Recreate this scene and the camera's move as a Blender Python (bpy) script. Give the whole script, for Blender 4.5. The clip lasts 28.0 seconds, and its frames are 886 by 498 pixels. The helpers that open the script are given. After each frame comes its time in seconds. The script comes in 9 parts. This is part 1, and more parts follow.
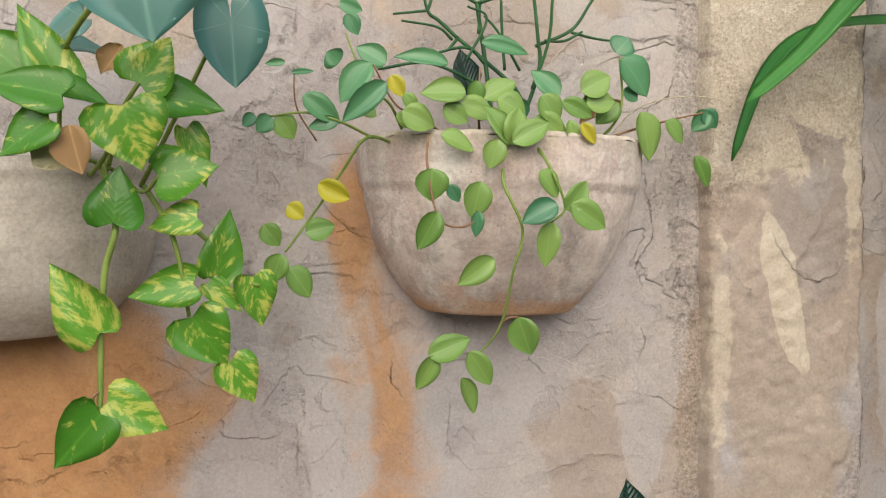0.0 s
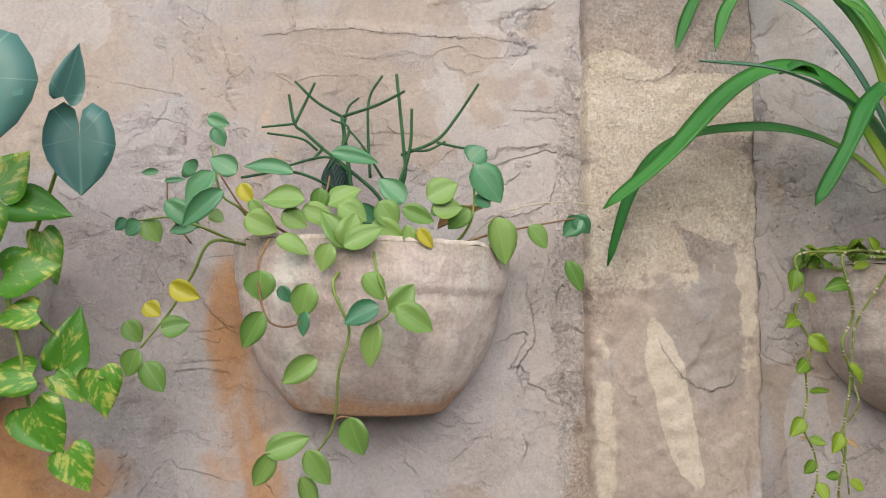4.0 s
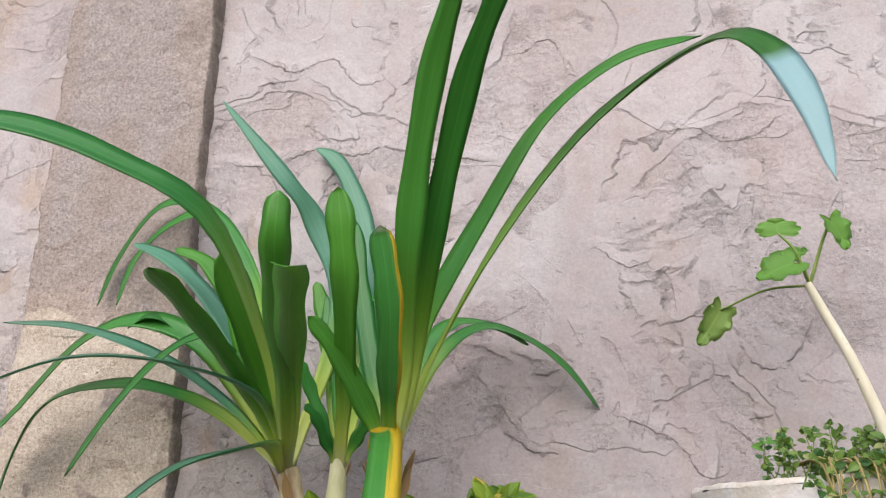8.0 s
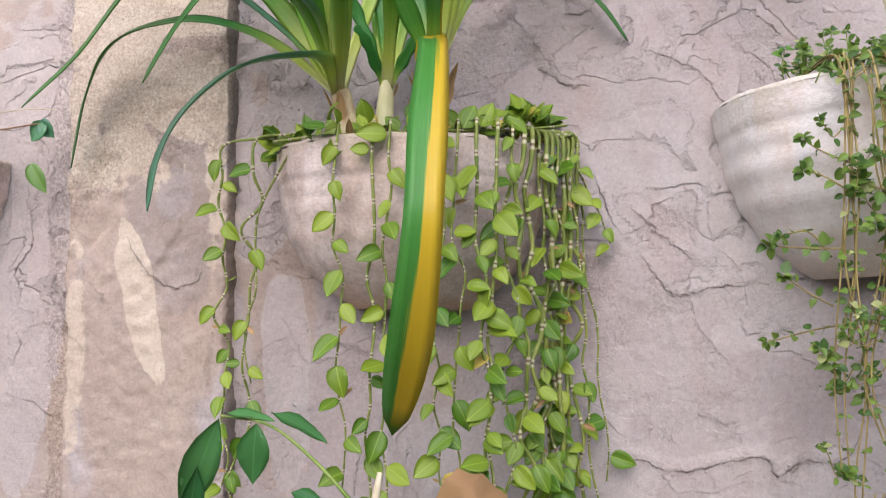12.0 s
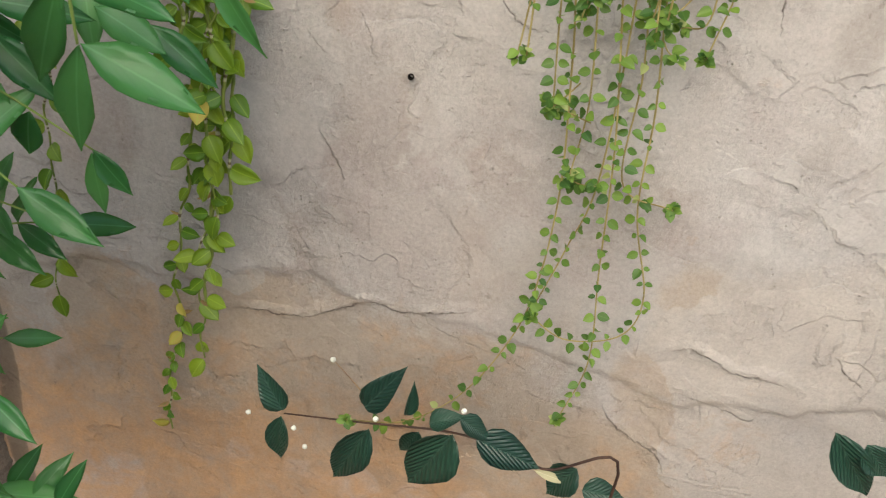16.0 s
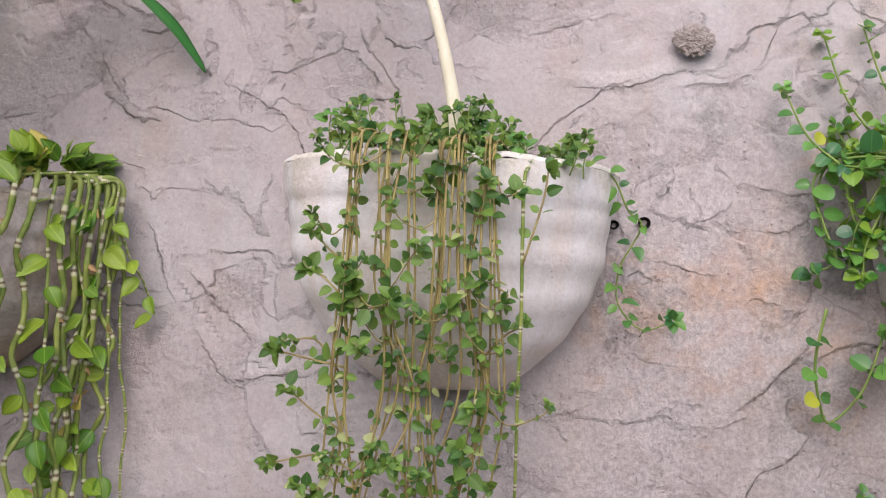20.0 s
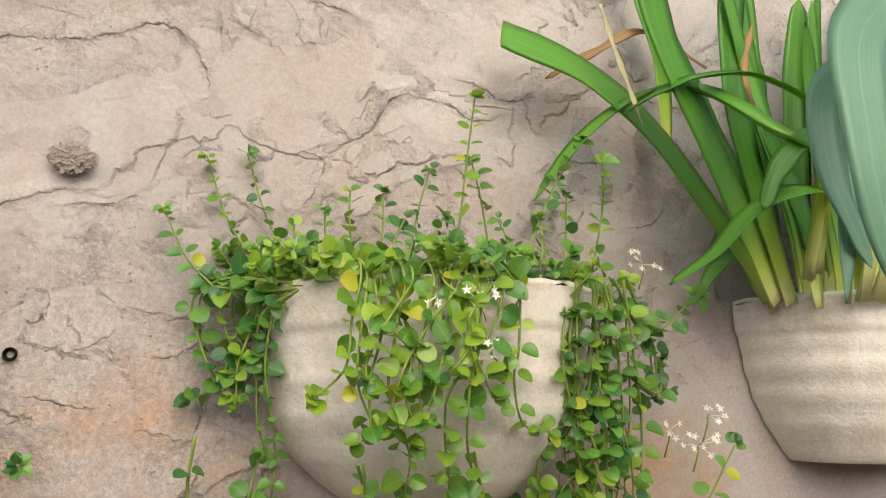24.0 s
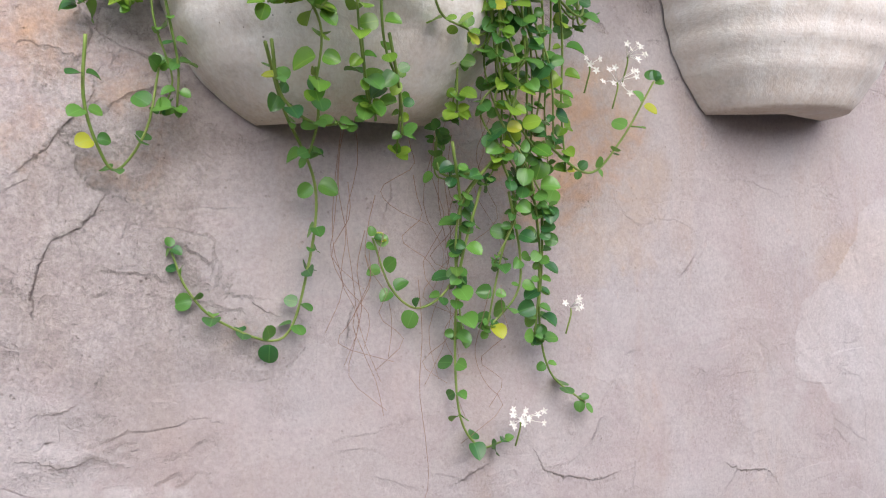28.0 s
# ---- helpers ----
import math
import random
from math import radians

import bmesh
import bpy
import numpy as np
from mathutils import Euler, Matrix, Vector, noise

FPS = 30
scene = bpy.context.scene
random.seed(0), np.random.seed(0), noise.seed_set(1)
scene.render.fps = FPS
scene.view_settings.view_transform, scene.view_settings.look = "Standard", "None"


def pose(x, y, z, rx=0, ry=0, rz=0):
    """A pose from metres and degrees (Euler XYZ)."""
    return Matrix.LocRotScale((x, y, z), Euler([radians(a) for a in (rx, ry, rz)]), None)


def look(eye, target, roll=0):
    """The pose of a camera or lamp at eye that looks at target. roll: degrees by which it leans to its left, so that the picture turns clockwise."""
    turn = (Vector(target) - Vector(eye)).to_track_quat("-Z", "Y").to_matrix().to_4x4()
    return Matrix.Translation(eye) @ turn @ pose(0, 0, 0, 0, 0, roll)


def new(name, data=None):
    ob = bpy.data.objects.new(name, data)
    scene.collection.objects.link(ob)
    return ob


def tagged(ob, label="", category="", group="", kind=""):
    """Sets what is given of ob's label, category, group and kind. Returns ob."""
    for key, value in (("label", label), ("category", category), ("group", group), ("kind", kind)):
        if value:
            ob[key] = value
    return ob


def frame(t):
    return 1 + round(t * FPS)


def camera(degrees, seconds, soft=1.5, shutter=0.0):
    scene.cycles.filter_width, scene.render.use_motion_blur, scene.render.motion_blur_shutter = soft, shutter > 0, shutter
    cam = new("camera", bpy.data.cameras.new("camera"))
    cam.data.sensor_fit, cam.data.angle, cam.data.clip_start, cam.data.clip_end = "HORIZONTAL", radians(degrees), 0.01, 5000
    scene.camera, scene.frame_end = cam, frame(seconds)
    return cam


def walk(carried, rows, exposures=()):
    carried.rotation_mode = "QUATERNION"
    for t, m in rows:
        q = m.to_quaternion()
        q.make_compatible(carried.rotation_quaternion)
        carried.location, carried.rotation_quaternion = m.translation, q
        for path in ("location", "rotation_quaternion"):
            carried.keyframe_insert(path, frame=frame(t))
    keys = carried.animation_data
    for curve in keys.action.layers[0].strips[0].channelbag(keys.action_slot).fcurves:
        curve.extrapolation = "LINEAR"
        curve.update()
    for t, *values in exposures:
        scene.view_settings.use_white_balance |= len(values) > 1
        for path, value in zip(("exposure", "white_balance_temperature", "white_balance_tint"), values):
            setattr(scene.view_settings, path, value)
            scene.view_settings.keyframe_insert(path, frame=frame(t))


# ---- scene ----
cam = camera(58.4, 28.0, soft=1.1, shutter=0.1)
PATH = [
    (0, (-0.074, -1.057, 1.517), (0.275, 0.909, 1.402), -1.1),
    (0.5, (-0.036, -1.077, 1.526), (0.337, 0.887, 1.485), -1.2),
    (1, (-0.031, -1.095, 1.53), (0.396, 0.859, 1.553), -1.3),
    (1.5, (-0.036, -1.115, 1.521), (0.43, 0.829, 1.588), -1.3),
    (2, (-0.083, -1.121, 1.526), (0.452, 0.805, 1.589), -1.6),
    (2.5, (-0.071, -1.132, 1.556), (0.618, 0.746, 1.596), -2.4),
    (4.5, (0.409, -1.105, 1.466), (0.418, 0.883, 1.682), 0.2),
    (5, (0.631, -1.064, 1.421), (0.648, 0.915, 1.71), -0.1),
    (5.5, (0.801, -1.12, 1.445), (0.916, 0.859, 1.703), 0.6),
    (6, (0.871, -1.13, 1.466), (1.005, 0.85, 1.713), 0.7),
    (6.5, (0.937, -1.059, 1.506), (1.063, 0.898, 1.895), 0.7),
    (7, (0.987, -1.024, 1.553), (1.081, 0.903, 2.079), -0.6),
    (7.5, (1.093, -1.023, 1.569), (0.971, 0.867, 2.212), -0.8),
    (8, (1.221, -1.043, 1.564), (0.994, 0.823, 2.245), -0.7),
    (8.5, (1.285, -1.065, 1.554), (1.03, 0.791, 2.255), -1.4),
    (9, (1.266, -1.094, 1.534), (1.029, 0.768, 2.226), -1.8),
    (9.5, (1.233, -1.116, 1.517), (0.987, 0.761, 2.16), -1.7),
    (10, (1.207, -1.13, 1.489), (0.949, 0.769, 2.062), -1.5),
    (10.5, (1.199, -1.116, 1.464), (0.915, 0.809, 1.926), -1.1),
    (11, (1.196, -1.104, 1.464), (0.916, 0.848, 1.799), -1.3),
    (11.5, (1.2, -1.082, 1.408), (0.896, 0.876, 1.676), -0.9),
    (13.5, (1.181, -1.068, 1.302), (0.946, 0.89, 0.969), 0.3),
    (14, (1.363, -1.022, 1.288), (0.988, 0.867, 0.748), 1.2),
    (14.5, (1.452, -0.944, 1.227), (1.058, 0.838, 0.409), 3.2),
    (15, (1.495, -0.913, 1.202), (1.082, 0.758, 0.182), 5.3),
    (15.5, (1.494, -0.889, 1.181), (1.163, 0.768, 0.112), 6.4),
    (16, (1.534, -0.852, 1.158), (1.339, 0.847, 0.12), 7.6),
    (16.5, (1.575, -0.848, 1.202), (1.515, 0.895, 0.224), 7.4),
    (17, (1.617, -0.835, 1.257), (1.562, 0.965, 0.387), 6.2),
    (17.5, (1.638, -0.838, 1.303), (1.572, 1.029, 0.589), 6.1),
    (18, (1.637, -0.841, 1.36), (1.545, 1.066, 0.762), 6.4),
    (18.5, (1.64, -0.868, 1.402), (1.517, 1.104, 1.093), 5.6),
    (19, (1.642, -0.869, 1.433), (1.506, 1.124, 1.341), 4.2),
    (19.5, (1.634, -0.87, 1.476), (1.491, 1.125, 1.464), 4.4),
    (20, (1.638, -0.872, 1.507), (1.486, 1.121, 1.574), 4.1),
    (20.5, (1.644, -0.879, 1.529), (1.492, 1.108, 1.697), 3.5),
    (21, (1.655, -0.896, 1.556), (1.522, 1.068, 1.913), 3.5),
    (21.5, (1.672, -0.897, 1.565), (1.556, 1.048, 2.017), 3.5),
    (22, (1.728, -0.877, 1.573), (1.777, 1.069, 2.033), 3.5),
    (22.5, (1.818, -0.866, 1.59), (2.194, 1.048, 2.03), 1.6),
    (24.5, (1.947, -0.866, 1.502), (2.586, 0.996, 1.856), -0.2),
    (25, (1.956, -0.858, 1.481), (2.618, 1.009, 1.757), -0.3),
    (25.5, (1.959, -0.854, 1.461), (2.659, 1.01, 1.655), -0.6),
    (26, (1.96, -0.851, 1.448), (2.688, 1.007, 1.587), -0.6),
    (26.5, (1.959, -0.846, 1.411), (2.719, 0.999, 1.544), -1.3),
    (27, (1.963, -0.841, 1.394), (2.737, 1.001, 1.473), -1.3),
    (27.5, (1.951, -0.825, 1.349), (2.739, 1.013, 1.355), -1.7),
    (28, (1.957, -0.817, 1.314), (2.767, 1.011, 1.279), -2.2),
]
EXPOSURES = [
    (0, 0.20, 6700, 6), (2.5, 0.05, 6400, 5), (4.5, 0.20, 6200, 11), (5.5, 0.32, 5750, 17), (7.5, 0.36, 6050, 16), (9, 0.10, 6150, 8), (11.5, 0.45, 5800, 20),
    (13.5, 0.50, 7600, 11), (15, 0.60, 6800, 12), (16, 0.62, 6800, 2), (17, 0.45, 6050, 9), (19, 0.50, 6050, 14), (20, 0.36, 6050, 18), (21.5, 0.18, 5950, 18), (22.5, 0.08, 6600, 14),
    (24.5, 0.45, 7200, 8), (26, 0.55, 7100, 8), (28, 0.55, 6000, 14),
]
walk(cam, [(t, look(eye, target, roll)) for t, eye, target, roll in PATH], EXPOSURES)

# ---------------------------------------------------------------- light
world = bpy.data.worlds.new("open_shade")
scene.world = world
world.use_nodes = True
wn = world.node_tree.nodes
sky = wn.new("ShaderNodeTexSky")
sky.sky_type = "NISHITA"
sky.sun_disc = False
sky.sun_elevation = radians(38)
sky.sun_rotation = radians(185)
sky.dust_density = 3.0
sky.ozone_density = 1.0
wn["Background"].inputs["Strength"].default_value = 0.15
world.node_tree.links.new(sky.outputs[0], wn["Background"].inputs["Color"])

sun = new("sun", bpy.data.lights.new("sun", "SUN"))
sun.data.energy = 2.3
sun.data.angle = radians(95)
sun.data.color = (1.0, 0.96, 0.91)
sun.matrix_world = look((0.3, -4.9, 5.0), (0.9, 0.0, 1.5))


# ---------------------------------------------------------------- helpers
def hash01(i, j, seed):
    v = np.sin(i * 127.1 + j * 311.7 + seed * 74.7) * 43758.5453
    return v - np.floor(v)


def vnoise(x, y, seed=0):
    """Smooth value noise on arrays, 0 to 1."""
    i, j = np.floor(x), np.floor(y)
    u, v = x - i, y - j
    u, v = u * u * (3 - 2 * u), v * v * (3 - 2 * v)
    a, b = hash01(i, j, seed), hash01(i + 1, j, seed)
    c, d = hash01(i, j + 1, seed), hash01(i + 1, j + 1, seed)
    return a + (b - a) * u + (c - a) * v + (a - b - c + d) * u * v


def fbm(x, y, seed=0, octaves=4):
    total, amp, top = 0.0, 1.0, 0.0
    for k in range(octaves):
        total = total + amp * vnoise(x * 2 ** k, y * 2 ** k, seed + k)
        top += amp
        amp *= 0.5
    return total / top


def smooth(a, b, v):
    u = np.clip((v - a) / (b - a), 0, 1)
    return u * u * (3 - 2 * u)


class Shape:
    """Collects vertices, faces and a leaf coordinate for one mesh."""

    def __init__(self):
        self.v, self.f, self.uv = [], [], []

    def add(self, verts, faces, uvs=None):
        n = len(self.v)
        self.v += verts
        self.uv += uvs or [(0.5, 0.5)] * len(verts)
        self.f += [tuple(i + n for i in f) for f in faces]

    def mesh(self, name):
        me = bpy.data.meshes.new(name)
        me.from_pydata(self.v, [], self.f)
        layer = me.uv_layers.new(name="along")
        loops = np.zeros(len(me.loops), dtype=np.int32)
        me.loops.foreach_get("vertex_index", loops)
        layer.data.foreach_set("uv", np.array(self.uv, dtype=np.float32)[loops].ravel())
        me.polygons.foreach_set("use_smooth", np.ones(len(me.polygons), dtype=bool))
        me.update()
        return me


def part(name, shape, material, parent=None, label=""):
    """One mesh object under a thing or a part."""
    if isinstance(shape, Shape):
        me = shape.mesh(name)
    elif isinstance(shape, bmesh.types.BMesh):
        me = bpy.data.meshes.new(name)
        shape.to_mesh(me)
        shape.free()
    else:
        me = shape
    if material and not me.materials:
        me.materials.append(material)
    ob = new(name, me)
    ob.parent = parent
    if label:
        tagged(ob, label)
    return ob


def thing(name, label, category, group="", kind=""):
    return tagged(new(name), label, category, group, kind)


def spline(pts, n):
    """Points along a curve that passes through all of pts."""
    pts = [Vector(p) for p in pts]
    pts = [pts[0] * 2 - pts[1]] + pts + [pts[-1] * 2 - pts[-2]]
    out, spans = [], len(pts) - 3
    for k in range(n + 1):
        s = min(k / n * spans, spans - 1e-6)
        i, t = int(s), s - int(s)
        a, b, c, d = pts[i:i + 4]
        out.append(0.5 * ((2 * b) + (c - a) * t + (2 * a - 5 * b + 4 * c - d) * t * t + (3 * b - a - 3 * c + d) * t ** 3))
    return out


def tube(shape, line, radius, sides=6, taper=1.0, knots=0.0, cap=True):
    """A round stem along a line; taper: the end's radius as a share of the start's."""
    n, verts, faces, uvs = len(line), [], [], []
    side = Vector((0.31, -0.9, 0.21))
    for i, p in enumerate(line):
        way = (line[min(i + 1, n - 1)] - line[max(i - 1, 0)]).normalized()
        u = way.cross(side)
        u = u.normalized() if u.length > 1e-4 else Vector((1, 0, 0))
        w = way.cross(u)
        r = radius * (1 + (taper - 1) * i / (n - 1)) * (1 + (knots if i % 3 == 0 else 0))
        for k in range(sides):
            a = 2 * math.pi * k / sides
            verts.append(p + u * (r * math.cos(a)) + w * (r * math.sin(a)))
            uvs.append((i / (n - 1), k / sides))
    for i in range(n - 1):
        for k in range(sides):
            a, b = i * sides + k, i * sides + (k + 1) % sides
            faces.append((a, b, b + sides, a + sides))
    if cap:
        faces += [tuple(range(sides))[::-1], tuple((n - 1) * sides + k for k in range(sides))]
    shape.add(verts, faces, uvs)


# ---------------------------------------------------------------- materials
def material(name, rough=0.8, spec=0.3):
    m = bpy.data.materials.new(name)
    m.use_nodes = True
    b = m.node_tree.nodes["Principled BSDF"]
    b.inputs["Roughness"].default_value = rough
    b.inputs["Specular IOR Level"].default_value = spec
    return m, m.node_tree, b


def node(tree, kind, **inputs):
    n = tree.nodes.new(kind)
    for key, value in inputs.items():
        n.inputs[key.replace("_", " ")].default_value = value
    return n


def ramp(tree, source, stops):
    n = tree.nodes.new("ShaderNodeValToRGB")
    e = n.color_ramp.elements
    while len(e) < len(stops):
        e.new(0.5)
    for k, (at, colour) in enumerate(stops):
        e[k].position = at
        e[k].color = (*colour, 1) if len(colour) == 3 else colour
    tree.links.new(source, n.inputs["Fac"])
    return n.outputs["Color"]


def mix(tree, fac, a, b, how="MIX"):
    n = tree.nodes.new("ShaderNodeMix")
    n.data_type, n.blend_type = "RGBA", how
    for slot, value in (("Factor", fac), ("A", a), ("B", b)):
        socket = next(s for s in n.inputs if s.name == slot and s.type == ("VALUE" if slot == "Factor" else "RGBA"))
        if isinstance(value, bpy.types.NodeSocket):
            tree.links.new(value, socket)
        else:
            socket.default_value = value if slot == "Factor" else (*value, 1)
    return next(s for s in n.outputs if s.type == "RGBA")


def maths(tree, how, a, b=0.5):
    n = tree.nodes.new("ShaderNodeMath")
    n.operation = how
    for k, value in enumerate((a, b)):
        if isinstance(value, bpy.types.NodeSocket):
            tree.links.new(value, n.inputs[k])
        else:
            n.inputs[k].default_value = value
    return n.outputs[0]


def noise_of(tree, scale, detail=6.0, rough=0.6, distort=0.0, stretch=None, coords="Object"):
    tex = node(tree, "ShaderNodeTexNoise", Scale=scale, Detail=detail, Roughness=rough, Distortion=distort)
    at = tree.nodes.new("ShaderNodeTexCoord").outputs[coords]
    if stretch:
        m = tree.nodes.new("ShaderNodeMapping")
        m.inputs["Scale"].default_value = stretch
        tree.links.new(at, m.inputs["Vector"])
        at = m.outputs["Vector"]
    tree.links.new(at, tex.inputs["Vector"])
    return tex.outputs["Fac"]


def bump(tree, bsdf, height, strength, distance):
    n = tree.nodes.new("ShaderNodeBump")
    n.inputs["Strength"].default_value = strength
    n.inputs["Distance"].default_value = distance
    tree.links.new(height, n.inputs["Height"])
    last = bsdf.inputs["Normal"]
    if last.is_linked:
        tree.links.new(last.links[0].from_socket, n.inputs["Normal"])
    tree.links.new(n.outputs["Normal"], last)


def attr(tree, name):
    n = tree.nodes.new("ShaderNodeAttribute")
    n.attribute_name = name
    return n.outputs["Fac"]


def plaster_material():
    """Old lime plaster: smooth trowelled skins broken off in ragged plates over sandy render, with dirt, rust runs and lifted edges."""
    m, t, b = material("old_plaster", 0.93, 0.15)
    big = noise_of(t, 2.6, 5, 0.6, 0.8)
    mid = noise_of(t, 14, 7, 0.68, 0.6)
    sandgrain = noise_of(t, 210, 5, 0.75)
    grit = noise_of(t, 420, 3, 0.7)
    runs = noise_of(t, 5, 6, 0.62, 0.3, stretch=(3.2, 1, 0.55))
    ragged = noise_of(t, 34, 8, 0.66, 0.5)

    def plates(scale, seed_shift, stretch, jag):
        """A broad field whose level lines are the torn edges of one coat."""
        field = noise_of(t, scale, 3, 0.5, 0.9, stretch=stretch)
        field = maths(t, "ADD", field, maths(t, "MULTIPLY", maths(t, "SUBTRACT", ragged, 0.5), jag))
        return maths(t, "ADD", field, seed_shift)

    coat_a = plates(3.4, 0.0, (1.0, 1, 1.25), 0.115)
    coat_b = plates(5.6, 0.01, (1.0, 1, 1.5), 0.135)
    coat_c = plates(8.2, -0.01, (1.35, 1, 0.9), 0.15)

    def step(field, at, wide=0.010):
        return ramp(t, field, [(at - wide, (0, 0, 0)), (at + wide, (1, 1, 1))])

    def rim(field, at, wide=0.010):
        return ramp(t, field, [(at - wide, (0, 0, 0)), (at, (1, 1, 1)), (at + wide, (0, 0, 0))])

    rough_coat = maths(t, "SUBTRACT", 1.0, attr(t, "calm"))
    gate_a = maths(t, "MULTIPLY", ramp(t, noise_of(t, 6, 4, 0.6), [(0.40, (0, 0, 0)), (0.60, (1, 1, 1))]), rough_coat)
    gate_b = maths(t, "MULTIPLY", ramp(t, noise_of(t, 9, 4, 0.6), [(0.42, (0, 0, 0)), (0.60, (1, 1, 1))]), rough_coat)
    # bare sandy render where the skin has gone
    coarse = maths(t, "MULTIPLY", step(coat_a, 0.535, 0.010), maths(t, "ADD", maths(t, "MULTIPLY", gate_b, 0.75), 0.15))
    coarse = maths(t, "MAXIMUM", coarse, maths(t, "MULTIPLY", maths(t, "MULTIPLY", step(coat_c, 0.60, 0.012), rough_coat), 0.8))
    coarse = maths(t, "MAXIMUM", coarse, attr(t, "sand"))
    skin = maths(t, "SUBTRACT", 1.0, coarse)
    tones = ramp(t, big, [(0.30, (0.375, 0.325, 0.302)), (0.5, (0.410, 0.364, 0.344)), (0.70, (0.452, 0.412, 0.396))])
    col = mix(t, maths(t, "MULTIPLY", ramp(t, runs, [(0.5, (0, 0, 0)), (0.62, (1, 1, 1))]), 0.30), tones, (0.41, 0.315, 0.25))
    col = mix(t, maths(t, "MULTIPLY", step(coat_b, 0.52, 0.012), 0.26), col, (0.480, 0.440, 0.420))
    col = mix(t, maths(t, "MULTIPLY", step(coat_c, 0.46, 0.02), 0.18), col, (0.47, 0.435, 0.425))
    bare = attr(t, "sand")
    # grain contrast in this colour stands in for shading of the sand bumps
    col = mix(t, maths(t, "ADD", maths(t, "MULTIPLY", coarse, 0.20), maths(t, "MULTIPLY", bare, 0.28)), col, ramp(t, sandgrain, [(0.40, (0.300, 0.245, 0.220)), (0.50, (0.430, 0.370, 0.340)), (0.60, (0.580, 0.510, 0.470))]))
    rosy = ramp(t, noise_of(t, 4.8, 4, 0.5, 0.4), [(0.46, (0, 0, 0)), (0.62, (1, 1, 1))])
    col = mix(t, maths(t, "MULTIPLY", rosy, 0.35), col, (0.385, 0.315, 0.296))
    veil = ramp(t, noise_of(t, 3.1, 6, 0.6, 0.6, stretch=(1.5, 1, 0.8)), [(0.52, (0, 0, 0)), (0.62, (1, 1, 1))])
    col = mix(t, maths(t, "MULTIPLY", maths(t, "MULTIPLY", veil, skin), 0.42), col, (0.49, 0.463, 0.455))

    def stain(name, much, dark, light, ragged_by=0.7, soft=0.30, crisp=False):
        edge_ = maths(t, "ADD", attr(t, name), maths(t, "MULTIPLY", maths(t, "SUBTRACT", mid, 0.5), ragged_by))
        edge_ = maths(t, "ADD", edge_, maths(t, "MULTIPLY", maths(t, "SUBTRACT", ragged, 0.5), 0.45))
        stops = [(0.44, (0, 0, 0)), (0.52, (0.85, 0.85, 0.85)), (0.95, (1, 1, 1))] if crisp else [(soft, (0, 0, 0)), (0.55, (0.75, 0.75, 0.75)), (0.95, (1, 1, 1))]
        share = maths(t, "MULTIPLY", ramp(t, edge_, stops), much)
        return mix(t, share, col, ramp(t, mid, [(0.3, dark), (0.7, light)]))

    cool = ramp(t, noise_of(t, 3.7, 6, 0.62, 0.7, stretch=(1.0, 1, 1.2)), [(0.50, (0, 0, 0)), (0.60, (1, 1, 1))])
    col = mix(t, maths(t, "MULTIPLY", cool, 0.16), col, (0.345, 0.330, 0.335))
    lilac = ramp(t, noise_of(t, 7.5, 7, 0.66, 0.8), [(0.51, (0, 0, 0)), (0.57, (1, 1, 1))])
    col = mix(t, maths(t, "MULTIPLY", lilac, 0.20), col, (0.395, 0.318, 0.312))

    col = stain("tan", 0.8, (0.36, 0.27, 0.20), (0.47, 0.38, 0.30))
    col = stain("pale", 0.6, (0.45, 0.415, 0.40), (0.54, 0.505, 0.49), crisp=True)
    col = stain("grey", 0.7, (0.25, 0.21, 0.185), (0.35, 0.305, 0.28))
    col = stain("rust", 0.92, (0.40, 0.185, 0.065), (0.56, 0.31, 0.14), 0.9, 0.14)
    col = stain("cream", 0.85, (0.52, 0.43, 0.32), (0.64, 0.56, 0.45), 0.8, crisp=True)
    col = stain("dark_strip", 0.85, (0.11, 0.088, 0.07), (0.17, 0.14, 0.115))
    # lifted edges drawn by the seams, jagged at two sizes: a proud lip painted pale as if lit, over a thin line of dirt
    # and painted shade
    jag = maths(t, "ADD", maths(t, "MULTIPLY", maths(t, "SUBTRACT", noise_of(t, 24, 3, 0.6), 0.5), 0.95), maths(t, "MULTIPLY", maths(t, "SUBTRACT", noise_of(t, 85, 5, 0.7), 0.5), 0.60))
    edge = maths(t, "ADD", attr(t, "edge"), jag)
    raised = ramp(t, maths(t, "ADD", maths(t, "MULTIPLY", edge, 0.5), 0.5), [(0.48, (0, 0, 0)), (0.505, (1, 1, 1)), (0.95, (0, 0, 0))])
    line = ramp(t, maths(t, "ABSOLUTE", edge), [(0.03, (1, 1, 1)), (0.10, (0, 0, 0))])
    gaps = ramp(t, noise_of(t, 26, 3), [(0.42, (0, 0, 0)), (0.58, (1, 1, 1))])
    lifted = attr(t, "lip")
    col = mix(t, maths(t, "MULTIPLY", maths(t, "MULTIPLY", raised, lifted), 0.22), col, (0.56, 0.51, 0.48))
    # dark line at the torn coat edges: shade under the step, painted in
    torn = maths(t, "MAXIMUM", maths(t, "MULTIPLY", rim(coat_a, 0.528, 0.007), gate_b), maths(t, "MULTIPLY", rim(coat_b, 0.512, 0.008), gate_a))
    torn = maths(t, "MAXIMUM", torn, maths(t, "MULTIPLY", maths(t, "MULTIPLY", rim(coat_a, 0.452, 0.006), gate_a), 0.8))
    torn = maths(t, "MULTIPLY", torn, gaps)
    col = mix(t, maths(t, "MULTIPLY", torn, 0.20), col, (0.17, 0.125, 0.10))
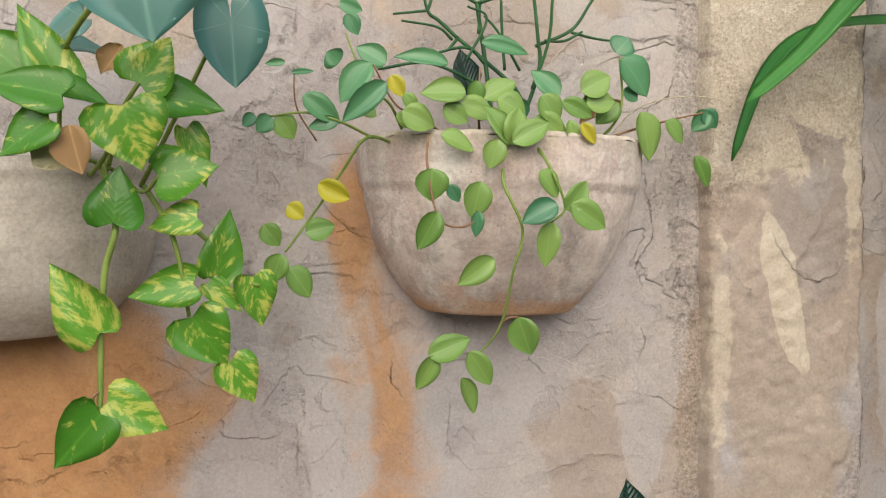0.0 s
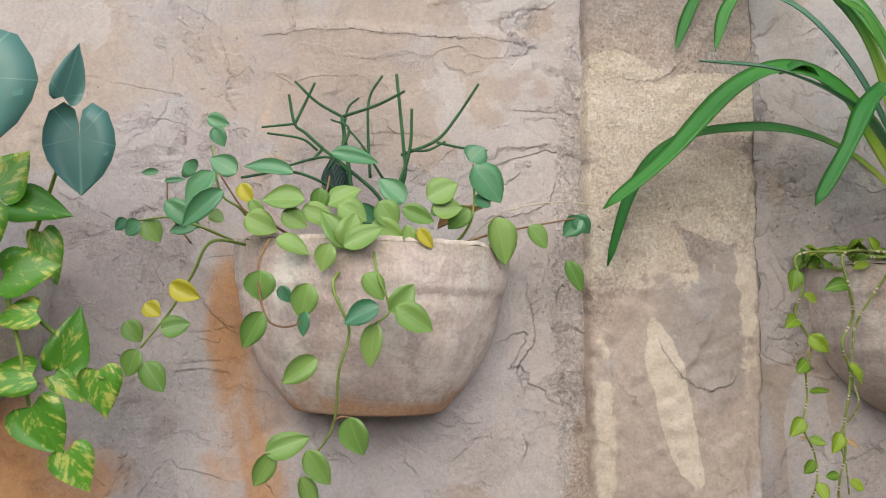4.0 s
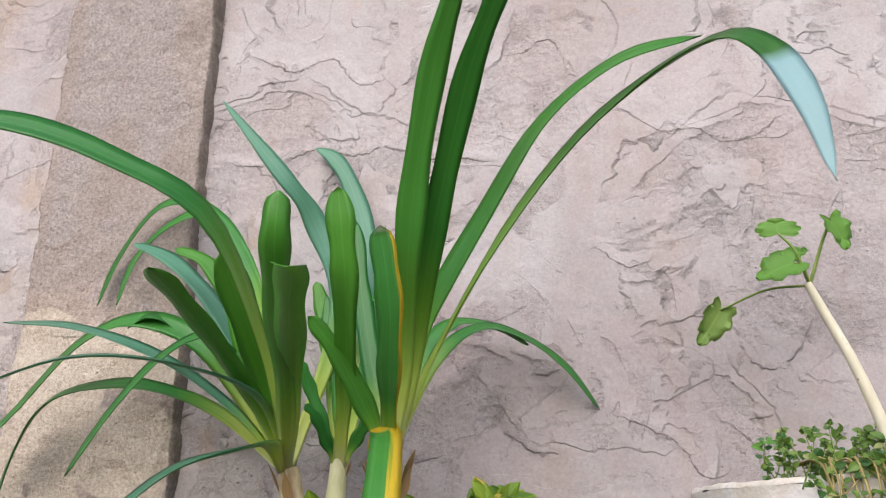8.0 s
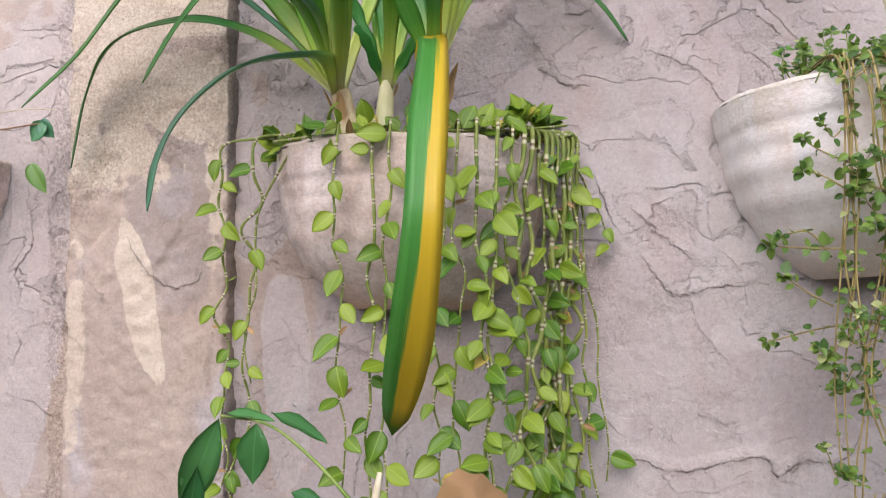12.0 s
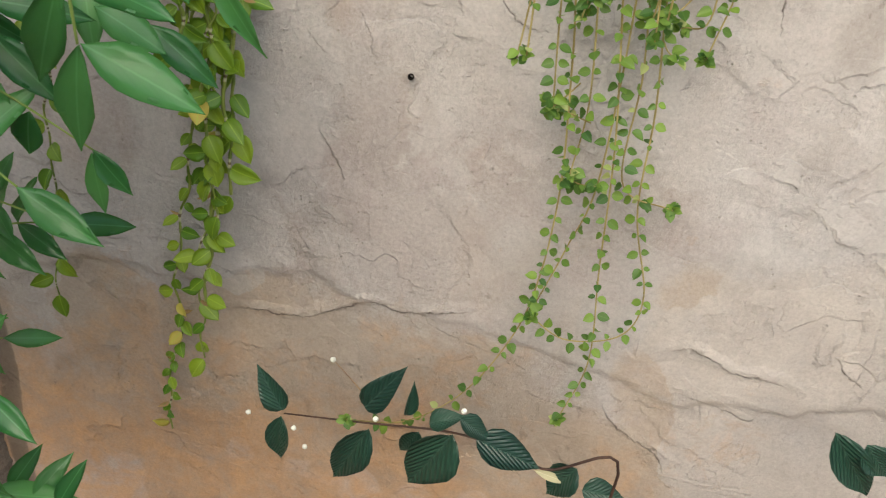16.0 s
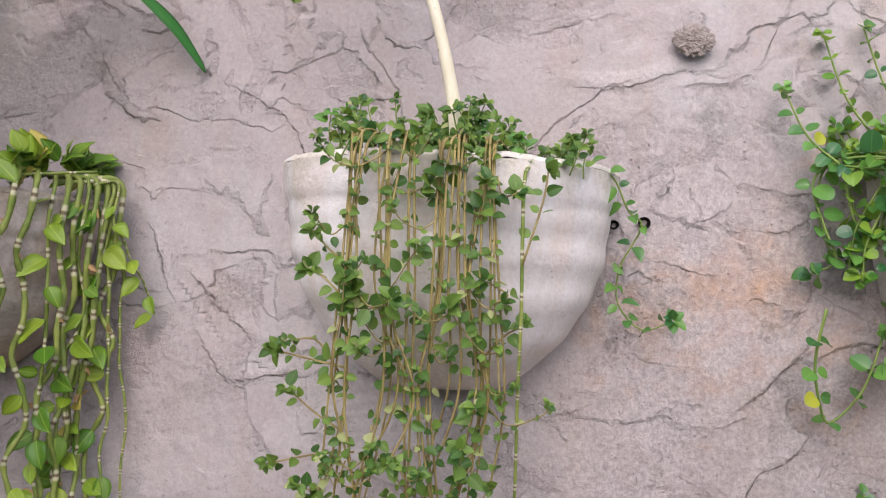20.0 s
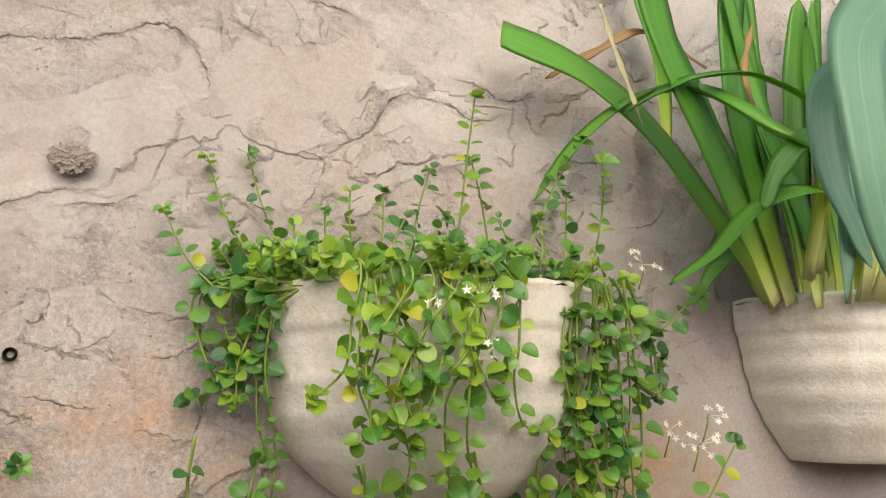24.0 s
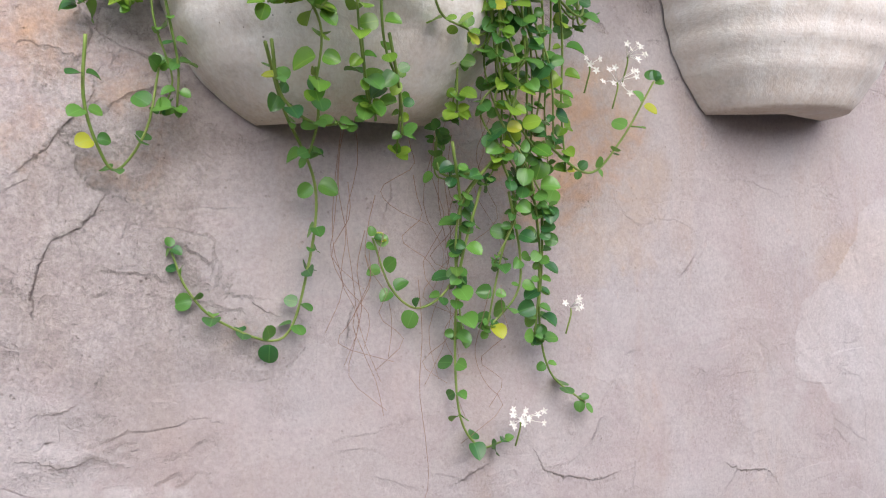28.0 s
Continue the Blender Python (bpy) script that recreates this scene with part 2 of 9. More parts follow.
    # dark seam line: the ledge's shade put into the colour, with some dirt
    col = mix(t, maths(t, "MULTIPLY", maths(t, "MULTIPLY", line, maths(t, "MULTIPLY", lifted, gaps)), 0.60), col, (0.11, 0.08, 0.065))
    pits = node(t, "ShaderNodeTexVoronoi", Scale=120.0)
    t.links.new(t.nodes.new("ShaderNodeTexCoord").outputs["Object"], pits.inputs["Vector"])
    pit = ramp(t, pits.outputs["Distance"], [(0.10, (1, 1, 1)), (0.22, (0, 0, 0))])
    spread = maths(t, "ADD", maths(t, "MULTIPLY", coarse, 0.75), 0.25)
    pit = maths(t, "MULTIPLY", pit, maths(t, "MULTIPLY", spread, ramp(t, noise_of(t, 30, 4), [(0.53, (0, 0, 0)), (0.60, (1, 1, 1))])))
    col = mix(t, maths(t, "MULTIPLY", pit, 0.62), col, (0.16, 0.12, 0.10))
    scuff = maths(t, "MULTIPLY", ramp(t, noise_of(t, 75, 4, 0.6, stretch=(1, 1, 0.7)), [(0.60, (0, 0, 0)), (0.66, (1, 1, 1))]), ramp(t, noise_of(t, 5.2, 4, 0.6, 0.5), [(0.55, (0, 0, 0)), (0.68, (1, 1, 1))]))
    col = mix(t, maths(t, "MULTIPLY", scuff, 0.45), col, (0.20, 0.155, 0.13))
    # more painted bump shading where the render is bare
    grain = maths(t, "ADD", maths(t, "MULTIPLY", bare, 0.40), 0.18)
    col = mix(t, grain, col, ramp(t, sandgrain, [(0.34, (0.22, 0.22, 0.22)), (0.66, (0.78, 0.78, 0.78))]), "OVERLAY")
    specks = ramp(t, grit, [(0.30, (0.5, 0.5, 0.5)), (0.40, (1, 1, 1))])
    col = mix(t, maths(t, "ADD", maths(t, "MULTIPLY", coarse, 0.12), 0.12), col, specks, "MULTIPLY")
    t.links.new(col, b.inputs["Base Color"])
    sandy = maths(t, "ADD", maths(t, "MULTIPLY", coarse, 0.92), 0.08)
    bump(t, b, mid, 0.35, 0.006)
    levels = maths(t, "ADD", maths(t, "MULTIPLY", step(coat_a, 0.452), gate_a), maths(t, "MULTIPLY", step(coat_a, 0.535), maths(t, "ADD", maths(t, "MULTIPLY", gate_b, 0.85), 0.1)))
    bump(t, b, maths(t, "MULTIPLY", levels, -1.0), 0.9, 0.0042)
    bump(t, b, maths(t, "MULTIPLY", step(coat_b, 0.52), gate_a), 0.9, 0.0034)
    bump(t, b, maths(t, "MULTIPLY", step(coat_c, 0.585), gate_b), 0.8, -0.0024)
    bump(t, b, maths(t, "MULTIPLY", raised, lifted), 1.0, 0.0042)
    bump(t, b, maths(t, "MULTIPLY", maths(t, "SUBTRACT", noise_of(t, 60, 5, 0.7), 0.5), sandy), 0.9, 0.0045)
    bump(t, b, maths(t, "MULTIPLY", maths(t, "SUBTRACT", sandgrain, 0.5), sandy), 0.8, 0.0034)
    bump(t, b, maths(t, "MULTIPLY", pit, -1.0), 0.8, 0.002)
    near_edge = maths(t, "MULTIPLY", ramp(t, maths(t, "ABSOLUTE", edge), [(0.05, (1, 1, 1)), (0.55, (0, 0, 0))]), lifted)
    bump(t, b, maths(t, "MULTIPLY", maths(t, "SUBTRACT", noise_of(t, 130, 4, 0.65), 0.5), near_edge), 1.0, 0.006)
    bump(t, b, grit, 0.35, 0.0006)
    return m


def cement_material(name, dark, light, stain, stain_amount, rough=0.85, pits=0.6, mottle=0.25, foot=None, patch=None):
    """Cast cement with a worn skin, stains and air holes."""
    m, t, b = material(name, rough, 0.25)
    big = noise_of(t, 7, 5, 0.6, 0.5)
    mid = noise_of(t, 28, 6, 0.7, 0.4)
    fine = noise_of(t, 220, 3, 0.6)
    runs = noise_of(t, 9, 5, 0.6, 0.4, stretch=(2.5, 2.5, 0.6))
    col = ramp(t, big, [(0.3, dark), (0.68, light)])
    blotch = ramp(t, noise_of(t, 17, 8, 0.68, 0.8), [(0.50, (0, 0, 0)), (0.57, (1, 1, 1))])
    col = mix(t, maths(t, "MULTIPLY", blotch, mottle), col, tuple(v * 0.66 for v in dark))
    col = mix(t, maths(t, "MULTIPLY", ramp(t, mid, [(0.52, (0, 0, 0)), (0.62, (1, 1, 1))]), 0.35), col, tuple(v * 0.70 for v in dark))
    col = mix(t, maths(t, "MULTIPLY", ramp(t, runs, [(0.48, (0, 0, 0)), (0.7, (1, 1, 1))]), stain_amount), col, stain)
    if patch:
        worn = ramp(t, noise_of(t, 5.5, 9, 0.66, 1.0, stretch=(1, 1, 0.8)), [(0.46, (0, 0, 0)), (0.58, (1, 1, 1))])
        col = mix(t, maths(t, "MULTIPLY", worn, 0.55), col, patch)
        smear = ramp(t, noise_of(t, 16, 6, 0.6, 0.2, stretch=(1.6, 1.6, 0.22)), [(0.52, (0, 0, 0)), (0.64, (1, 1, 1))])
        col = mix(t, maths(t, "MULTIPLY", smear, 0.35), col, tuple(min(0.85, v * 1.12) for v in light))
    if foot:
        sep = t.nodes.new("ShaderNodeSeparateXYZ")
        t.links.new(t.nodes.new("ShaderNodeTexCoord").outputs["Object"], sep.inputs[0])
        level = maths(t, "ADD", maths(t, "MULTIPLY", sep.outputs["Z"], -1.0), maths(t, "MULTIPLY", maths(t, "SUBTRACT", noise_of(t, 13, 6, 0.65), 0.5), 0.16))
        col = mix(t, maths(t, "MULTIPLY", ramp(t, level, [(0.175, (0, 0, 0)), (0.205, (1, 1, 1))]), 0.70), col, foot)
        col = mix(t, maths(t, "MULTIPLY", ramp(t, level, [(-0.004, (1, 1, 1)), (0.022, (0, 0, 0))]), 0.35), col, (0.42, 0.39, 0.24))
    rings = noise_of(t, 2.2, 3, 0.55, 0.3, stretch=(0.6, 0.6, 26))
    col = mix(t, maths(t, "MULTIPLY", ramp(t, rings, [(0.52, (0, 0, 0)), (0.60, (1, 1, 1)), (0.68, (0, 0, 0))]), 0.10), col, tuple(v * 0.6 for v in dark))
    holes = node(t, "ShaderNodeTexVoronoi", Scale=95.0)
    t.links.new(t.nodes.new("ShaderNodeTexCoord").outputs["Object"], holes.inputs["Vector"])
    dots = ramp(t, holes.outputs["Distance"], [(0.06, (0.25, 0.22, 0.2)), (0.11, (1, 1, 1))])
    gate = ramp(t, noise_of(t, 16, 3), [(0.55, (0, 0, 0)), (0.6, (1, 1, 1))])
    col = mix(t, maths(t, "MULTIPLY", gate, pits), col, mix(t, 1.0, col, dots, "MULTIPLY"))
    scratch = ramp(t, noise_of(t, 48, 7, 0.72, 0.9, stretch=(0.8, 0.8, 1.6)), [(0.54, (0, 0, 0)), (0.60, (1, 1, 1))])
    col = mix(t, maths(t, "MULTIPLY", scratch, 0.7 * mottle), col, tuple(v * 0.62 for v in dark))
    col = mix(t, 0.38, col, ramp(t, fine, [(0.34, (0.34, 0.34, 0.34)), (0.66, (0.68, 0.68, 0.68))]), "OVERLAY")
    t.links.new(col, b.inputs["Base Color"])
    bump(t, b, mid, 0.4, 0.005)
    bump(t, b, rings, 0.12, 0.005)
    bump(t, b, fine, 0.5, 0.0016)
    return m


def earth_material(name, dark, light, scale=60, relief_by=0.02):
    m, t, b = material(name, 0.95, 0.1)
    n = noise_of(t, scale, 6, 0.7)
    t.links.new(ramp(t, n, [(0.3, dark), (0.7, light)]), b.inputs["Base Color"])
    bump(t, b, n, 0.9, relief_by)
    return m


PLASTER = plaster_material()
POT_ROSE = cement_material("weathered_rose_cement", (0.62, 0.51, 0.455), (0.84, 0.75, 0.67), (0.46, 0.29, 0.21), 0.40, mottle=0.50, foot=(0.58, 0.30, 0.13), patch=(0.46, 0.335, 0.315))
POT_GREY = cement_material("grey_beige_cement", (0.52, 0.465, 0.395), (0.63, 0.575, 0.51), (0.32, 0.27, 0.20), 0.25)
POT_BROWN = cement_material("brown_worn_cement", (0.55, 0.465, 0.41), (0.76, 0.68, 0.61), (0.40, 0.26, 0.18), 0.4, mottle=0.40, foot=(0.56, 0.38, 0.24), patch=(0.60, 0.46, 0.38))
POT_WHITE = cement_material("white_painted_cement", (0.74, 0.69, 0.65), (0.84, 0.80, 0.765), (0.60, 0.44, 0.32), 0.42, 0.7, 0.5, 0.10, foot=(0.72, 0.62, 0.55), patch=(0.78, 0.71, 0.65))
POT_CREAM = cement_material("cream_painted_cement", (0.68, 0.625, 0.565), (0.81, 0.775, 0.72), (0.46, 0.36, 0.26), 0.25, 0.75, 0.8, 0.14, foot=(0.70, 0.61, 0.51), patch=(0.74, 0.66, 0.58))
SOIL = earth_material("potting_soil", (0.03, 0.02, 0.014), (0.10, 0.07, 0.05), 90)
GROUND = earth_material("dry_earth", (0.15, 0.118, 0.088), (0.26, 0.215, 0.165), 25)

# ---------------------------------------------------------------- ground and wall
GROUND_Z = -0.32
bm = bmesh.new()
bmesh.ops.create_grid(bm, x_segments=60, y_segments=60, size=1.0)
for v in bm.verts:
    r = max(abs(v.co.x), abs(v.co.y))
    v.co *= 4 + 400 * r ** 6
    v.co.z = 0.02 * noise.noise(v.co * 1.7) if r < 0.7 else 0.0
    v.co += Vector((1.2, -1.5, GROUND_Z))
ground = tagged(part("ground", bm, GROUND), "dry brown earth at the foot of the wall", "ground", kind="structure")

X0, X1, Z0, Z1, STEP = -1.1, 3.7, -0.4, 2.9, 0.005
CRACKS = []


def crack(*line, lip=0.0026, wide=0.0015):
    """A jagged seam in the plaster: the skin above the line stands proud of the skin below it."""
    CRACKS.append(([Vector((x, 0, z)) for x, _, z in line], lip, wide))


crack((0.017, 0.000, 1.899), (0.111, 0.000, 1.908), (0.207, 0.000, 1.904), (0.286, 0.000, 1.900), (0.366, 0.000, 1.900), (0.430, 0.000, 1.883))
crack((0.325, 0.000, 1.636), (0.398, 0.000, 1.644), (0.436, 0.000, 1.663), (0.450, 0.000, 1.711))
crack((0.406, 0.000, 1.367), (0.390, 0.000, 1.426), (0.418, 0.000, 1.471), (0.401, 0.000, 1.546))
crack((1.242, 0.000, 1.669), (1.203, 0.000, 1.679), (1.170, 0.000, 1.721), (1.155, 0.000, 1.764))
crack((1.147, 0.000, 1.657), (1.137, 0.000, 1.715), (1.131, 0.000, 1.757))
crack((1.299, 0.000, 1.714), (1.351, 0.000, 1.691), (1.394, 0.000, 1.661), (1.413, 0.000, 1.629), (1.443, 0.000, 1.635), (1.459, 0.000, 1.646))
crack((1.297, 0.000, 1.435), (1.317, 0.000, 1.402), (1.344, 0.000, 1.372), (1.387, 0.000, 1.383), (1.430, 0.000, 1.386), (1.452, 0.000, 1.396), lip=0.006)
crack((1.228, 0.000, 1.551), (1.249, 0.000, 1.519), (1.262, 0.000, 1.474), (1.283, 0.000, 1.451))
crack((1.278, 0.000, 1.503), (1.313, 0.000, 1.465), (1.355, 0.000, 1.431), (1.389, 0.000, 1.404))
crack((1.430, 0.000, 1.703), (1.469, 0.000, 1.681), (1.488, 0.000, 1.649), (1.524, 0.000, 1.647))
crack((0.753, 0.000, 2.102), (0.817, 0.000, 2.088), (0.904, 0.000, 2.110), (0.973, 0.000, 2.101), (1.008, 0.000, 2.110), (1.076, 0.000, 2.088), (1.175, 0.000, 2.072), lip=0.006)
crack((0.784, 0.000, 2.291), (0.861, 0.000, 2.252), (0.924, 0.000, 2.267), (0.970, 0.000, 2.222), (1.024, 0.000, 2.228))
crack((1.173, 0.000, 2.254), (1.216, 0.000, 2.255), (1.260, 0.000, 2.276), (1.282, 0.000, 2.224), (1.272, 0.000, 2.196))
crack((1.286, 0.000, 1.926), (1.310, 0.000, 1.933), (1.345, 0.000, 1.903), (1.392, 0.000, 1.920))
crack((1.395, 0.000, 2.101), (1.451, 0.000, 2.106), (1.502, 0.000, 2.083), (1.550, 0.000, 2.098), (1.594, 0.000, 2.130))
crack((1.158, 0.000, 1.797), (1.141, 0.000, 1.745), (1.154, 0.000, 1.679), (1.160, 0.000, 1.644))
crack((1.171, 0.000, 1.751), (1.192, 0.000, 1.707), (1.219, 0.000, 1.677), (1.254, 0.000, 1.669))
crack((1.376, 0.000, 1.722), (1.324, 0.000, 1.713), (1.291, 0.000, 1.718), (1.352, 0.000, 1.695), (1.392, 0.000, 1.678))
crack((1.307, 0.000, 1.442), (1.336, 0.000, 1.413), (1.370, 0.000, 1.396), (1.388, 0.000, 1.404))
crack((1.342, 0.000, 1.374), (1.364, 0.000, 1.390), (1.389, 0.000, 1.398), (1.413, 0.000, 1.412))
crack((1.693, 0.000, 1.726), (1.730, 0.000, 1.725), (1.772, 0.000, 1.730), (1.808, 0.000, 1.745), (1.831, 0.000, 1.758), lip=0.006)
crack((1.785, 0.000, 1.533), (1.808, 0.000, 1.541), (1.845, 0.000, 1.531), (1.881, 0.000, 1.528))
crack((1.824, 0.000, 1.582), (1.859, 0.000, 1.590), (1.888, 0.000, 1.614))
crack((1.895, 0.000, 1.584), (1.931, 0.000, 1.577), (1.960, 0.000, 1.594), (1.970, 0.000, 1.613))
crack((1.884, 0.000, 1.377), (1.923, 0.000, 1.410), (1.961, 0.000, 1.455), (1.971, 0.000, 1.492))
crack((1.421, 0.000, 1.647), (1.409, 0.000, 1.634), (1.448, 0.000, 1.624))
crack((1.704, 0.000, 1.917), (1.735, 0.000, 1.902), (1.768, 0.000, 1.912), (1.812, 0.000, 1.910), (1.862, 0.000, 1.929), (1.901, 0.000, 1.942), (1.941, 0.000, 1.922), (1.960, 0.000, 1.861), lip=0.007)
crack((2.231, 0.000, 1.922), (2.269, 0.000, 1.918), (2.314, 0.000, 1.901), (2.362, -0.000, 1.923), lip=0.006)
crack((2.086, 0.000, 1.821), (2.135, 0.000, 1.842), (2.171, 0.000, 1.891), (2.223, 0.000, 1.892), (2.271, 0.000, 1.873), (2.313, -0.000, 1.885), lip=0.007)
crack((2.049, 0.000, 1.794), (2.059, 0.000, 1.815), (2.086, 0.000, 1.804), (2.079, 0.000, 1.776), (2.053, 0.000, 1.741), (2.026, 0.000, 1.759))
crack((1.992, 0.000, 2.043), (2.028, 0.000, 2.010), (2.078, 0.000, 1.998), (2.136, 0.000, 1.978), lip=0.006)
crack((1.802, 0.000, 2.055), (1.870, 0.000, 2.035), (1.909, 0.000, 2.058), (1.949, 0.000, 2.075), (1.999, 0.000, 2.048), (2.042, 0.000, 2.061))
crack((2.144, -0.000, 2.106), (2.197, -0.000, 2.097), (2.276, 0.000, 2.120), (2.332, -0.000, 2.107), (2.370, 0.000, 2.072))
crack((1.667, 0.000, 2.015), (1.696, 0.000, 2.030), (1.728, 0.000, 2.023), (1.720, 0.000, 2.043))
crack((1.696, 0.000, 1.726), (1.736, 0.000, 1.722), (1.776, 0.000, 1.734), (1.811, 0.000, 1.746))
crack((1.823, 0.000, 1.583), (1.857, 0.000, 1.591), (1.880, 0.000, 1.615), (1.877, 0.000, 1.657))
crack((2.004, 0.000, 1.848), (2.038, 0.000, 1.839), (2.065, 0.000, 1.843))
crack((2.050, 0.000, 1.951), (2.071, 0.000, 1.946), (2.096, 0.000, 1.946))
crack((1.821, 0.000, 1.579), (1.851, 0.000, 1.586), (1.874, 0.000, 1.615), (1.877, 0.000, 1.656))
crack((1.887, 0.000, 1.570), (1.915, 0.000, 1.580), (1.938, 0.000, 1.607), (1.943, 0.000, 1.631))
crack((1.863, 0.000, 1.359), (1.891, 0.000, 1.394), (1.910, 0.000, 1.426), (1.903, 0.000, 1.453))
crack((1.873, 0.000, 1.126), (1.901, 0.000, 1.122), (1.924, 0.000, 1.111), (1.948, 0.000, 1.115), (1.967, 0.000, 1.109), lip=0.006)
crack((1.894, 0.000, 1.141), (1.902, 0.000, 1.166), (1.926, 0.000, 1.160), (1.945, 0.000, 1.177))
crack((1.905, 0.000, 1.233), (1.905, 0.000, 1.275), (1.923, 0.000, 1.321), (1.957, 0.000, 1.341), (1.979, 0.000, 1.383), lip=0.006)
crack((2.424, 0.000, 1.067), (2.446, 0.000, 1.029), (2.501, 0.000, 1.007), (2.561, 0.000, 1.012))
crack((2.305, 0.000, 1.029), (2.355, 0.000, 1.043), (2.378, 0.000, 1.053))
crack((2.707, -0.000, 1.004), (2.746, 0.000, 0.983), (2.797, 0.000, 0.975), (2.816, 0.000, 0.940))
crack((2.642, 0.000, 1.242), (2.680, 0.000, 1.269), (2.690, 0.000, 1.291))
crack((2.096, 0.000, 1.268), (2.117, 0.000, 1.244), (2.146, 0.000, 1.230))
crack((2.199, 0.000, 1.177), (2.207, 0.000, 1.231), (2.221, 0.000, 1.254))
crack((2.243, 0.000, 1.321), (2.258, 0.000, 1.357), (2.253, 0.000, 1.394))
crack((1.255, 0.000, 1.157), (1.292, 0.000, 1.162), (1.315, 0.000, 1.151), (1.352, 0.000, 1.148), (1.387, 0.000, 1.156), (1.444, 0.000, 1.165), (1.460, 0.000, 1.143), (1.487, 0.000, 1.162), (1.536, 0.000, 1.163), (1.567, 0.000, 1.208), lip=0.006)
crack((1.371, 0.000, 1.048), (1.395, 0.000, 1.030), (1.411, 0.000, 1.007), (1.405, 0.000, 0.975), (1.431, 0.000, 0.920))
crack((1.448, 0.000, 0.992), (1.466, 0.000, 0.954), (1.496, 0.000, 0.931), (1.526, 0.000, 0.929))
crack((1.263, 0.000, 0.785), (1.285, 0.000, 0.748), (1.308, 0.000, 0.692))
crack((1.307, 0.000, 0.932), (1.324, 0.000, 0.889), (1.342, 0.000, 0.849))
crack((1.410, 0.000, 0.991), (1.426, 0.000, 0.955), (1.456, 0.000, 0.899), (1.503, 0.000, 0.877))
crack((1.310, 0.000, 0.929), (1.331, 0.000, 0.891), (1.340, 0.000, 0.849))
crack((1.245, 0.000, 0.898), (1.262, 0.000, 0.879), (1.285, 0.000, 0.861))
crack((1.145, 0.000, 0.475), (1.208, -0.000, 0.482), (1.261, 0.000, 0.487), (1.343, 0.000, 0.532), (1.394, 0.000, 0.526), (1.494, 0.000, 0.556), lip=0.005)
crack((1.740, 0.000, 0.552), (1.774, 0.000, 0.561), (1.824, 0.000, 0.537), (1.866, 0.000, 0.539), (1.904, 0.000, 0.530), lip=0.006)
crack((1.934, -0.000, 0.603), (1.962, 0.000, 0.565), (1.995, -0.000, 0.550))
crack((1.675, -0.000, 0.447), (1.708, 0.000, 0.404), (1.762, 0.000, 0.376), (1.797, -0.000, 0.331))
crack((1.842, 0.000, 1.147), (1.871, 0.000, 1.136), (1.918, 0.000, 1.130), (1.948, 0.000, 1.122), (1.964, 0.000, 1.127), (1.990, 0.000, 1.133), lip=0.006)
crack((1.950, 0.000, 1.070), (1.983, 0.000, 1.065), (2.032, 0.000, 1.059))
crack((1.950, 0.000, 1.070), (1.943, 0.000, 1.102), (1.948, 0.000, 1.122))
crack((1.728, 0.000, 1.040), (1.742, 0.000, 0.998), (1.750, 0.000, 0.953))
crack((1.924, 0.000, 1.045), (1.940, 0.000, 1.010), (1.957, 0.000, 0.992))
crack((1.660, 0.000, 1.362), (1.687, 0.000, 1.377), (1.712, 0.000, 1.366), (1.754, 0.000, 1.382))
crack((1.852, 0.000, 1.359), (1.875, 0.000, 1.379), (1.890, 0.000, 1.405))
crack((1.900, 0.000, 1.295), (1.927, 0.000, 1.328), (1.954, 0.000, 1.355), (1.958, 0.000, 1.374), lip=0.006)
crack((1.681, 0.000, 1.210), (1.713, 0.000, 1.198), (1.769, 0.000, 1.190), (1.820, 0.000, 1.170), (1.846, 0.000, 1.147), lip=0.006)
crack((1.727, 0.000, 1.255), (1.752, 0.000, 1.251), (1.773, 0.000, 1.216), (1.788, 0.000, 1.192))
crack((1.767, 0.000, 1.518), (1.814, 0.000, 1.527), (1.837, 0.000, 1.534), (1.892, 0.000, 1.523))
crack((1.899, 0.000, 1.571), (1.950, 0.000, 1.589), (1.977, 0.000, 1.615))
crack((0.577, -0.020, 1.484), (0.607, -0.020, 1.425), (0.651, -0.020, 1.396), (0.688, -0.020, 1.403), (0.696, -0.020, 1.432))
crack((0.577, -0.020, 1.589), (0.585, -0.020, 1.514), (0.577, -0.020, 1.477))
crack((0.528, -0.020, 1.842), (0.591, -0.020, 1.834), (0.645, -0.020, 1.875))
crack((0.122, 0.000, 1.261), (0.114, 0.000, 1.207), (0.121, 0.000, 1.159))
crack((0.046, 0.000, 1.336), (0.037, 0.000, 1.290), (0.060, 0.000, 1.242))
crack((-0.092, 0.000, 1.244), (-0.086, 0.000, 1.198), (-0.091, 0.000, 1.145))
crack((0.386, 0.000, 1.278), (0.403, 0.000, 1.318), (0.386, 0.000, 1.351))
crack((0.045, 0.000, 1.931), (0.083, 0.000, 1.906), (0.131, 0.000, 1.921), (0.197, 0.000, 1.917), (0.230, 0.000, 1.903), (0.319, 0.000, 1.904), (0.373, 0.000, 1.898))


def course(line):
    length = sum((b - a).length for a, b in zip(line, line[1:]))
    return spline(line, max(4, int(length / 0.012)))


# a seam that runs along one already laid is left out
JAGGED = []
for line, lip, wide in CRACKS:
    pts = course(line)
    laid = [q for other, _, _ in JAGGED for q in other]
    near = sum(1 for p in pts if any((p - q).length < 0.032 for q in laid))
    if near < 0.4 * len(pts):
        JAGGED.append((pts, lip, wide))


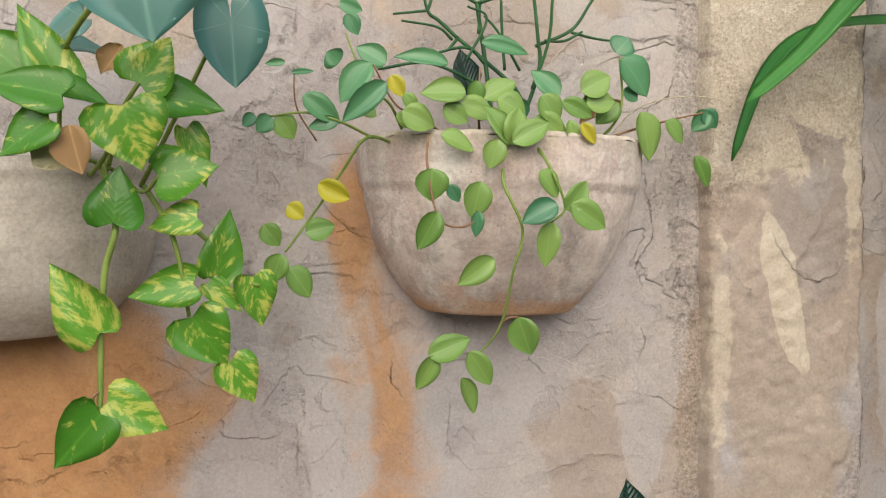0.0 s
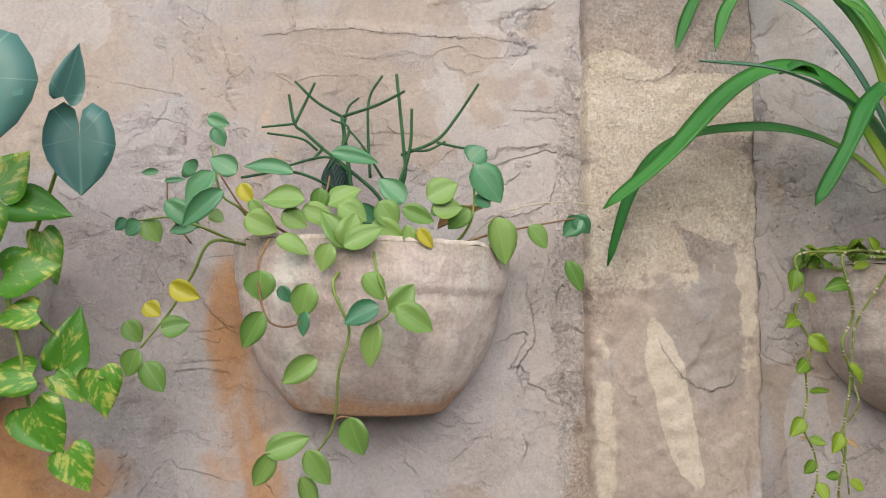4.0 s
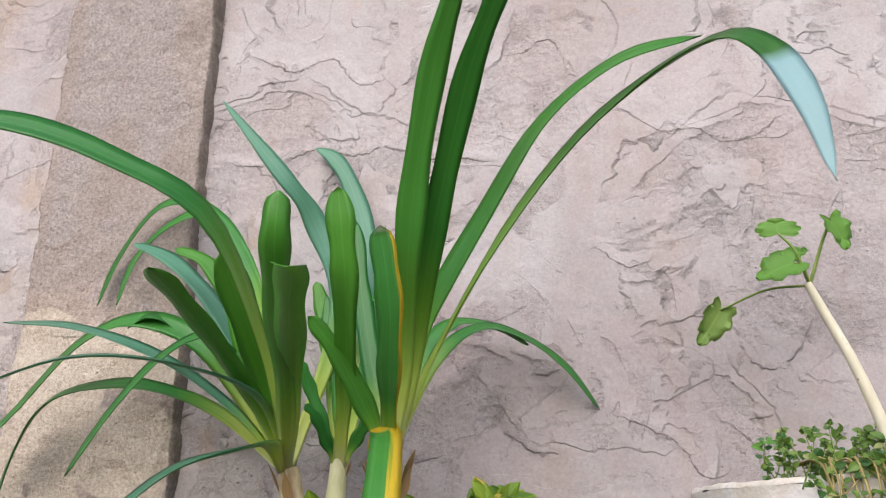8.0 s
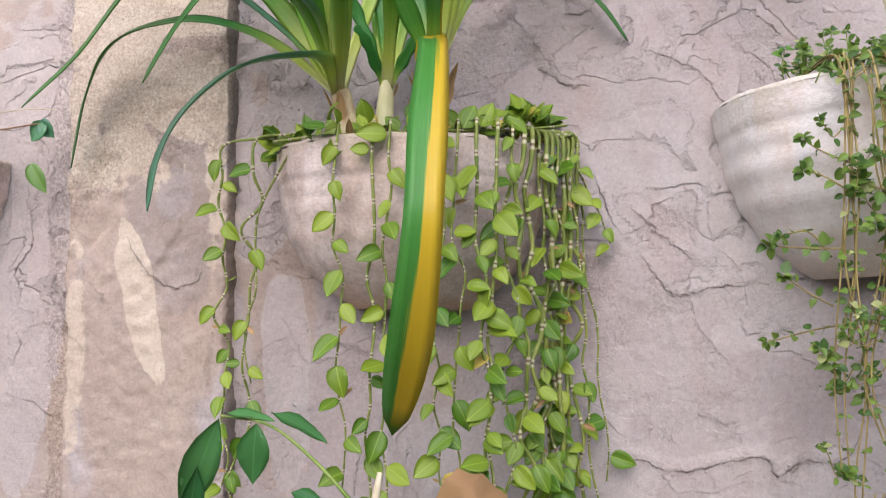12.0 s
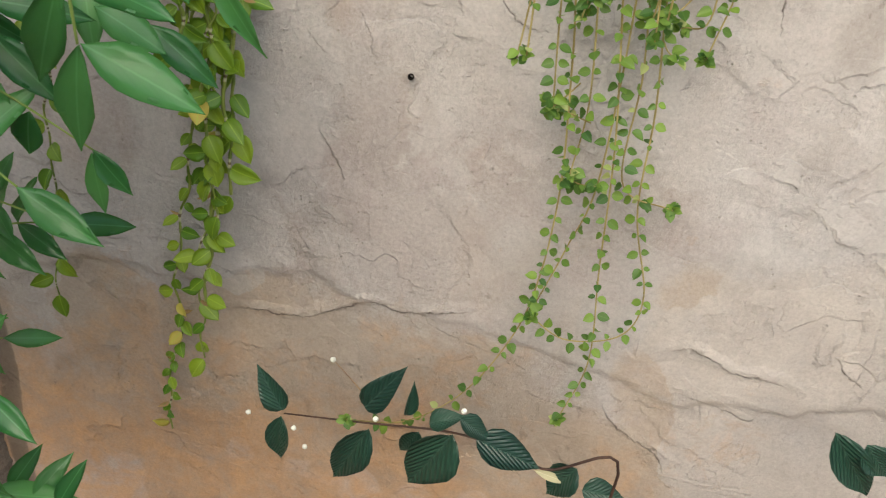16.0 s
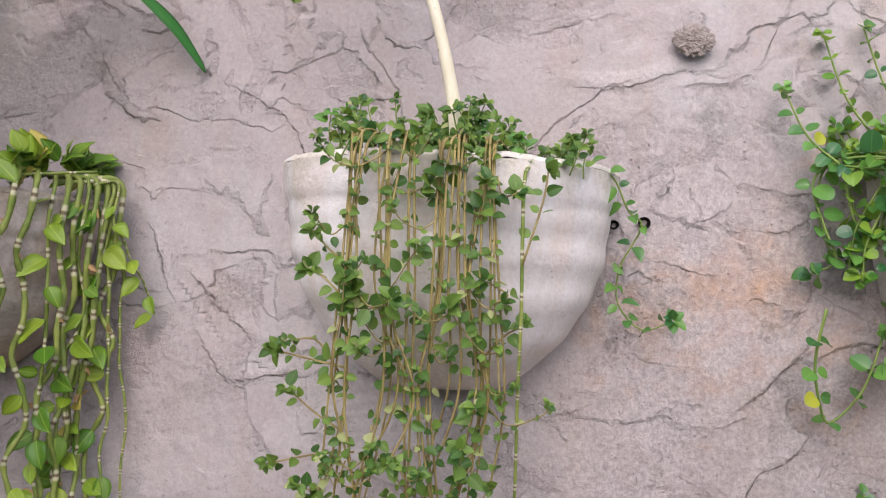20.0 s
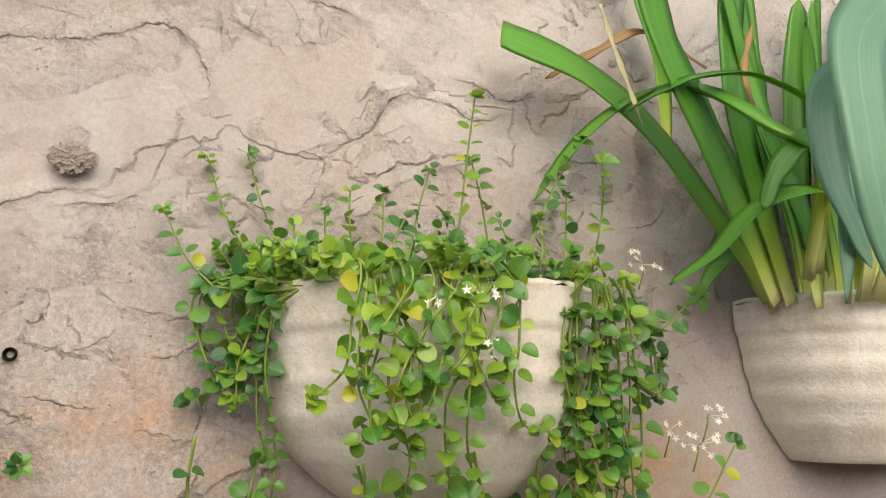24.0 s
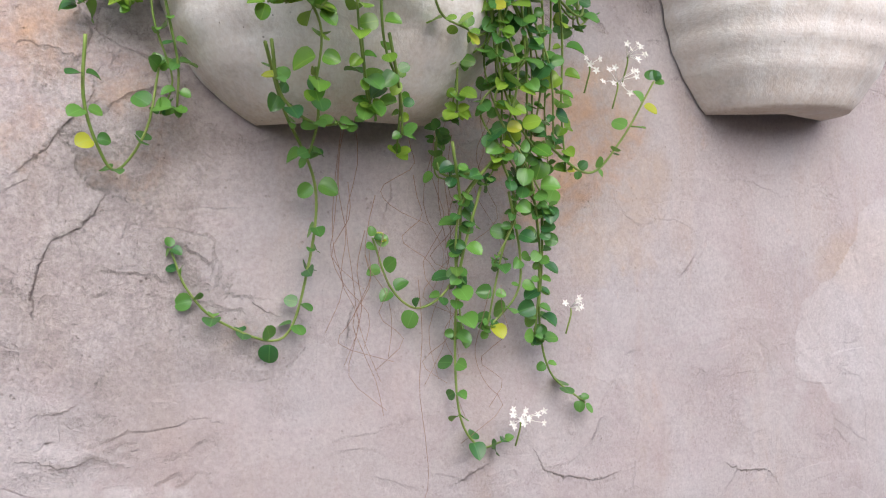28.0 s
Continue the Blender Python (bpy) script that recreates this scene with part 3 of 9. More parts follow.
def relief(x, z):
    """How far the plaster stands out at (x, z), in metres."""
    wx, wz = x + 0.10 * (fbm(x * 3, z * 3, 31) - 0.5), z + 0.10 * (fbm(x * 3, z * 3, 37) - 0.5)
    h = 0.014 * (fbm(x * 1.3, z * 1.3, 1, 3) - 0.5) + 0.009 * (fbm(wx * 7, wz * 7, 5, 4) - 0.5)
    h = h + 0.0016 * (fbm(x * 60, z * 60, 29, 2) - 0.5)
    low = 0.515 + 0.03 * np.sin(x * 6.0) + 0.09 * (fbm(x * 9, z * 9, 67, 5) - 0.5)
    h = h + 0.0035 * smooth(-0.003, 0.003, z - low)
    return h


def blob(x, z, cx, cz, rx, rz, edge=0.35, seed=0, scale=7.0):
    """A stain of uneven outline round (cx, cz), 0 to 1."""
    d = np.sqrt(((x - cx) / rx) ** 2 + ((z - cz) / rz) ** 2) + 0.9 * (fbm(x * scale, z * scale, 50 + seed, 4) - 0.5)
    return 1 - smooth(1 - edge, 1 + edge, d)


def sheet(name, x0, x1, z0, z1, step, height, front):
    """A plaster face as a fine grid; front: its mean distance before the wall's plane."""
    xs, zs = np.arange(x0, x1 + step / 2, step), np.arange(z0, z1 + step / 2, step)
    gx, gz = np.meshgrid(xs, zs)
    gh = height(gx, gz)
    seam, power = np.full_like(gx, 1.0), np.zeros_like(gx)
    far = np.full_like(gx, 9.0)
    for line, lip, wide in JAGGED:
        lo = (min(p.x for p in line), min(p.z for p in line))
        hi = (max(p.x for p in line), max(p.z for p in line))
        if hi[0] < x0 or lo[0] > x1:
            continue
        i0, i1 = (np.searchsorted(xs, v) for v in (lo[0] - 0.07, hi[0] + 0.07))
        j0, j1 = (np.searchsorted(zs, v) for v in (lo[1] - 0.07, hi[1] + 0.07))
        px_, pz_ = gx[j0:j1, i0:i1], gz[j0:j1, i0:i1]
        if not px_.size:
            continue
        best, side = np.full(px_.shape, 9.0), np.zeros(px_.shape)
        for a, b in zip(line, line[1:]):
            ex, ez = b.x - a.x, b.z - a.z
            s = np.clip(((px_ - a.x) * ex + (pz_ - a.z) * ez) / (ex * ex + ez * ez + 1e-9), 0, 1)
            dx, dz = px_ - a.x - s * ex, pz_ - a.z - s * ez
            d = np.hypot(dx, dz)
            near = d < best
            best = np.where(near, d, best)
            side = np.where(near, np.sign(ex * dz - ez * dx), side)
        d0 = np.minimum(np.hypot(px_ - line[0].x, pz_ - line[0].z), np.hypot(px_ - line[-1].x, pz_ - line[-1].z))
        gh[j0:j1, i0:i1] += 0.25 * np.where(side > 0, lip, 0.0) * (1 - smooth(0.003, 0.020, best))
        closer = best < far[j0:j1, i0:i1]
        far[j0:j1, i0:i1] = np.where(closer, best, far[j0:j1, i0:i1])
        seam[j0:j1, i0:i1] = np.where(closer, np.clip(side * best / 0.02, -1, 1), seam[j0:j1, i0:i1])
        fade = smooth(0.004, 0.05, d0) * (1 - smooth(0.014, 0.02, best)) * min(1.0, 0.45 + lip / 0.008)
        power[j0:j1, i0:i1] = np.where(closer, fade, power[j0:j1, i0:i1])
    verts = np.stack([gx, -front - gh, gz], -1).reshape(-1, 3)
    ny, nx = gx.shape
    a = (np.arange(ny - 1)[:, None] * nx + np.arange(nx - 1)[None]).ravel()
    faces = np.stack([a, a + 1, a + nx + 1, a + nx], 1)
    me = bpy.data.meshes.new(name)
    me.vertices.add(len(verts))
    me.vertices.foreach_set("co", verts.astype(np.float32).ravel())
    me.loops.add(faces.size)
    me.loops.foreach_set("vertex_index", faces.astype(np.int32).ravel())
    me.polygons.add(len(faces))
    me.polygons.foreach_set("loop_start", np.arange(0, faces.size, 4, dtype=np.int32))
    me.polygons.foreach_set("use_smooth", np.ones(len(faces), dtype=bool))
    me.update(calc_edges=True)
    me.materials.append(PLASTER)
    return me, gx, gz, (seam, power)


def store(me, **layers):
    for name, values in layers.items():
        me.attributes.new(name, "FLOAT", "POINT").data.foreach_set("value", np.clip(values, -1, 1).astype(np.float32).ravel())


me, gx, gz, seam = sheet("wall_north", X0, X1, Z0, Z1, STEP, relief, 0.0)
low_edge = 0.515 + 0.03 * np.sin(gx * 6.0) + 0.09 * (fbm(gx * 9, gz * 9, 67, 5) - 0.5)
under = (1 - smooth(-0.004, 0.004, gz - low_edge)) * smooth(0.95, 1.05, gx)
calm = (1 - smooth(1.12, 1.42, gz + 0.3 * (fbm(gx * 3, gz * 3, 63, 4) - 0.5))) * (1 - 0.75 * smooth(1.95, 2.25, gx)) * 0.60
calm = np.maximum(calm, 0.42 * (1 - smooth(0.30, 0.46, gx)))
shore = 0.25 * (fbm(gx * 4, gz * 4, 69, 4) - 0.5)
calm = np.maximum(calm, 0.80 * smooth(2.02, 2.16, gx + shore) * (1 - smooth(1.45, 1.62, gz + shore)))
store(
    me,
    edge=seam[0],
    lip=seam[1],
    # dark brown strip low down, just right of the pilaster
    dark_strip=0.9 * (1 - smooth(0.012, 0.024, np.abs(gx - 0.764 + 0.006 * np.sin(gz * 17)))) * (1 - smooth(0.42, 0.5, gz)),
    sand=np.maximum(0.9 * smooth(0.4, 0.6, blob(gx, gz, 0.470, 1.40, 0.024, 0.6, 0.6, 35, 20)), 0.34 * blob(gx, gz, 1.88, 1.42, 0.20, 0.26, 0.5, 38, 7)),
    calm=calm,
    rust=np.maximum.reduce([
        blob(gx, gz, -0.42, 1.20, 0.24, 0.24, 0.30, 1),
        0.85 * blob(gx, gz, 0.030, 1.36, 0.055, 0.32, 0.9, 2, 9) * (0.35 + 0.65 * smooth(0.38, 0.70, fbm(gx * 22 + 0.8 * np.sin(gz * 9), gz * 3.5, 62, 5))),
        0.8 * blob(gx, gz, -0.01, 1.47, 0.03, 0.10, 0.5, 3),
        0.22 * blob(gx, gz, 1.86, 1.49, 0.16, 0.10, 0.6, 4),
        0.30 * blob(gx, gz, 2.45, 1.40, 0.12, 0.10, 0.6, 5),
        0.45 * blob(gx, gz, 1.1, 0.00, 0.9, 0.40, 0.6, 6),
    ]),
    tan=np.maximum.reduce([
        smooth(0.52, 0.66, fbm(gx * 2.0, gz * 2.0, 71, 4)) * 0.55,
        blob(gx, gz, 0.46, 1.50, 0.05, 0.5, 0.5, 7, 12) * 0.9,
        blob(gx, gz, 0.80, 1.55, 0.05, 0.45, 0.5, 8, 12) * 0.8,
        blob(gx, gz, 2.25, 1.85, 0.40, 0.25, 0.6, 9) * 0.35,
        blob(gx, gz, 1.25, 0.10, 0.70, 0.40, 0.3, 31, 6) * (0.45 + 0.55 * under),
        blob(gx, gz, 0.88, 0.30, 0.18, 0.22, 0.3, 32, 8) * 0.9,
        blob(gx, gz, 2.50, 1.40, 0.14, 0.16, 0.5, 33, 8) * 0.5,
    ]),
    pale=np.maximum.reduce([
        smooth(0.50, 0.60, fbm(gx * 2.6 + 3, gz * 2.6, 83, 5)) * 0.7,
        1.0 * blob(gx, gz, 0.405, 1.23, 0.045, 0.13, 0.15, 10, 18),
        blob(gx, gz, 0.415, 1.49, 0.035, 0.09, 0.15, 11, 18),
        blob(gx, gz, 0.81, 1.28, 0.035, 0.14, 0.2, 12, 16),
        blob(gx, gz, 1.65, 1.00, 0.5, 0.30, 0.6, 13) * 0.6,
        blob(gx, gz, 1.22, 0.80, 0.09, 0.30, 0.6, 14) * 0.6,
    ]),
    grey=np.maximum.reduce([
        blob(gx, gz, 1.83, 0.97, 0.030, 0.07, 0.9, 15, 24) * 0.55,
        blob(gx, gz, 1.90, 0.90, 0.04, 0.08, 0.9, 16, 24) * 0.40,
        blob(gx, gz, 1.40, 0.42, 0.24, 0.13, 0.3, 17, 8) * under * 0.50,
        blob(gx, gz, 0.80, 0.22, 0.12, 0.30, 0.4, 19, 8) * 0.5,
        blob(gx, gz, 0.90, 0.47, 0.10, 0.06, 0.4, 20, 12) * 0.35,
        blob(gx, gz, 1.96, 1.30, 0.20, 0.28, 0.7, 36, 4) * 0.46,
        0.30 * under,
        blob(gx, gz, 1.83, 0.86, 0.035, 0.08, 0.9, 29, 24) * 0.45,
        blob(gx, gz, 1.78, 0.68, 0.07, 0.05, 0.8, 30, 20) * 0.4,
        smooth(0.58, 0.66, fbm(gx * 9 + 9, gz * 3, 91, 4)) * 0.30,
    ]),
    cream=np.zeros_like(gx),
)
wall = tagged(part("wall_north", me, None), "old greyish-pink plastered garden wall, cracked and flaking", "wall", kind="structure")

bm = bmesh.new()
bmesh.ops.create_cube(bm, size=1.0, matrix=Matrix.Translation((1.3, 0.15, (Z0 + Z1) / 2)) @ Matrix.Diagonal((9.0, 0.22, Z1 - Z0, 1)))
tagged(part("wall_core", bm, PLASTER), "plain plastered body of the garden wall", "wall", kind="structure")

# unseen wall, added to hold light off the lower garden wall
bm = bmesh.new()
bmesh.ops.create_cube(bm, size=1.0, matrix=Matrix.Translation((1.3, -3.7, (GROUND_Z + 2.1) / 2)) @ Matrix.Diagonal((9.0, 0.2, 2.1 - GROUND_Z, 1)))
tagged(part("added_shade_wall", bm, PLASTER), "unseen plain wall added to dim the lower garden wall", "wall", kind="structure")

# the pilaster: a flat strip of rougher render, proud of the wall
PIL_L, PIL_R = 0.484, 0.738


def pilaster_relief(x, z):
    h = 0.008 * (fbm(x * 5, z * 5, 101, 4) - 0.5) + 0.006 * (fbm(x * 70, z * 70, 107, 4) - 0.5)
    skin = fbm(x * 5 + 2, z * 3.2, 113, 5)
    h = h + 0.0035 * smooth(0.46, 0.475, skin)
    wob = 0.014 * (fbm(z * 22, z * 0 + 3, 119, 5) - 0.5)
    edge = np.minimum(x - PIL_L - 0.004 + wob, PIL_R - 0.004 - x + wob)
    return h - 0.034 * (1 - smooth(-0.004, 0.002, edge))


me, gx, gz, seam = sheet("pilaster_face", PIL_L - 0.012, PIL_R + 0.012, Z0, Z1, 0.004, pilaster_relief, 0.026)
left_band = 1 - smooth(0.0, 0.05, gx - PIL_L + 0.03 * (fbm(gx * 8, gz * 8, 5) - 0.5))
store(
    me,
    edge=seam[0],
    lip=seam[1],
    # dark brown line down the right edge
    dark_strip=0.9 * (1 - smooth(0.006, 0.016, np.abs(gx - PIL_R - 0.004 + 0.006 * (fbm(gz * 20, gz * 0, 7) - 0.5)))),
    calm=np.full_like(gx, 0.88),
    sand=np.maximum(0.10 + 0.65 * smooth(0.44, 0.49, fbm(gx * 6, gz * 3.0, 141, 5)), 0.75 * smooth(1.68, 1.76, gz)),
    rust=0.0 * gx,
    tan=np.maximum.reduce([0.35 + smooth(0.44, 0.54, fbm(gx * 5, gz * 3.5, 127, 5)) * 0.4, 0.25 * smooth(1.62, 1.72, gz), 0.9 * left_band]),
    pale=blob(gx, gz, 0.655, 1.53, 0.03, 0.04, 0.6, 21, 14) * 0.9,
    grey=np.maximum.reduce([
        blob(gx, gz, 0.655, 1.51, 0.075, 0.14, 0.2, 22, 9) * 0.75,
        blob(gx, gz, 0.57, 1.73, 0.10, 0.05, 0.4, 23, 9) * 0.5,
        0.30 * smooth(0.46, 0.56, fbm(gx * 6, gz * 4, 131, 5)),
        0.72 * smooth(1.84, 1.94, gz),
        0.30 * smooth(1.55, 1.70, gz),
    ]),
    cream=np.maximum.reduce([
        0.8 * smooth(0.49, 0.56, fbm(gx * 6, gz * 4, 151, 5)) * smooth(1.45, 1.62, gz) * (1 - smooth(1.84, 1.92, gz)),
        blob(gx, gz, 0.60 + (1.40 - gz) * 0.22, 1.37, 0.026, 0.11, 0.22, 24, 14),
        blob(gx, gz, 0.54, 1.80, 0.09, 0.07, 0.3, 25, 12) * 1.0 + 0.3 * blob(gx, gz, 0.56, 1.79, 0.12, 0.09, 0.3, 37, 12),
        blob(gx, gz, 0.67, 1.80, 0.10, 0.04, 0.4, 26, 12) * 1.2,
        blob(gx, gz, 0.67, 1.68, 0.08, 0.06, 0.5, 27, 10) * 1.1,
        blob(gx, gz, 0.505, 1.30, 0.022, 0.20, 0.8, 28, 26) * 0.60,
        blob(gx, gz, 0.715, 1.55, 0.020, 0.25, 0.8, 34, 30) * 0.60,
    ]),
)
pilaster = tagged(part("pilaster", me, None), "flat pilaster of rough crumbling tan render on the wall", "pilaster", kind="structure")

# ---------------------------------------------------------------- wall pots
def wall_pot(label, x, rim_z, half, deep, high, mat, tilt=0.0, ribs=5, rib_depth=0.006, lip_drop=0.16, chip=0.002, seed=0, nod=0.0, bell=(0.06, 0.42, 3.0), square=2.3):
    """A half-round cast pot hung flat against the wall: rounded bowl, raised rim band, ribs, wall thickness and soil."""
    pot = thing("wall_pot", label, "planter", "half-round pots along the wall")
    pot.matrix_world = pose(x, -0.004, rim_z, nod, tilt, 0)
    rows, cols = 56, 44

    def radius(u):
        # u: 0 at the rim, 1 at the foot
        r = 1 - bell[0] * u - bell[1] * u ** bell[2]
        band = 0.018 * (1 - float(smooth(lip_drop - 0.03, lip_drop + 0.02, u)))
        wave = math.sin((u - lip_drop) / (1 - lip_drop) * ribs * 2 * math.pi) if u > lip_drop else 0.0
        return r + band + rib_depth / half * wave * min(1.0, 6 * max(0.0, u - lip_drop)) * (1 - 0.6 * u)

    def ring(a, r):
        """A point of the rounded, rather square half-round section."""
        c, s = math.cos(a), abs(math.sin(a))
        return -half * r * math.copysign(abs(c) ** (2 / square), c), -deep * r * s ** (2 / square)

    shell, verts, faces = Shape(), [], []
    for i in range(rows + 1):
        u = i / rows
        r = radius(u)
        for j in range(cols + 1):
            a = math.pi * j / cols
            wob = 1 + 0.010 * noise.noise((math.cos(a) * 3 + seed, math.sin(a) * 3, u * 4)) + 0.004 * noise.noise((math.cos(a) * 14 + seed, math.sin(a) * 14, u * 18))
            rr = r * wob
            z = -u * high + (chip * noise.noise((a * 9, seed, 1.0)) if i == 0 else 0.0)
            verts.append((*ring(a, rr), z))
    for i in range(rows):
        for j in range(cols):
            a = i * (cols + 1) + j
            faces.append((a, a + cols + 1, a + cols + 2, a + 1))
    foot = len(verts)
    verts.append((0, -deep * 0.22, -high))
    faces += [(rows * (cols + 1) + j, foot, rows * (cols + 1) + j + 1) for j in range(cols)]
    shell.add(verts, faces)
    part("bowl", shell, mat, pot)
    rim, verts, faces = Shape(), [], []
    prof = [(1.018, 0.0), (1.014, 0.004), (0.99, 0.006), (0.955, 0.004), (0.94, 0.0), (0.935, -0.05)]
    for k, (r, z) in enumerate(prof):
        for j in range(cols + 1):
            a = math.pi * j / cols
            zz = z + 0.003 * noise.noise((a * 5 + seed, 2, 3)) + chip * noise.noise((a * 19, seed, k * 0.6))
            verts.append((*ring(a, r), zz))
    for k in range(len(prof) - 1):
        for j in range(cols):
            a = k * (cols + 1) + j
            faces.append((a, a + 1, a + cols + 2, a + cols + 1))
    rim.add(verts, faces)
    part("rim", rim, mat, pot)
    bed, verts, faces = Shape(), [(0, 0, -0.015)], []
    for k in range(1, 7):
        for j in range(cols + 1):
            a, r = math.pi * j / cols, 0.945 * k / 6
            verts.append((*ring(a, r), -0.018 + 0.014 * noise.noise((r * 9 * math.cos(a), r * 9 * math.sin(a), seed))))
    for j in range(cols):
        faces.append((0, 1 + j, 2 + j))
        for k in range(5):
            a = 1 + k * (cols + 1) + j
            faces.append((a, a + cols + 1, a + cols + 2, a + 1))
    bed.add(verts, faces)
    part("soil", bed, SOIL, pot, "dark crumbly potting soil")
    return pot


wall_pot("grey-beige cement half pot with a chipped rim, holding variegated pothos", -0.455, 1.575, 0.208, 0.165, 0.204, POT_GREY, 0, 3, 0.001, 0.10, 0.002, 1, bell=(0.06, 0.36, 4.2))
wall_pot("weathered rose-brown cement half pot with a mossy rim", 0.189, 1.592, 0.185, 0.178, 0.217, POT_ROSE, 2.0, 3, 0.0010, 0.27, 0.002, 2, bell=(0.046, 0.392, 2.94))
wall_pot("stained brown-grey ribbed cement half pot on the wall", 0.997, 1.562, 0.182, 0.170, 0.203, POT_BROWN, 1.5, 5, 0.0011, 0.20, 0.003, 3, bell=(0.025, 0.55, 3.3))
wall_pot("white painted ribbed half pot with rusty stains", 1.576, 1.614, 0.177, 0.165, 0.222, POT_WHITE, -1.6, 4.5, 0.0017, 0.16, 0.002, 4, bell=(0.12, 0.50, 3.6))
wall_pot("cream painted ribbed half pot half hidden by trailing leaves", 2.204, 1.646, 0.186, 0.166, 0.212, POT_CREAM, -1.0, 4.5, 0.0011, 0.2, 0.004, 5, bell=(0.07, 0.43, 4.0))
wall_pot("cream-grey ribbed half pot with a rough dark back edge", 2.810, 1.655, 0.178, 0.158, 0.198, POT_CREAM, 0.8, 4.5, 0.0016, 0.2, 0.002, 6, bell=(0.05, 0.36, 2.8))


# ---------------------------------------------------------------- leaves
def leaf_material(name, dark, light, rough=0.42, vein=0.25, through_light=0.22, old=None, old_share=0.0, ribs=1.0):
    """A living leaf: two greens mixed leaf by leaf, a paler midrib and side veins, a waxy skin, light shining through."""
    m, t, b = material(name, rough, 0.5)
    coord = t.nodes.new("ShaderNodeTexCoord")
    uv = t.nodes.new("ShaderNodeSeparateXYZ")
    t.links.new(coord.outputs["UV"], uv.inputs[0])
    geo, info = t.nodes.new("ShaderNodeNewGeometry"), t.nodes.new("ShaderNodeObjectInfo")
    rnd = maths(t, "FRACT", maths(t, "ADD", geo.outputs["Random Per Island"], info.outputs["Random"]))
    patch = noise_of(t, 30, 3)
    fac = maths(t, "ADD", maths(t, "MULTIPLY", rnd, 0.75), maths(t, "MULTIPLY", patch, 0.35))
    col = ramp(t, fac, [(0.15, dark), (0.9, light)])
    if old:
        col = mix(t, ramp(t, maths(t, "FRACT", maths(t, "MULTIPLY", rnd, 7.31)), [(1 - old_share - 0.01, (0, 0, 0)), (1 - old_share, (1, 1, 1))]), col, old)
    off = maths(t, "ABSOLUTE", maths(t, "SUBTRACT", uv.outputs["Y"], 0.5))
    rib = ramp(t, off, [(0.010, (1, 1, 1)), (0.035, (0, 0, 0))])
    wave = maths(t, "SINE", maths(t, "MULTIPLY", maths(t, "SUBTRACT", uv.outputs["X"], off), 55.0))
    side = ramp(t, wave, [(0.90, (0, 0, 0)), (0.99, (1, 1, 1))])
    pale = tuple(min(1.0, v * 1.5 + 0.03) for v in light)
    col = mix(t, maths(t, "MULTIPLY", rib, vein * 2.2), col, pale)
    col = mix(t, maths(t, "MULTIPLY", side, vein * 0.18 * ribs), col, pale)
    t.links.new(col, b.inputs["Base Color"])
    bump(t, b, wave, min(1.0, 0.05 * ribs), 0.0015 * max(1.0, ribs * 0.4))
    bump(t, b, noise_of(t, 90, 3), 0.18, 0.002)
    thin = t.nodes.new("ShaderNodeBsdfTranslucent")
    bright = mix(t, 0.5, col, (0.30, 0.42, 0.05))
    t.links.new(bright, thin.inputs["Color"])
    both = t.nodes.new("ShaderNodeMixShader")
    both.inputs[0].default_value = through_light
    t.links.new(b.outputs[0], both.inputs[1])
    t.links.new(thin.outputs[0], both.inputs[2])
    t.links.new(both.outputs[0], t.nodes["Material Output"].inputs["Surface"])
    return m, t, b, col, uv, thin, rnd


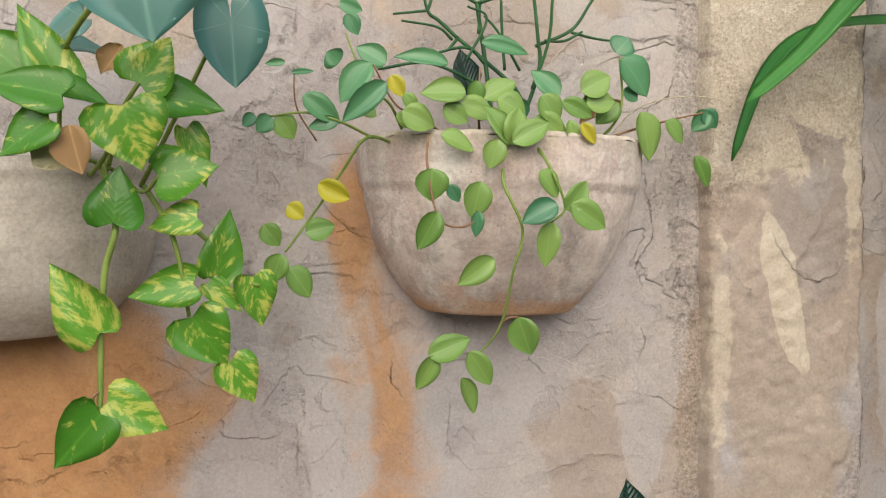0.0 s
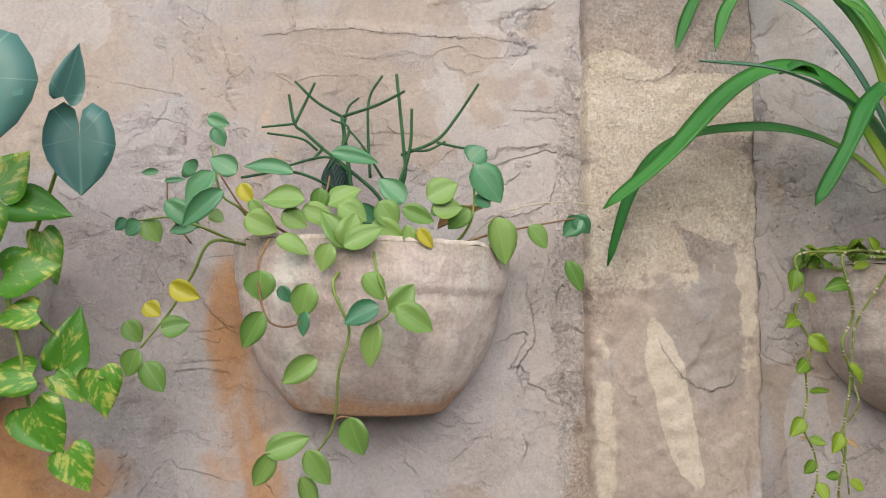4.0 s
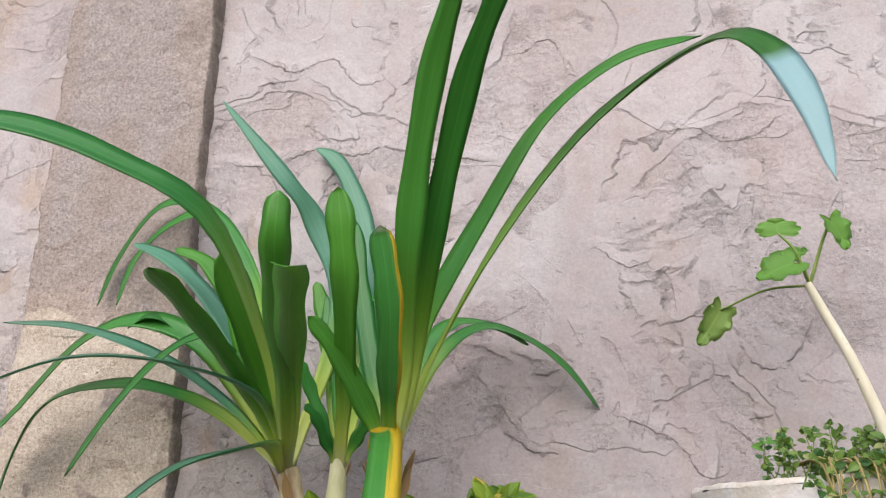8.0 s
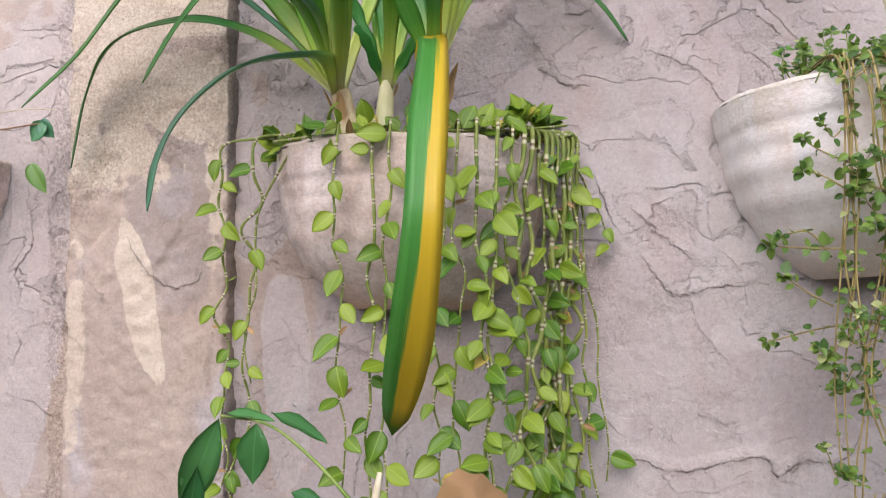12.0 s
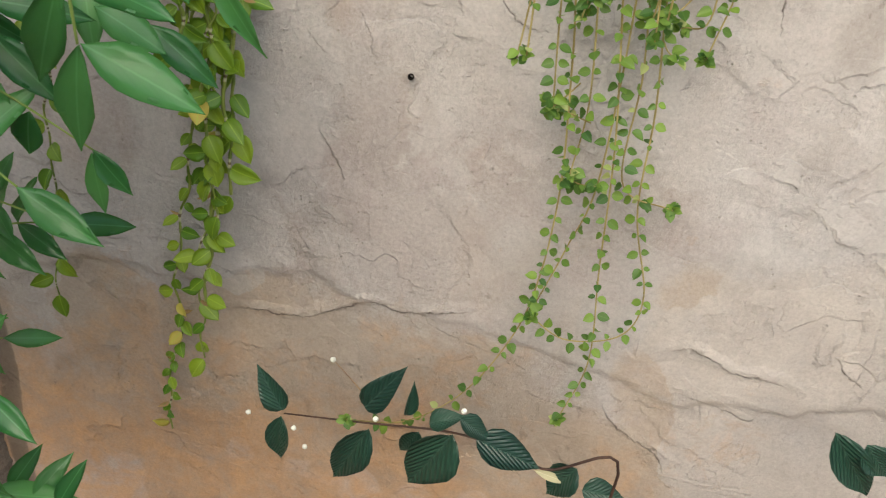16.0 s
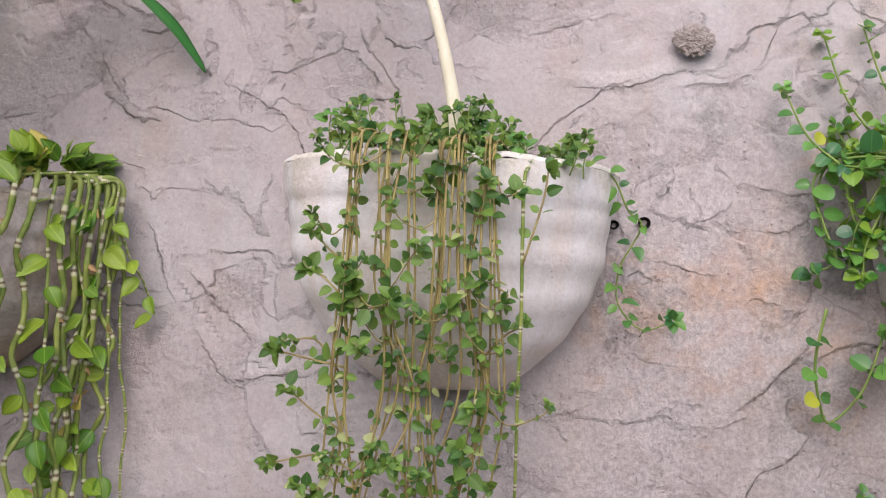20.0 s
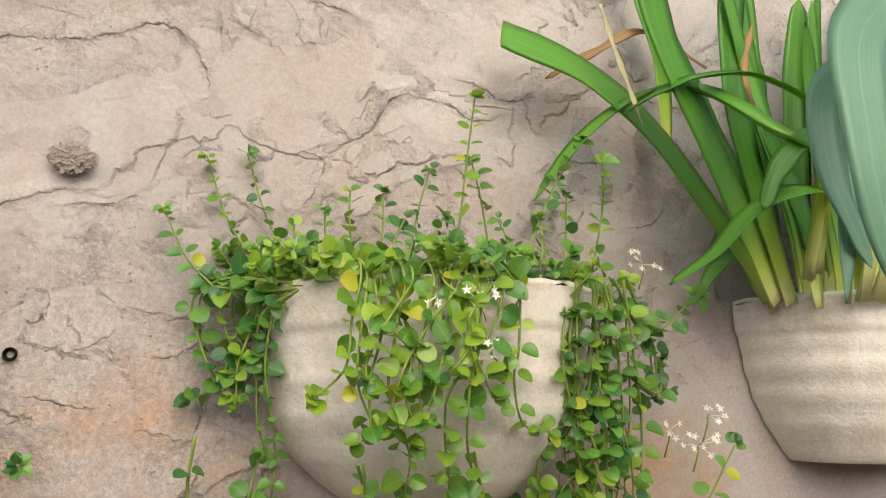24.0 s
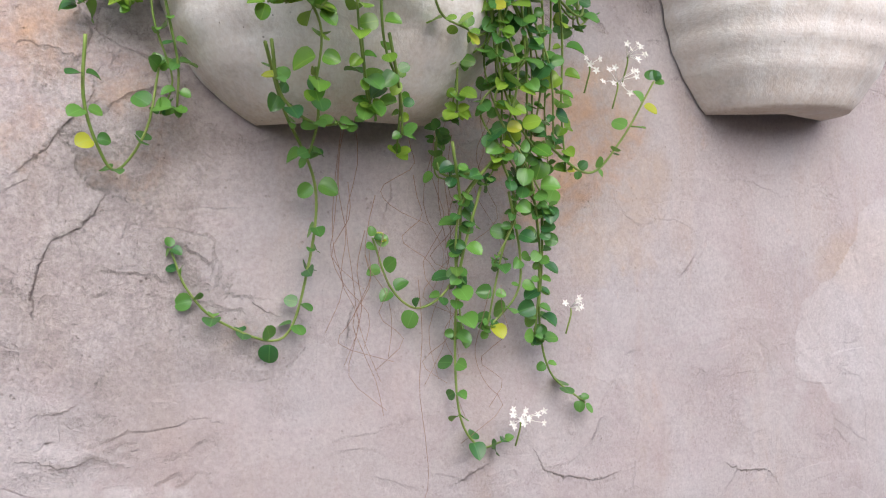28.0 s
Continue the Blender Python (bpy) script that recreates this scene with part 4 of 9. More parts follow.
def lily_material(name, stripe=False, dark=(0.036, 0.200, 0.036), light=(0.088, 0.330, 0.056), reach=0.16, sheen_tip=False, edge=0.50, flip=False, grow=0.0):
    """Strap leaf: bleached yellow at the foot, mid green up the blade; stripe: half of it has turned yellow."""
    m, t, b, col, uv, thin, rnd = leaf_material(name, dark, light, 0.30, 0.10, 0.36)
    b.inputs["Specular IOR Level"].default_value = 0.42
    # yellow foot, its colour raised further to offset shade between the leaves
    foot = ramp(t, uv.outputs["X"], [(0.0, (0.82, 0.82, 0.45)), (0.10, (0.66, 0.78, 0.16)), (0.26, (0.30, 0.58, 0.06)), (0.50, (0.09, 0.33, 0.03))])
    share = ramp(t, uv.outputs["X"], [(0.12, (1, 1, 1)), (reach + 0.15, (0, 0, 0))])
    col = mix(t, share, col, foot)
    lines = noise_of(t, 5, 2, 0.5, 0.0, stretch=(0.6, 18, 1), coords="UV")
    col = mix(t, 0.35, col, ramp(t, lines, [(0.35, (0.35, 0.35, 0.35)), (0.65, (0.66, 0.66, 0.66))]), "OVERLAY")
    # leaf tip painted pale blue in place of the sky's reflection
    if sheen_tip:
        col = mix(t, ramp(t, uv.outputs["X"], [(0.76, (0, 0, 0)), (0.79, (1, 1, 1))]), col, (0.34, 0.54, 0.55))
    if stripe:
        line = maths(t, "ADD", maths(t, "SUBTRACT", 1.0, uv.outputs["Y"]) if flip else uv.outputs["Y"], maths(t, "MULTIPLY", maths(t, "SUBTRACT", noise_of(t, 4, 3, 0.5, 0, stretch=(1.5, 3, 1), coords="UV"), 0.5), 0.35))
        line = maths(t, "ADD", line, maths(t, "MULTIPLY", uv.outputs["X"], grow))
        col = mix(t, ramp(t, line, [(edge, (0, 0, 0)), (edge + 0.08, (1, 1, 1))]), col, (0.72, 0.52, 0.03))
        col = mix(t, ramp(t, line, [(edge + 0.30, (0, 0, 0)), (edge + 0.36, (1, 1, 1))]), col, (0.40, 0.22, 0.09))
        col = mix(t, ramp(t, uv.outputs["X"], [(0.95, (0, 0, 0)), (0.985, (1, 1, 1))]), col, (0.04, 0.09, 0.01))
    t.links.new(col, b.inputs["Base Color"])
    t.links.new(mix(t, 0.4, col, (0.35, 0.42, 0.05)), thin.inputs["Color"])
    return m


def pothos_material():
    """Heart leaf, mid green, splashed with yellow cream."""
    m, t, b, col, uv, thin, rnd = leaf_material("variegated_leaf", (0.055, 0.21, 0.018), (0.13, 0.35, 0.032), 0.30, 0.08, 0.24)
    info = t.nodes.new("ShaderNodeObjectInfo")
    vec = t.nodes.new("ShaderNodeCombineXYZ")
    off = maths(t, "ABSOLUTE", maths(t, "SUBTRACT", uv.outputs["Y"], 0.5))
    t.links.new(maths(t, "MULTIPLY", maths(t, "SUBTRACT", uv.outputs["X"], off), 4.0), vec.inputs[0])
    t.links.new(maths(t, "MULTIPLY", uv.outputs["Y"], 4.0), vec.inputs[1])
    t.links.new(maths(t, "MULTIPLY", info.outputs["Random"], 60.0), vec.inputs[2])
    n = node(t, "ShaderNodeTexNoise", Scale=1.1, Detail=7.0, Roughness=0.68)
    t.links.new(vec.outputs[0], n.inputs["Vector"])
    amount = maths(t, "ADD", n.outputs["Fac"], maths(t, "MULTIPLY", maths(t, "SUBTRACT", rnd, 0.5), 0.16))
    splash = ramp(t, amount, [(0.53, (0, 0, 0)), (0.62, (1, 1, 1))])
    col = mix(t, maths(t, "MULTIPLY", splash, 0.9), col, (0.55, 0.58, 0.12))
    t.links.new(col, b.inputs["Base Color"])
    t.links.new(mix(t, 0.4, col, (0.35, 0.45, 0.05)), thin.inputs["Color"])
    return m


def plain_stem(name, dark, light, scale=40, rough=0.6):
    m, t, b = material(name, rough, 0.35)
    n = noise_of(t, scale, 4, 0.6, 0, stretch=(1, 1, 0.4))
    t.links.new(ramp(t, n, [(0.35, dark), (0.65, light)]), b.inputs["Base Color"])
    bump(t, b, n, 0.4, 0.002)
    return m


LILY = lily_material("strap_leaf")
# blue-green copy of the strap leaf: the sky's sheen put into its colour
LILY_SHEEN = lily_material("sheen_strap_leaf", False, (0.085, 0.270, 0.150), (0.15, 0.37, 0.24))
# lighter copy of the strap leaf green, making up for light the blades miss
LILY_LIT = lily_material("lit_strap_leaf", False, (0.070, 0.275, 0.030), (0.13, 0.390, 0.046), 0.20)
LILY_DEEP = lily_material("deep_green_strap_leaf", False, (0.036, 0.195, 0.025), (0.080, 0.300, 0.040), 0.22)
LILY_TORN = lily_material("torn_strap_leaf", True, edge=0.84)
BROAD_PALE = lily_material("pale_blue_green_broad_leaf", False, (0.17, 0.36, 0.23), (0.25, 0.46, 0.34))
LILY_TIP = lily_material("sheen_tipped_strap_leaf", False, (0.026, 0.120, 0.016), (0.055, 0.185, 0.022), 0.26, sheen_tip=True)
LILY_STRIPE = lily_material("half_yellow_strap_leaf", True, edge=0.80, flip=True, grow=0.52)
POTHOS = pothos_material()
PHILO = leaf_material("blue_green_leaf", (0.060, 0.17, 0.145), (0.080, 0.21, 0.175), 0.42, 0.10, 0.05, ribs=0.0)[0]
pt = PHILO.node_tree
pb = pt.nodes["Principled BSDF"]
puv = pt.nodes.new("ShaderNodeSeparateXYZ")
pt.links.new(pt.nodes.new("ShaderNodeTexCoord").outputs["UV"], puv.inputs[0])
turn = maths(pt, "ARCTAN2", maths(pt, "SUBTRACT", puv.outputs["Y"], 0.5), puv.outputs["X"])
rays = ramp(pt, maths(pt, "COSINE", maths(pt, "MULTIPLY", turn, 5.0)), [(0.992, (0, 0, 0)), (0.999, (1, 1, 1))])
pt.links.new(mix(pt, maths(pt, "MULTIPLY", rays, 0.55), pb.inputs["Base Color"].links[0].from_socket, (0.20, 0.36, 0.28)), pb.inputs["Base Color"])
PHILO.node_tree.nodes["Principled BSDF"].inputs["Coat Weight"].default_value = 0.15
PHILO.node_tree.nodes["Principled BSDF"].inputs["Coat Roughness"].default_value = 0.25
PEPER = leaf_material("soft_green_leaf", (0.13, 0.28, 0.055), (0.30, 0.46, 0.12), 0.33, 0.10, 0.28)[0]
PEPER_YELLOW = leaf_material("yellowing_soft_leaf", (0.50, 0.46, 0.03), (0.62, 0.55, 0.06), 0.35, 0.10, 0.30)[0]
PEPER_DARK = leaf_material("cool_green_leaf", (0.06, 0.20, 0.10), (0.12, 0.30, 0.13), 0.27, 0.10, 0.15)[0]
HOYA = leaf_material("yellow_green_leaf", (0.075, 0.215, 0.016), (0.310, 0.430, 0.032), 0.34, 0.22, 0.30, (0.62, 0.50, 0.10), 0.05)[0]
THYME = leaf_material("small_herb_leaf", (0.020, 0.090, 0.015), (0.185, 0.300, 0.045), 0.5, 0.1, 0.28, (0.38, 0.42, 0.16), 0.05)[0]
COIN = leaf_material("round_glossy_leaf", (0.024, 0.120, 0.042), (0.150, 0.340, 0.060), 0.22, 0.10, 0.28, (0.42, 0.44, 0.04), 0.012)[0]
COIN_LIGHT = leaf_material("young_round_leaf", (0.060, 0.21, 0.030), (0.30, 0.47, 0.050), 0.26, 0.10, 0.34, (0.50, 0.48, 0.05), 0.02)[0]
SHRUB = leaf_material("leathery_leaflet", (0.022, 0.125, 0.034), (0.105, 0.310, 0.090), 0.27, 0.14, 0.36, ribs=0.7)[0]
SHRUB.node_tree.nodes["Principled BSDF"].inputs["Specular IOR Level"].default_value = 0.5
DARK_LEAF = leaf_material("dark_ribbed_leaf", (0.010, 0.036, 0.026), (0.020, 0.062, 0.040), 0.34, 0.15, 0.06, ribs=7.0)[0]
BROAD = lily_material("broad_strap_leaf", False, (0.060, 0.235, 0.028), (0.135, 0.380, 0.050), 0.24)
GERAN = leaf_material("geranium_leaf", (0.085, 0.24, 0.025), (0.17, 0.37, 0.05), 0.6, 0.08, 0.35)[0]
GERAN_PALE = leaf_material("pale_geranium_leaf", (0.22, 0.38, 0.08), (0.36, 0.50, 0.13), 0.6, 0.12, 0.40)[0]
DRY = leaf_material("dry_brown_leaf", (0.30, 0.17, 0.075), (0.46, 0.29, 0.13), 0.75, 0.2, 0.2)[0]
STRAW = leaf_material("straw_dry_leaf", (0.48, 0.42, 0.24), (0.60, 0.55, 0.36), 0.7, 0.2, 0.2)[0]
PETAL = material("white_petal", 0.6, 0.3)
PETAL[2].inputs["Base Color"].default_value = (0.78, 0.76, 0.68, 1)
PETAL = PETAL[0]
STEM_GREEN = plain_stem("green_stem", (0.13, 0.22, 0.035), (0.26, 0.34, 0.08))


def jointed_stem(name, dark, light, ring, count):
    """A green stem marked with pale rings at its joints."""
    m, t, b = material(name, 0.5, 0.35)
    uv = t.nodes.new("ShaderNodeSeparateXYZ")
    t.links.new(t.nodes.new("ShaderNodeTexCoord").outputs["UV"], uv.inputs[0])
    col = ramp(t, noise_of(t, 35, 4), [(0.35, dark), (0.65, light)])
    wave = maths(t, "SINE", maths(t, "MULTIPLY", uv.outputs["X"], count * 6.283))
    col = mix(t, ramp(t, wave, [(0.72, (0, 0, 0)), (0.86, (1, 1, 1))]), col, ring)
    col = mix(t, ramp(t, wave, [(0.97, (0, 0, 0)), (0.995, (1, 1, 1))]), col, (0.16, 0.12, 0.06))
    t.links.new(col, b.inputs["Base Color"])
    bump(t, b, wave, 0.3, 0.001)
    return m


STEM_JOINT = jointed_stem("jointed_pale_stem", (0.13, 0.19, 0.030), (0.27, 0.31, 0.07), (0.52, 0.50, 0.32), 17)
STEM_TAN = plain_stem("tan_wiry_stem", (0.22, 0.165, 0.055), (0.42, 0.34, 0.13), 60)
STEM_RED = plain_stem("reddish_stem", (0.20, 0.10, 0.06), (0.32, 0.20, 0.10), 60)
STEM_BROWN = plain_stem("brown_woody_stem", (0.10, 0.05, 0.03), (0.20, 0.11, 0.065), 60)
STEM_DARK = plain_stem("dark_purple_stem", (0.035, 0.018, 0.014), (0.09, 0.045, 0.03), 60)
STEM_PENCIL = plain_stem("pencil_stem", (0.015, 0.065, 0.025), (0.04, 0.13, 0.04), 60)
BARK_PALE = plain_stem("pale_bark", (0.42, 0.36, 0.22), (0.60, 0.54, 0.38), 70, 0.7)
STEM_SCARRED = plain_stem("cream_scarred_stem", (0.62, 0.56, 0.38), (0.80, 0.75, 0.58), 30, 0.7)
st = STEM_SCARRED.node_tree
sb = st.nodes["Principled BSDF"]
scar = ramp(st, noise_of(st, 75, 3, 0.5, 0.0, stretch=(1, 1, 0.8)), [(0.66, (0, 0, 0)), (0.70, (1, 1, 1))])
st.links.new(mix(st, maths(st, "MULTIPLY", scar, 0.8), sb.inputs["Base Color"].links[0].from_socket, (0.20, 0.12, 0.06)), sb.inputs["Base Color"])
BULB = plain_stem("papery_bulb", (0.38, 0.25, 0.13), (0.68, 0.62, 0.38), 45, 0.75)
BULB_PALE = plain_stem("pale_bulb_neck", (0.50, 0.50, 0.24), (0.72, 0.70, 0.46), 40, 0.6)
ROOT = plain_stem("hair_root", (0.22, 0.12, 0.08), (0.34, 0.22, 0.15), 60)

OUTLINES = {
    "cordate": ((0, 0), (-0.25, 0.02), (-0.48, 0.10), (-0.60, 0.38), (-0.44, 0.80), (-0.12, 0.97), (0.15, 1.0), (0.40, 0.88), (0.65, 0.62), (0.85, 0.30), (1, 0)),
    "lobed": ((0, 0), (-0.18, 0.30), (-0.25, 0.62), (-0.12, 0.88), (0.02, 0.80), (0.12, 0.98), (0.34, 1.0), (0.42, 0.80), (0.58, 0.86), (0.74, 0.66), (0.74, 0.45), (0.92, 0.36), (1.0, 0.16), (0.94, 0)),
    "ovate": ((0, 0), (0.04, 0.40), (0.14, 0.80), (0.28, 1.0), (0.44, 0.96), (0.60, 0.76), (0.76, 0.48), (0.90, 0.17), (1, 0)),
    "heart": ((0, 0), (-0.05, 0.22), (-0.11, 0.50), (-0.07, 0.80), (0.06, 0.98), (0.22, 1.0), (0.40, 0.88), (0.58, 0.66), (0.75, 0.42), (0.88, 0.18), (1, 0)),
    "oval": ((0, 0), (0.03, 0.32), (0.13, 0.74), (0.30, 0.98), (0.48, 1.0), (0.66, 0.84), (0.82, 0.53), (0.93, 0.22), (1, 0)),
    "lance": ((0, 0), (0.10, 0.36), (0.24, 0.78), (0.40, 1.0), (0.56, 0.95), (0.72, 0.70), (0.86, 0.36), (0.95, 0.12), (1, 0)),
    "round": ((0, 0), (0.04, 0.50), (0.18, 0.88), (0.38, 1.0), (0.58, 0.98), (0.78, 0.78), (0.92, 0.45), (1, 0)),
}


def leaf_form(kind, ratio, fold=0.25, droop=0.15, wave=0.0, thick=0.0, seed=0):
    """Vertices, faces and coordinates of a leaf 1 long along y, facing z; ratio: its width."""
    verts, faces, uvs = [], [], []
    rows, across = OUTLINES[kind], (-1.0, -0.5, 0.0, 0.5, 1.0)
    for u, w in rows:
        for s in across:
            along = min(max(u, 0.0), 1.0) * (1 - abs(s)) + u * abs(s)
            x = s * w * ratio / 2
            z = fold * abs(x) - droop * along * abs(along) + wave * math.sin(along * 11 + seed + s * 2) * abs(s)
            verts.append((x, along, z))
            uvs.append((along, 0.5 + 0.5 * s * w))
    n = len(across)
    for i in range(len(rows) - 1):
        for j in range(n - 1):
            a = i * n + j
            faces.append((a, a + 1, a + n + 1, a + n))
    if thick:
        k = len(verts)
        verts += [(x, y, z - thick) for x, y, z in verts]
        uvs += uvs
        faces += [tuple(i + k for i in f[::-1]) for f in faces]
        for i in range(len(rows) - 1):
            for j in (0, n - 1):
                a = i * n + j
                faces.append((a, a + n, a + n + k, a + k))
    return verts, faces, uvs


def forms(kind, ratio, fold, droop, wave=0.0, thick=0.0, count=4):
    return [leaf_form(kind, ratio * (1 + 0.12 * (k % 2)), fold * (0.5 + 0.5 * k), droop * (0.3 + 0.6 * k), wave * (0.5 + 0.4 * k), thick, k * 1.7) for k in range(count)]


def leaf_pose(at, tip, face):
    """The frame of a leaf from its stalk end to its tip, its upper side turned to face."""
    at, way = Vector(at), Vector(tip) - Vector(at)
    y = way.normalized()
    x = y.cross(Vector(face))
    x = x.normalized() if x.length > 1e-3 else y.orthogonal().normalized()
    z = x.cross(y)
    m = Matrix((x, y, z)).transposed().to_4x4() @ Matrix.Scale(way.length, 4)
    m.translation = at
    return m


def put_leaf(shape, form, m):
    verts, faces, uvs = form
    shape.add([m @ Vector(v) for v in verts], faces, uvs)


def meshes_of(name, all_forms, mat):
    out = []
    for form in all_forms:
        s = Shape()
        s.add([Vector(v) for v in form[0]], form[1], form[2])
        me = s.mesh(name)
        me.materials.append(mat)
        out.append(me)
    return out


def plant(name, label, category, base, group="", kind=""):
    ob = thing(name, label, category, group, kind)
    ob.matrix_basis = pose(*base)
    return ob


def grown(name, shape, mat, parent, label=""):
    """A part given in the place's own coordinates."""
    ob = part(name, shape, mat, parent, label)
    if parent.parent is None:
        ob.matrix_parent_inverse = parent.matrix_basis.inverted()
    return ob


def single_leaf(parent, mesh, at, tip, face=(0, -1, 0.35), label=""):
    ob = grown("leaf", mesh, None, parent, label)
    ob.matrix_basis = leaf_pose(at, tip, face)
    return ob


def stem(parent, mat, radius, *pts, taper=0.7, n=0, name="stem", sides=6, label=""):
    s = Shape()
    tube(s, spline(pts, n or 8 * (len(pts) - 1)), radius, sides, taper)
    return grown(name, s, mat, parent, label)


def strap(parent, mat, width, *pts, face=(0, -1, 0.25), fold=0.22, blunt=0.35, foot=0.5, label="", seed=0.0, twist=0.0, cut=False):
    """A long strap leaf through pts, from its foot to its tip."""
    s, n = Shape(), 30
    line = spline(pts, n)
    verts, faces, uvs = [], [], []
    for i, p in enumerate(line):
        u = i / n
        way = (line[min(i + 1, n)] - line[max(i - 1, 0)]).normalized()
        f = Vector(face)
        if twist:
            f = Matrix.Rotation(twist * u, 3, way) @ f
        x = way.cross(f)
        x = x.normalized() if x.length > 1e-3 else way.orthogonal().normalized()
        z = x.cross(way)
        w = width / 2 * min(1.0, foot + (1 - foot) * u / 0.42) * (1 - blunt * max(0.0, (u - 0.45) / 0.55) ** 1.5)
        if u > 0.86 and not cut:
            w *= math.sqrt(max(0.0, 1 - ((u - 0.86) / 0.14) ** 2)) * 0.97 + 0.03
        deep = fold * (1.2 - 0.7 * u)
        for sx, up in ((-1, 1.0), (-0.5, 0.42), (0, 0.0), (0.5, 0.42), (1, 1.0), (0.5, 0.40), (0, -0.06), (-0.5, 0.40)):
            lift = deep * up * w - (0.0014 if (up in (0.40, -0.06)) else 0.0)
            verts.append(p + x * (sx * w) + z * lift + x * (0.0012 * math.sin(u * 23 + seed) * sx))
            uvs.append((u, 0.5 + 0.5 * sx))
    for i in range(n):
        for k in range(8):
            a, b = i * 8 + k, i * 8 + (k + 1) % 8
            faces.append((a, b, b + 8, a + 8))
    faces += [tuple(range(8))[::-1], tuple(n * 8 + k for k in range(8))]
    s.add(verts, faces, uvs)
    return grown("leaf", s, mat, parent, label)


# ---------------------------------------------------------------- lily in the brown pot
def bulb(parent, mat_low, base, neck, r0, r1, flakes=5, seed=0):
    s = Shape()
    a, b = Vector(base), Vector(neck)
    line = [a.lerp(b, k / 10) for k in range(11)]
    verts, faces, uvs = [], [], []
    for k, p in enumerate(line):
        r = r0 + (r1 - r0) * k / 10
        for j in range(14):
            an = 2 * math.pi * j / 14
            rr = r * (1 + 0.10 * noise.noise((math.cos(an) * 2, math.sin(an) * 2, k * 0.5 + seed)))
            verts.append(p + Vector((rr * math.cos(an), rr * math.sin(an), 0)))
            uvs.append((k / 10, j / 14))
    for k in range(10):
        for j in range(14):
            faces.append((k * 14 + j, k * 14 + (j + 1) % 14, k * 14 + 14 + (j + 1) % 14, k * 14 + 14 + j))
    s.add(verts, faces, uvs)
    ob = grown("bulb", s, mat_low, parent, "papery brown bulb neck")
    rng = random.Random(seed)
    for k in range(flakes):
        share = rng.uniform(0.15, 0.8)
        an, p, r_ = rng.uniform(3.4, 6.2), a.lerp(b, share), r0 + (r1 - r0) * share
        out = Vector((math.cos(an), math.sin(an), 0))
        f = Shape()
        put_leaf(f, leaf_form("lance", 0.34, 0.5, -0.3), leaf_pose(p + out * r_ * 0.97, p + out * (r_ * 0.97 + rng.uniform(0.001, 0.010)) + Vector((0, 0, rng.uniform(0.018, 0.042))), out))
        grown("papery_scale", f, DRY, ob)
    return ob


lily = plant("strap_leaved_lily", "lily clump with arching green strap leaves on three pale bulbs", "plant", (0.981, -0.100, 1.581))
bulb(lily, BULB, (0.934, -0.100, 1.560), (0.918, -0.100, 1.643), 0.017, 0.013, 6, 1)
bulb(lily, BULB_PALE, (0.973, -0.100, 1.559), (0.980, -0.100, 1.652), 0.014, 0.010, 1, 2)
bulb(lily, BULB, (1.046, -0.130, 1.557), (1.047, -0.140, 1.656), 0.020, 0.015, 9, 3)
A0, B0, C0 = (0.916, -0.100, 1.636), (0.980, -0.100, 1.640), (1.048, -0.140, 1.645)
# first bulb
strap(lily, LILY_SHEEN, 0.031, A0, (0.864, -0.140, 1.702), (0.787, -0.180, 1.760), (0.689, -0.200, 1.797), (0.587, -0.194, 1.811), face=(0.1, -0.5, 1), seed=1)
strap(lily, LILY_SHEEN, 0.019, A0, (0.919, -0.220, 1.705), (0.868, -0.320, 1.724), (0.791, -0.380, 1.720), (0.690, -0.400, 1.679), face=(0.1, -0.3, 1), seed=2)
strap(lily, LILY, 0.027, A0, (0.838, -0.110, 1.703), (0.762, -0.120, 1.736), (0.684, -0.110, 1.747), (0.594, -0.090, 1.733), (0.542, -0.070, 1.674), (0.508, -0.053, 1.567), face=(-0.3, -0.6, 0.8), seed=3)
strap(lily, LILY, 0.034, A0, (0.861, -0.110, 1.729), (0.797, -0.130, 1.798), (0.721, -0.140, 1.820), (0.649, -0.140, 1.789), (0.565, -0.130, 1.702), (0.484, -0.128, 1.637), face=(-0.4, -0.7, 0.6), seed=4)
strap(lily, LILY, 0.025, A0, (0.876, -0.130, 1.746), (0.840, -0.180, 1.785), (0.796, -0.200, 1.760), (0.756, -0.220, 1.701), (0.711, -0.223, 1.629), face=(-0.4, -0.7, 0.6), seed=5)
strap(lily, LILY_SHEEN, 0.031, A0, (0.922, -0.170, 1.660), (0.892, -0.220, 1.650), (0.846, -0.260, 1.627), (0.796, -0.280, 1.578), (0.770, -0.290, 1.525), (0.760, -0.294, 1.465), face=(-0.5, -0.6, 0.8), seed=6)
strap(lily, LILY_LIT, 0.027, A0, (0.913, -0.200, 1.697), (0.902, -0.310, 1.747), (0.892, -0.380, 1.775), (0.889, -0.430, 1.786), face=(0.0, 0.1, 1), blunt=0.0, seed=7)
strap(lily, LILY_LIT, 0.034, A0, (0.915, -0.170, 1.718), (0.914, -0.260, 1.783), (0.906, -0.320, 1.839), face=(0.2, -1, 0.3), blunt=0.0, seed=8)
strap(lily, LILY_SHEEN, 0.029, A0, (0.885, -0.110, 1.727), (0.824, -0.120, 1.831), (0.760, -0.125, 1.899), (0.700, -0.123, 1.931), face=(0.2, -0.7, 0.8), blunt=0.1, seed=9)
strap(lily, LILY_LIT, 0.026, A0, (0.959, -0.250, 1.702), (0.989, -0.380, 1.761), (1.005, -0.440, 1.798), (1.010, -0.452, 1.840), face=(0.0, 0.1, 1), blunt=0.0, seed=10)
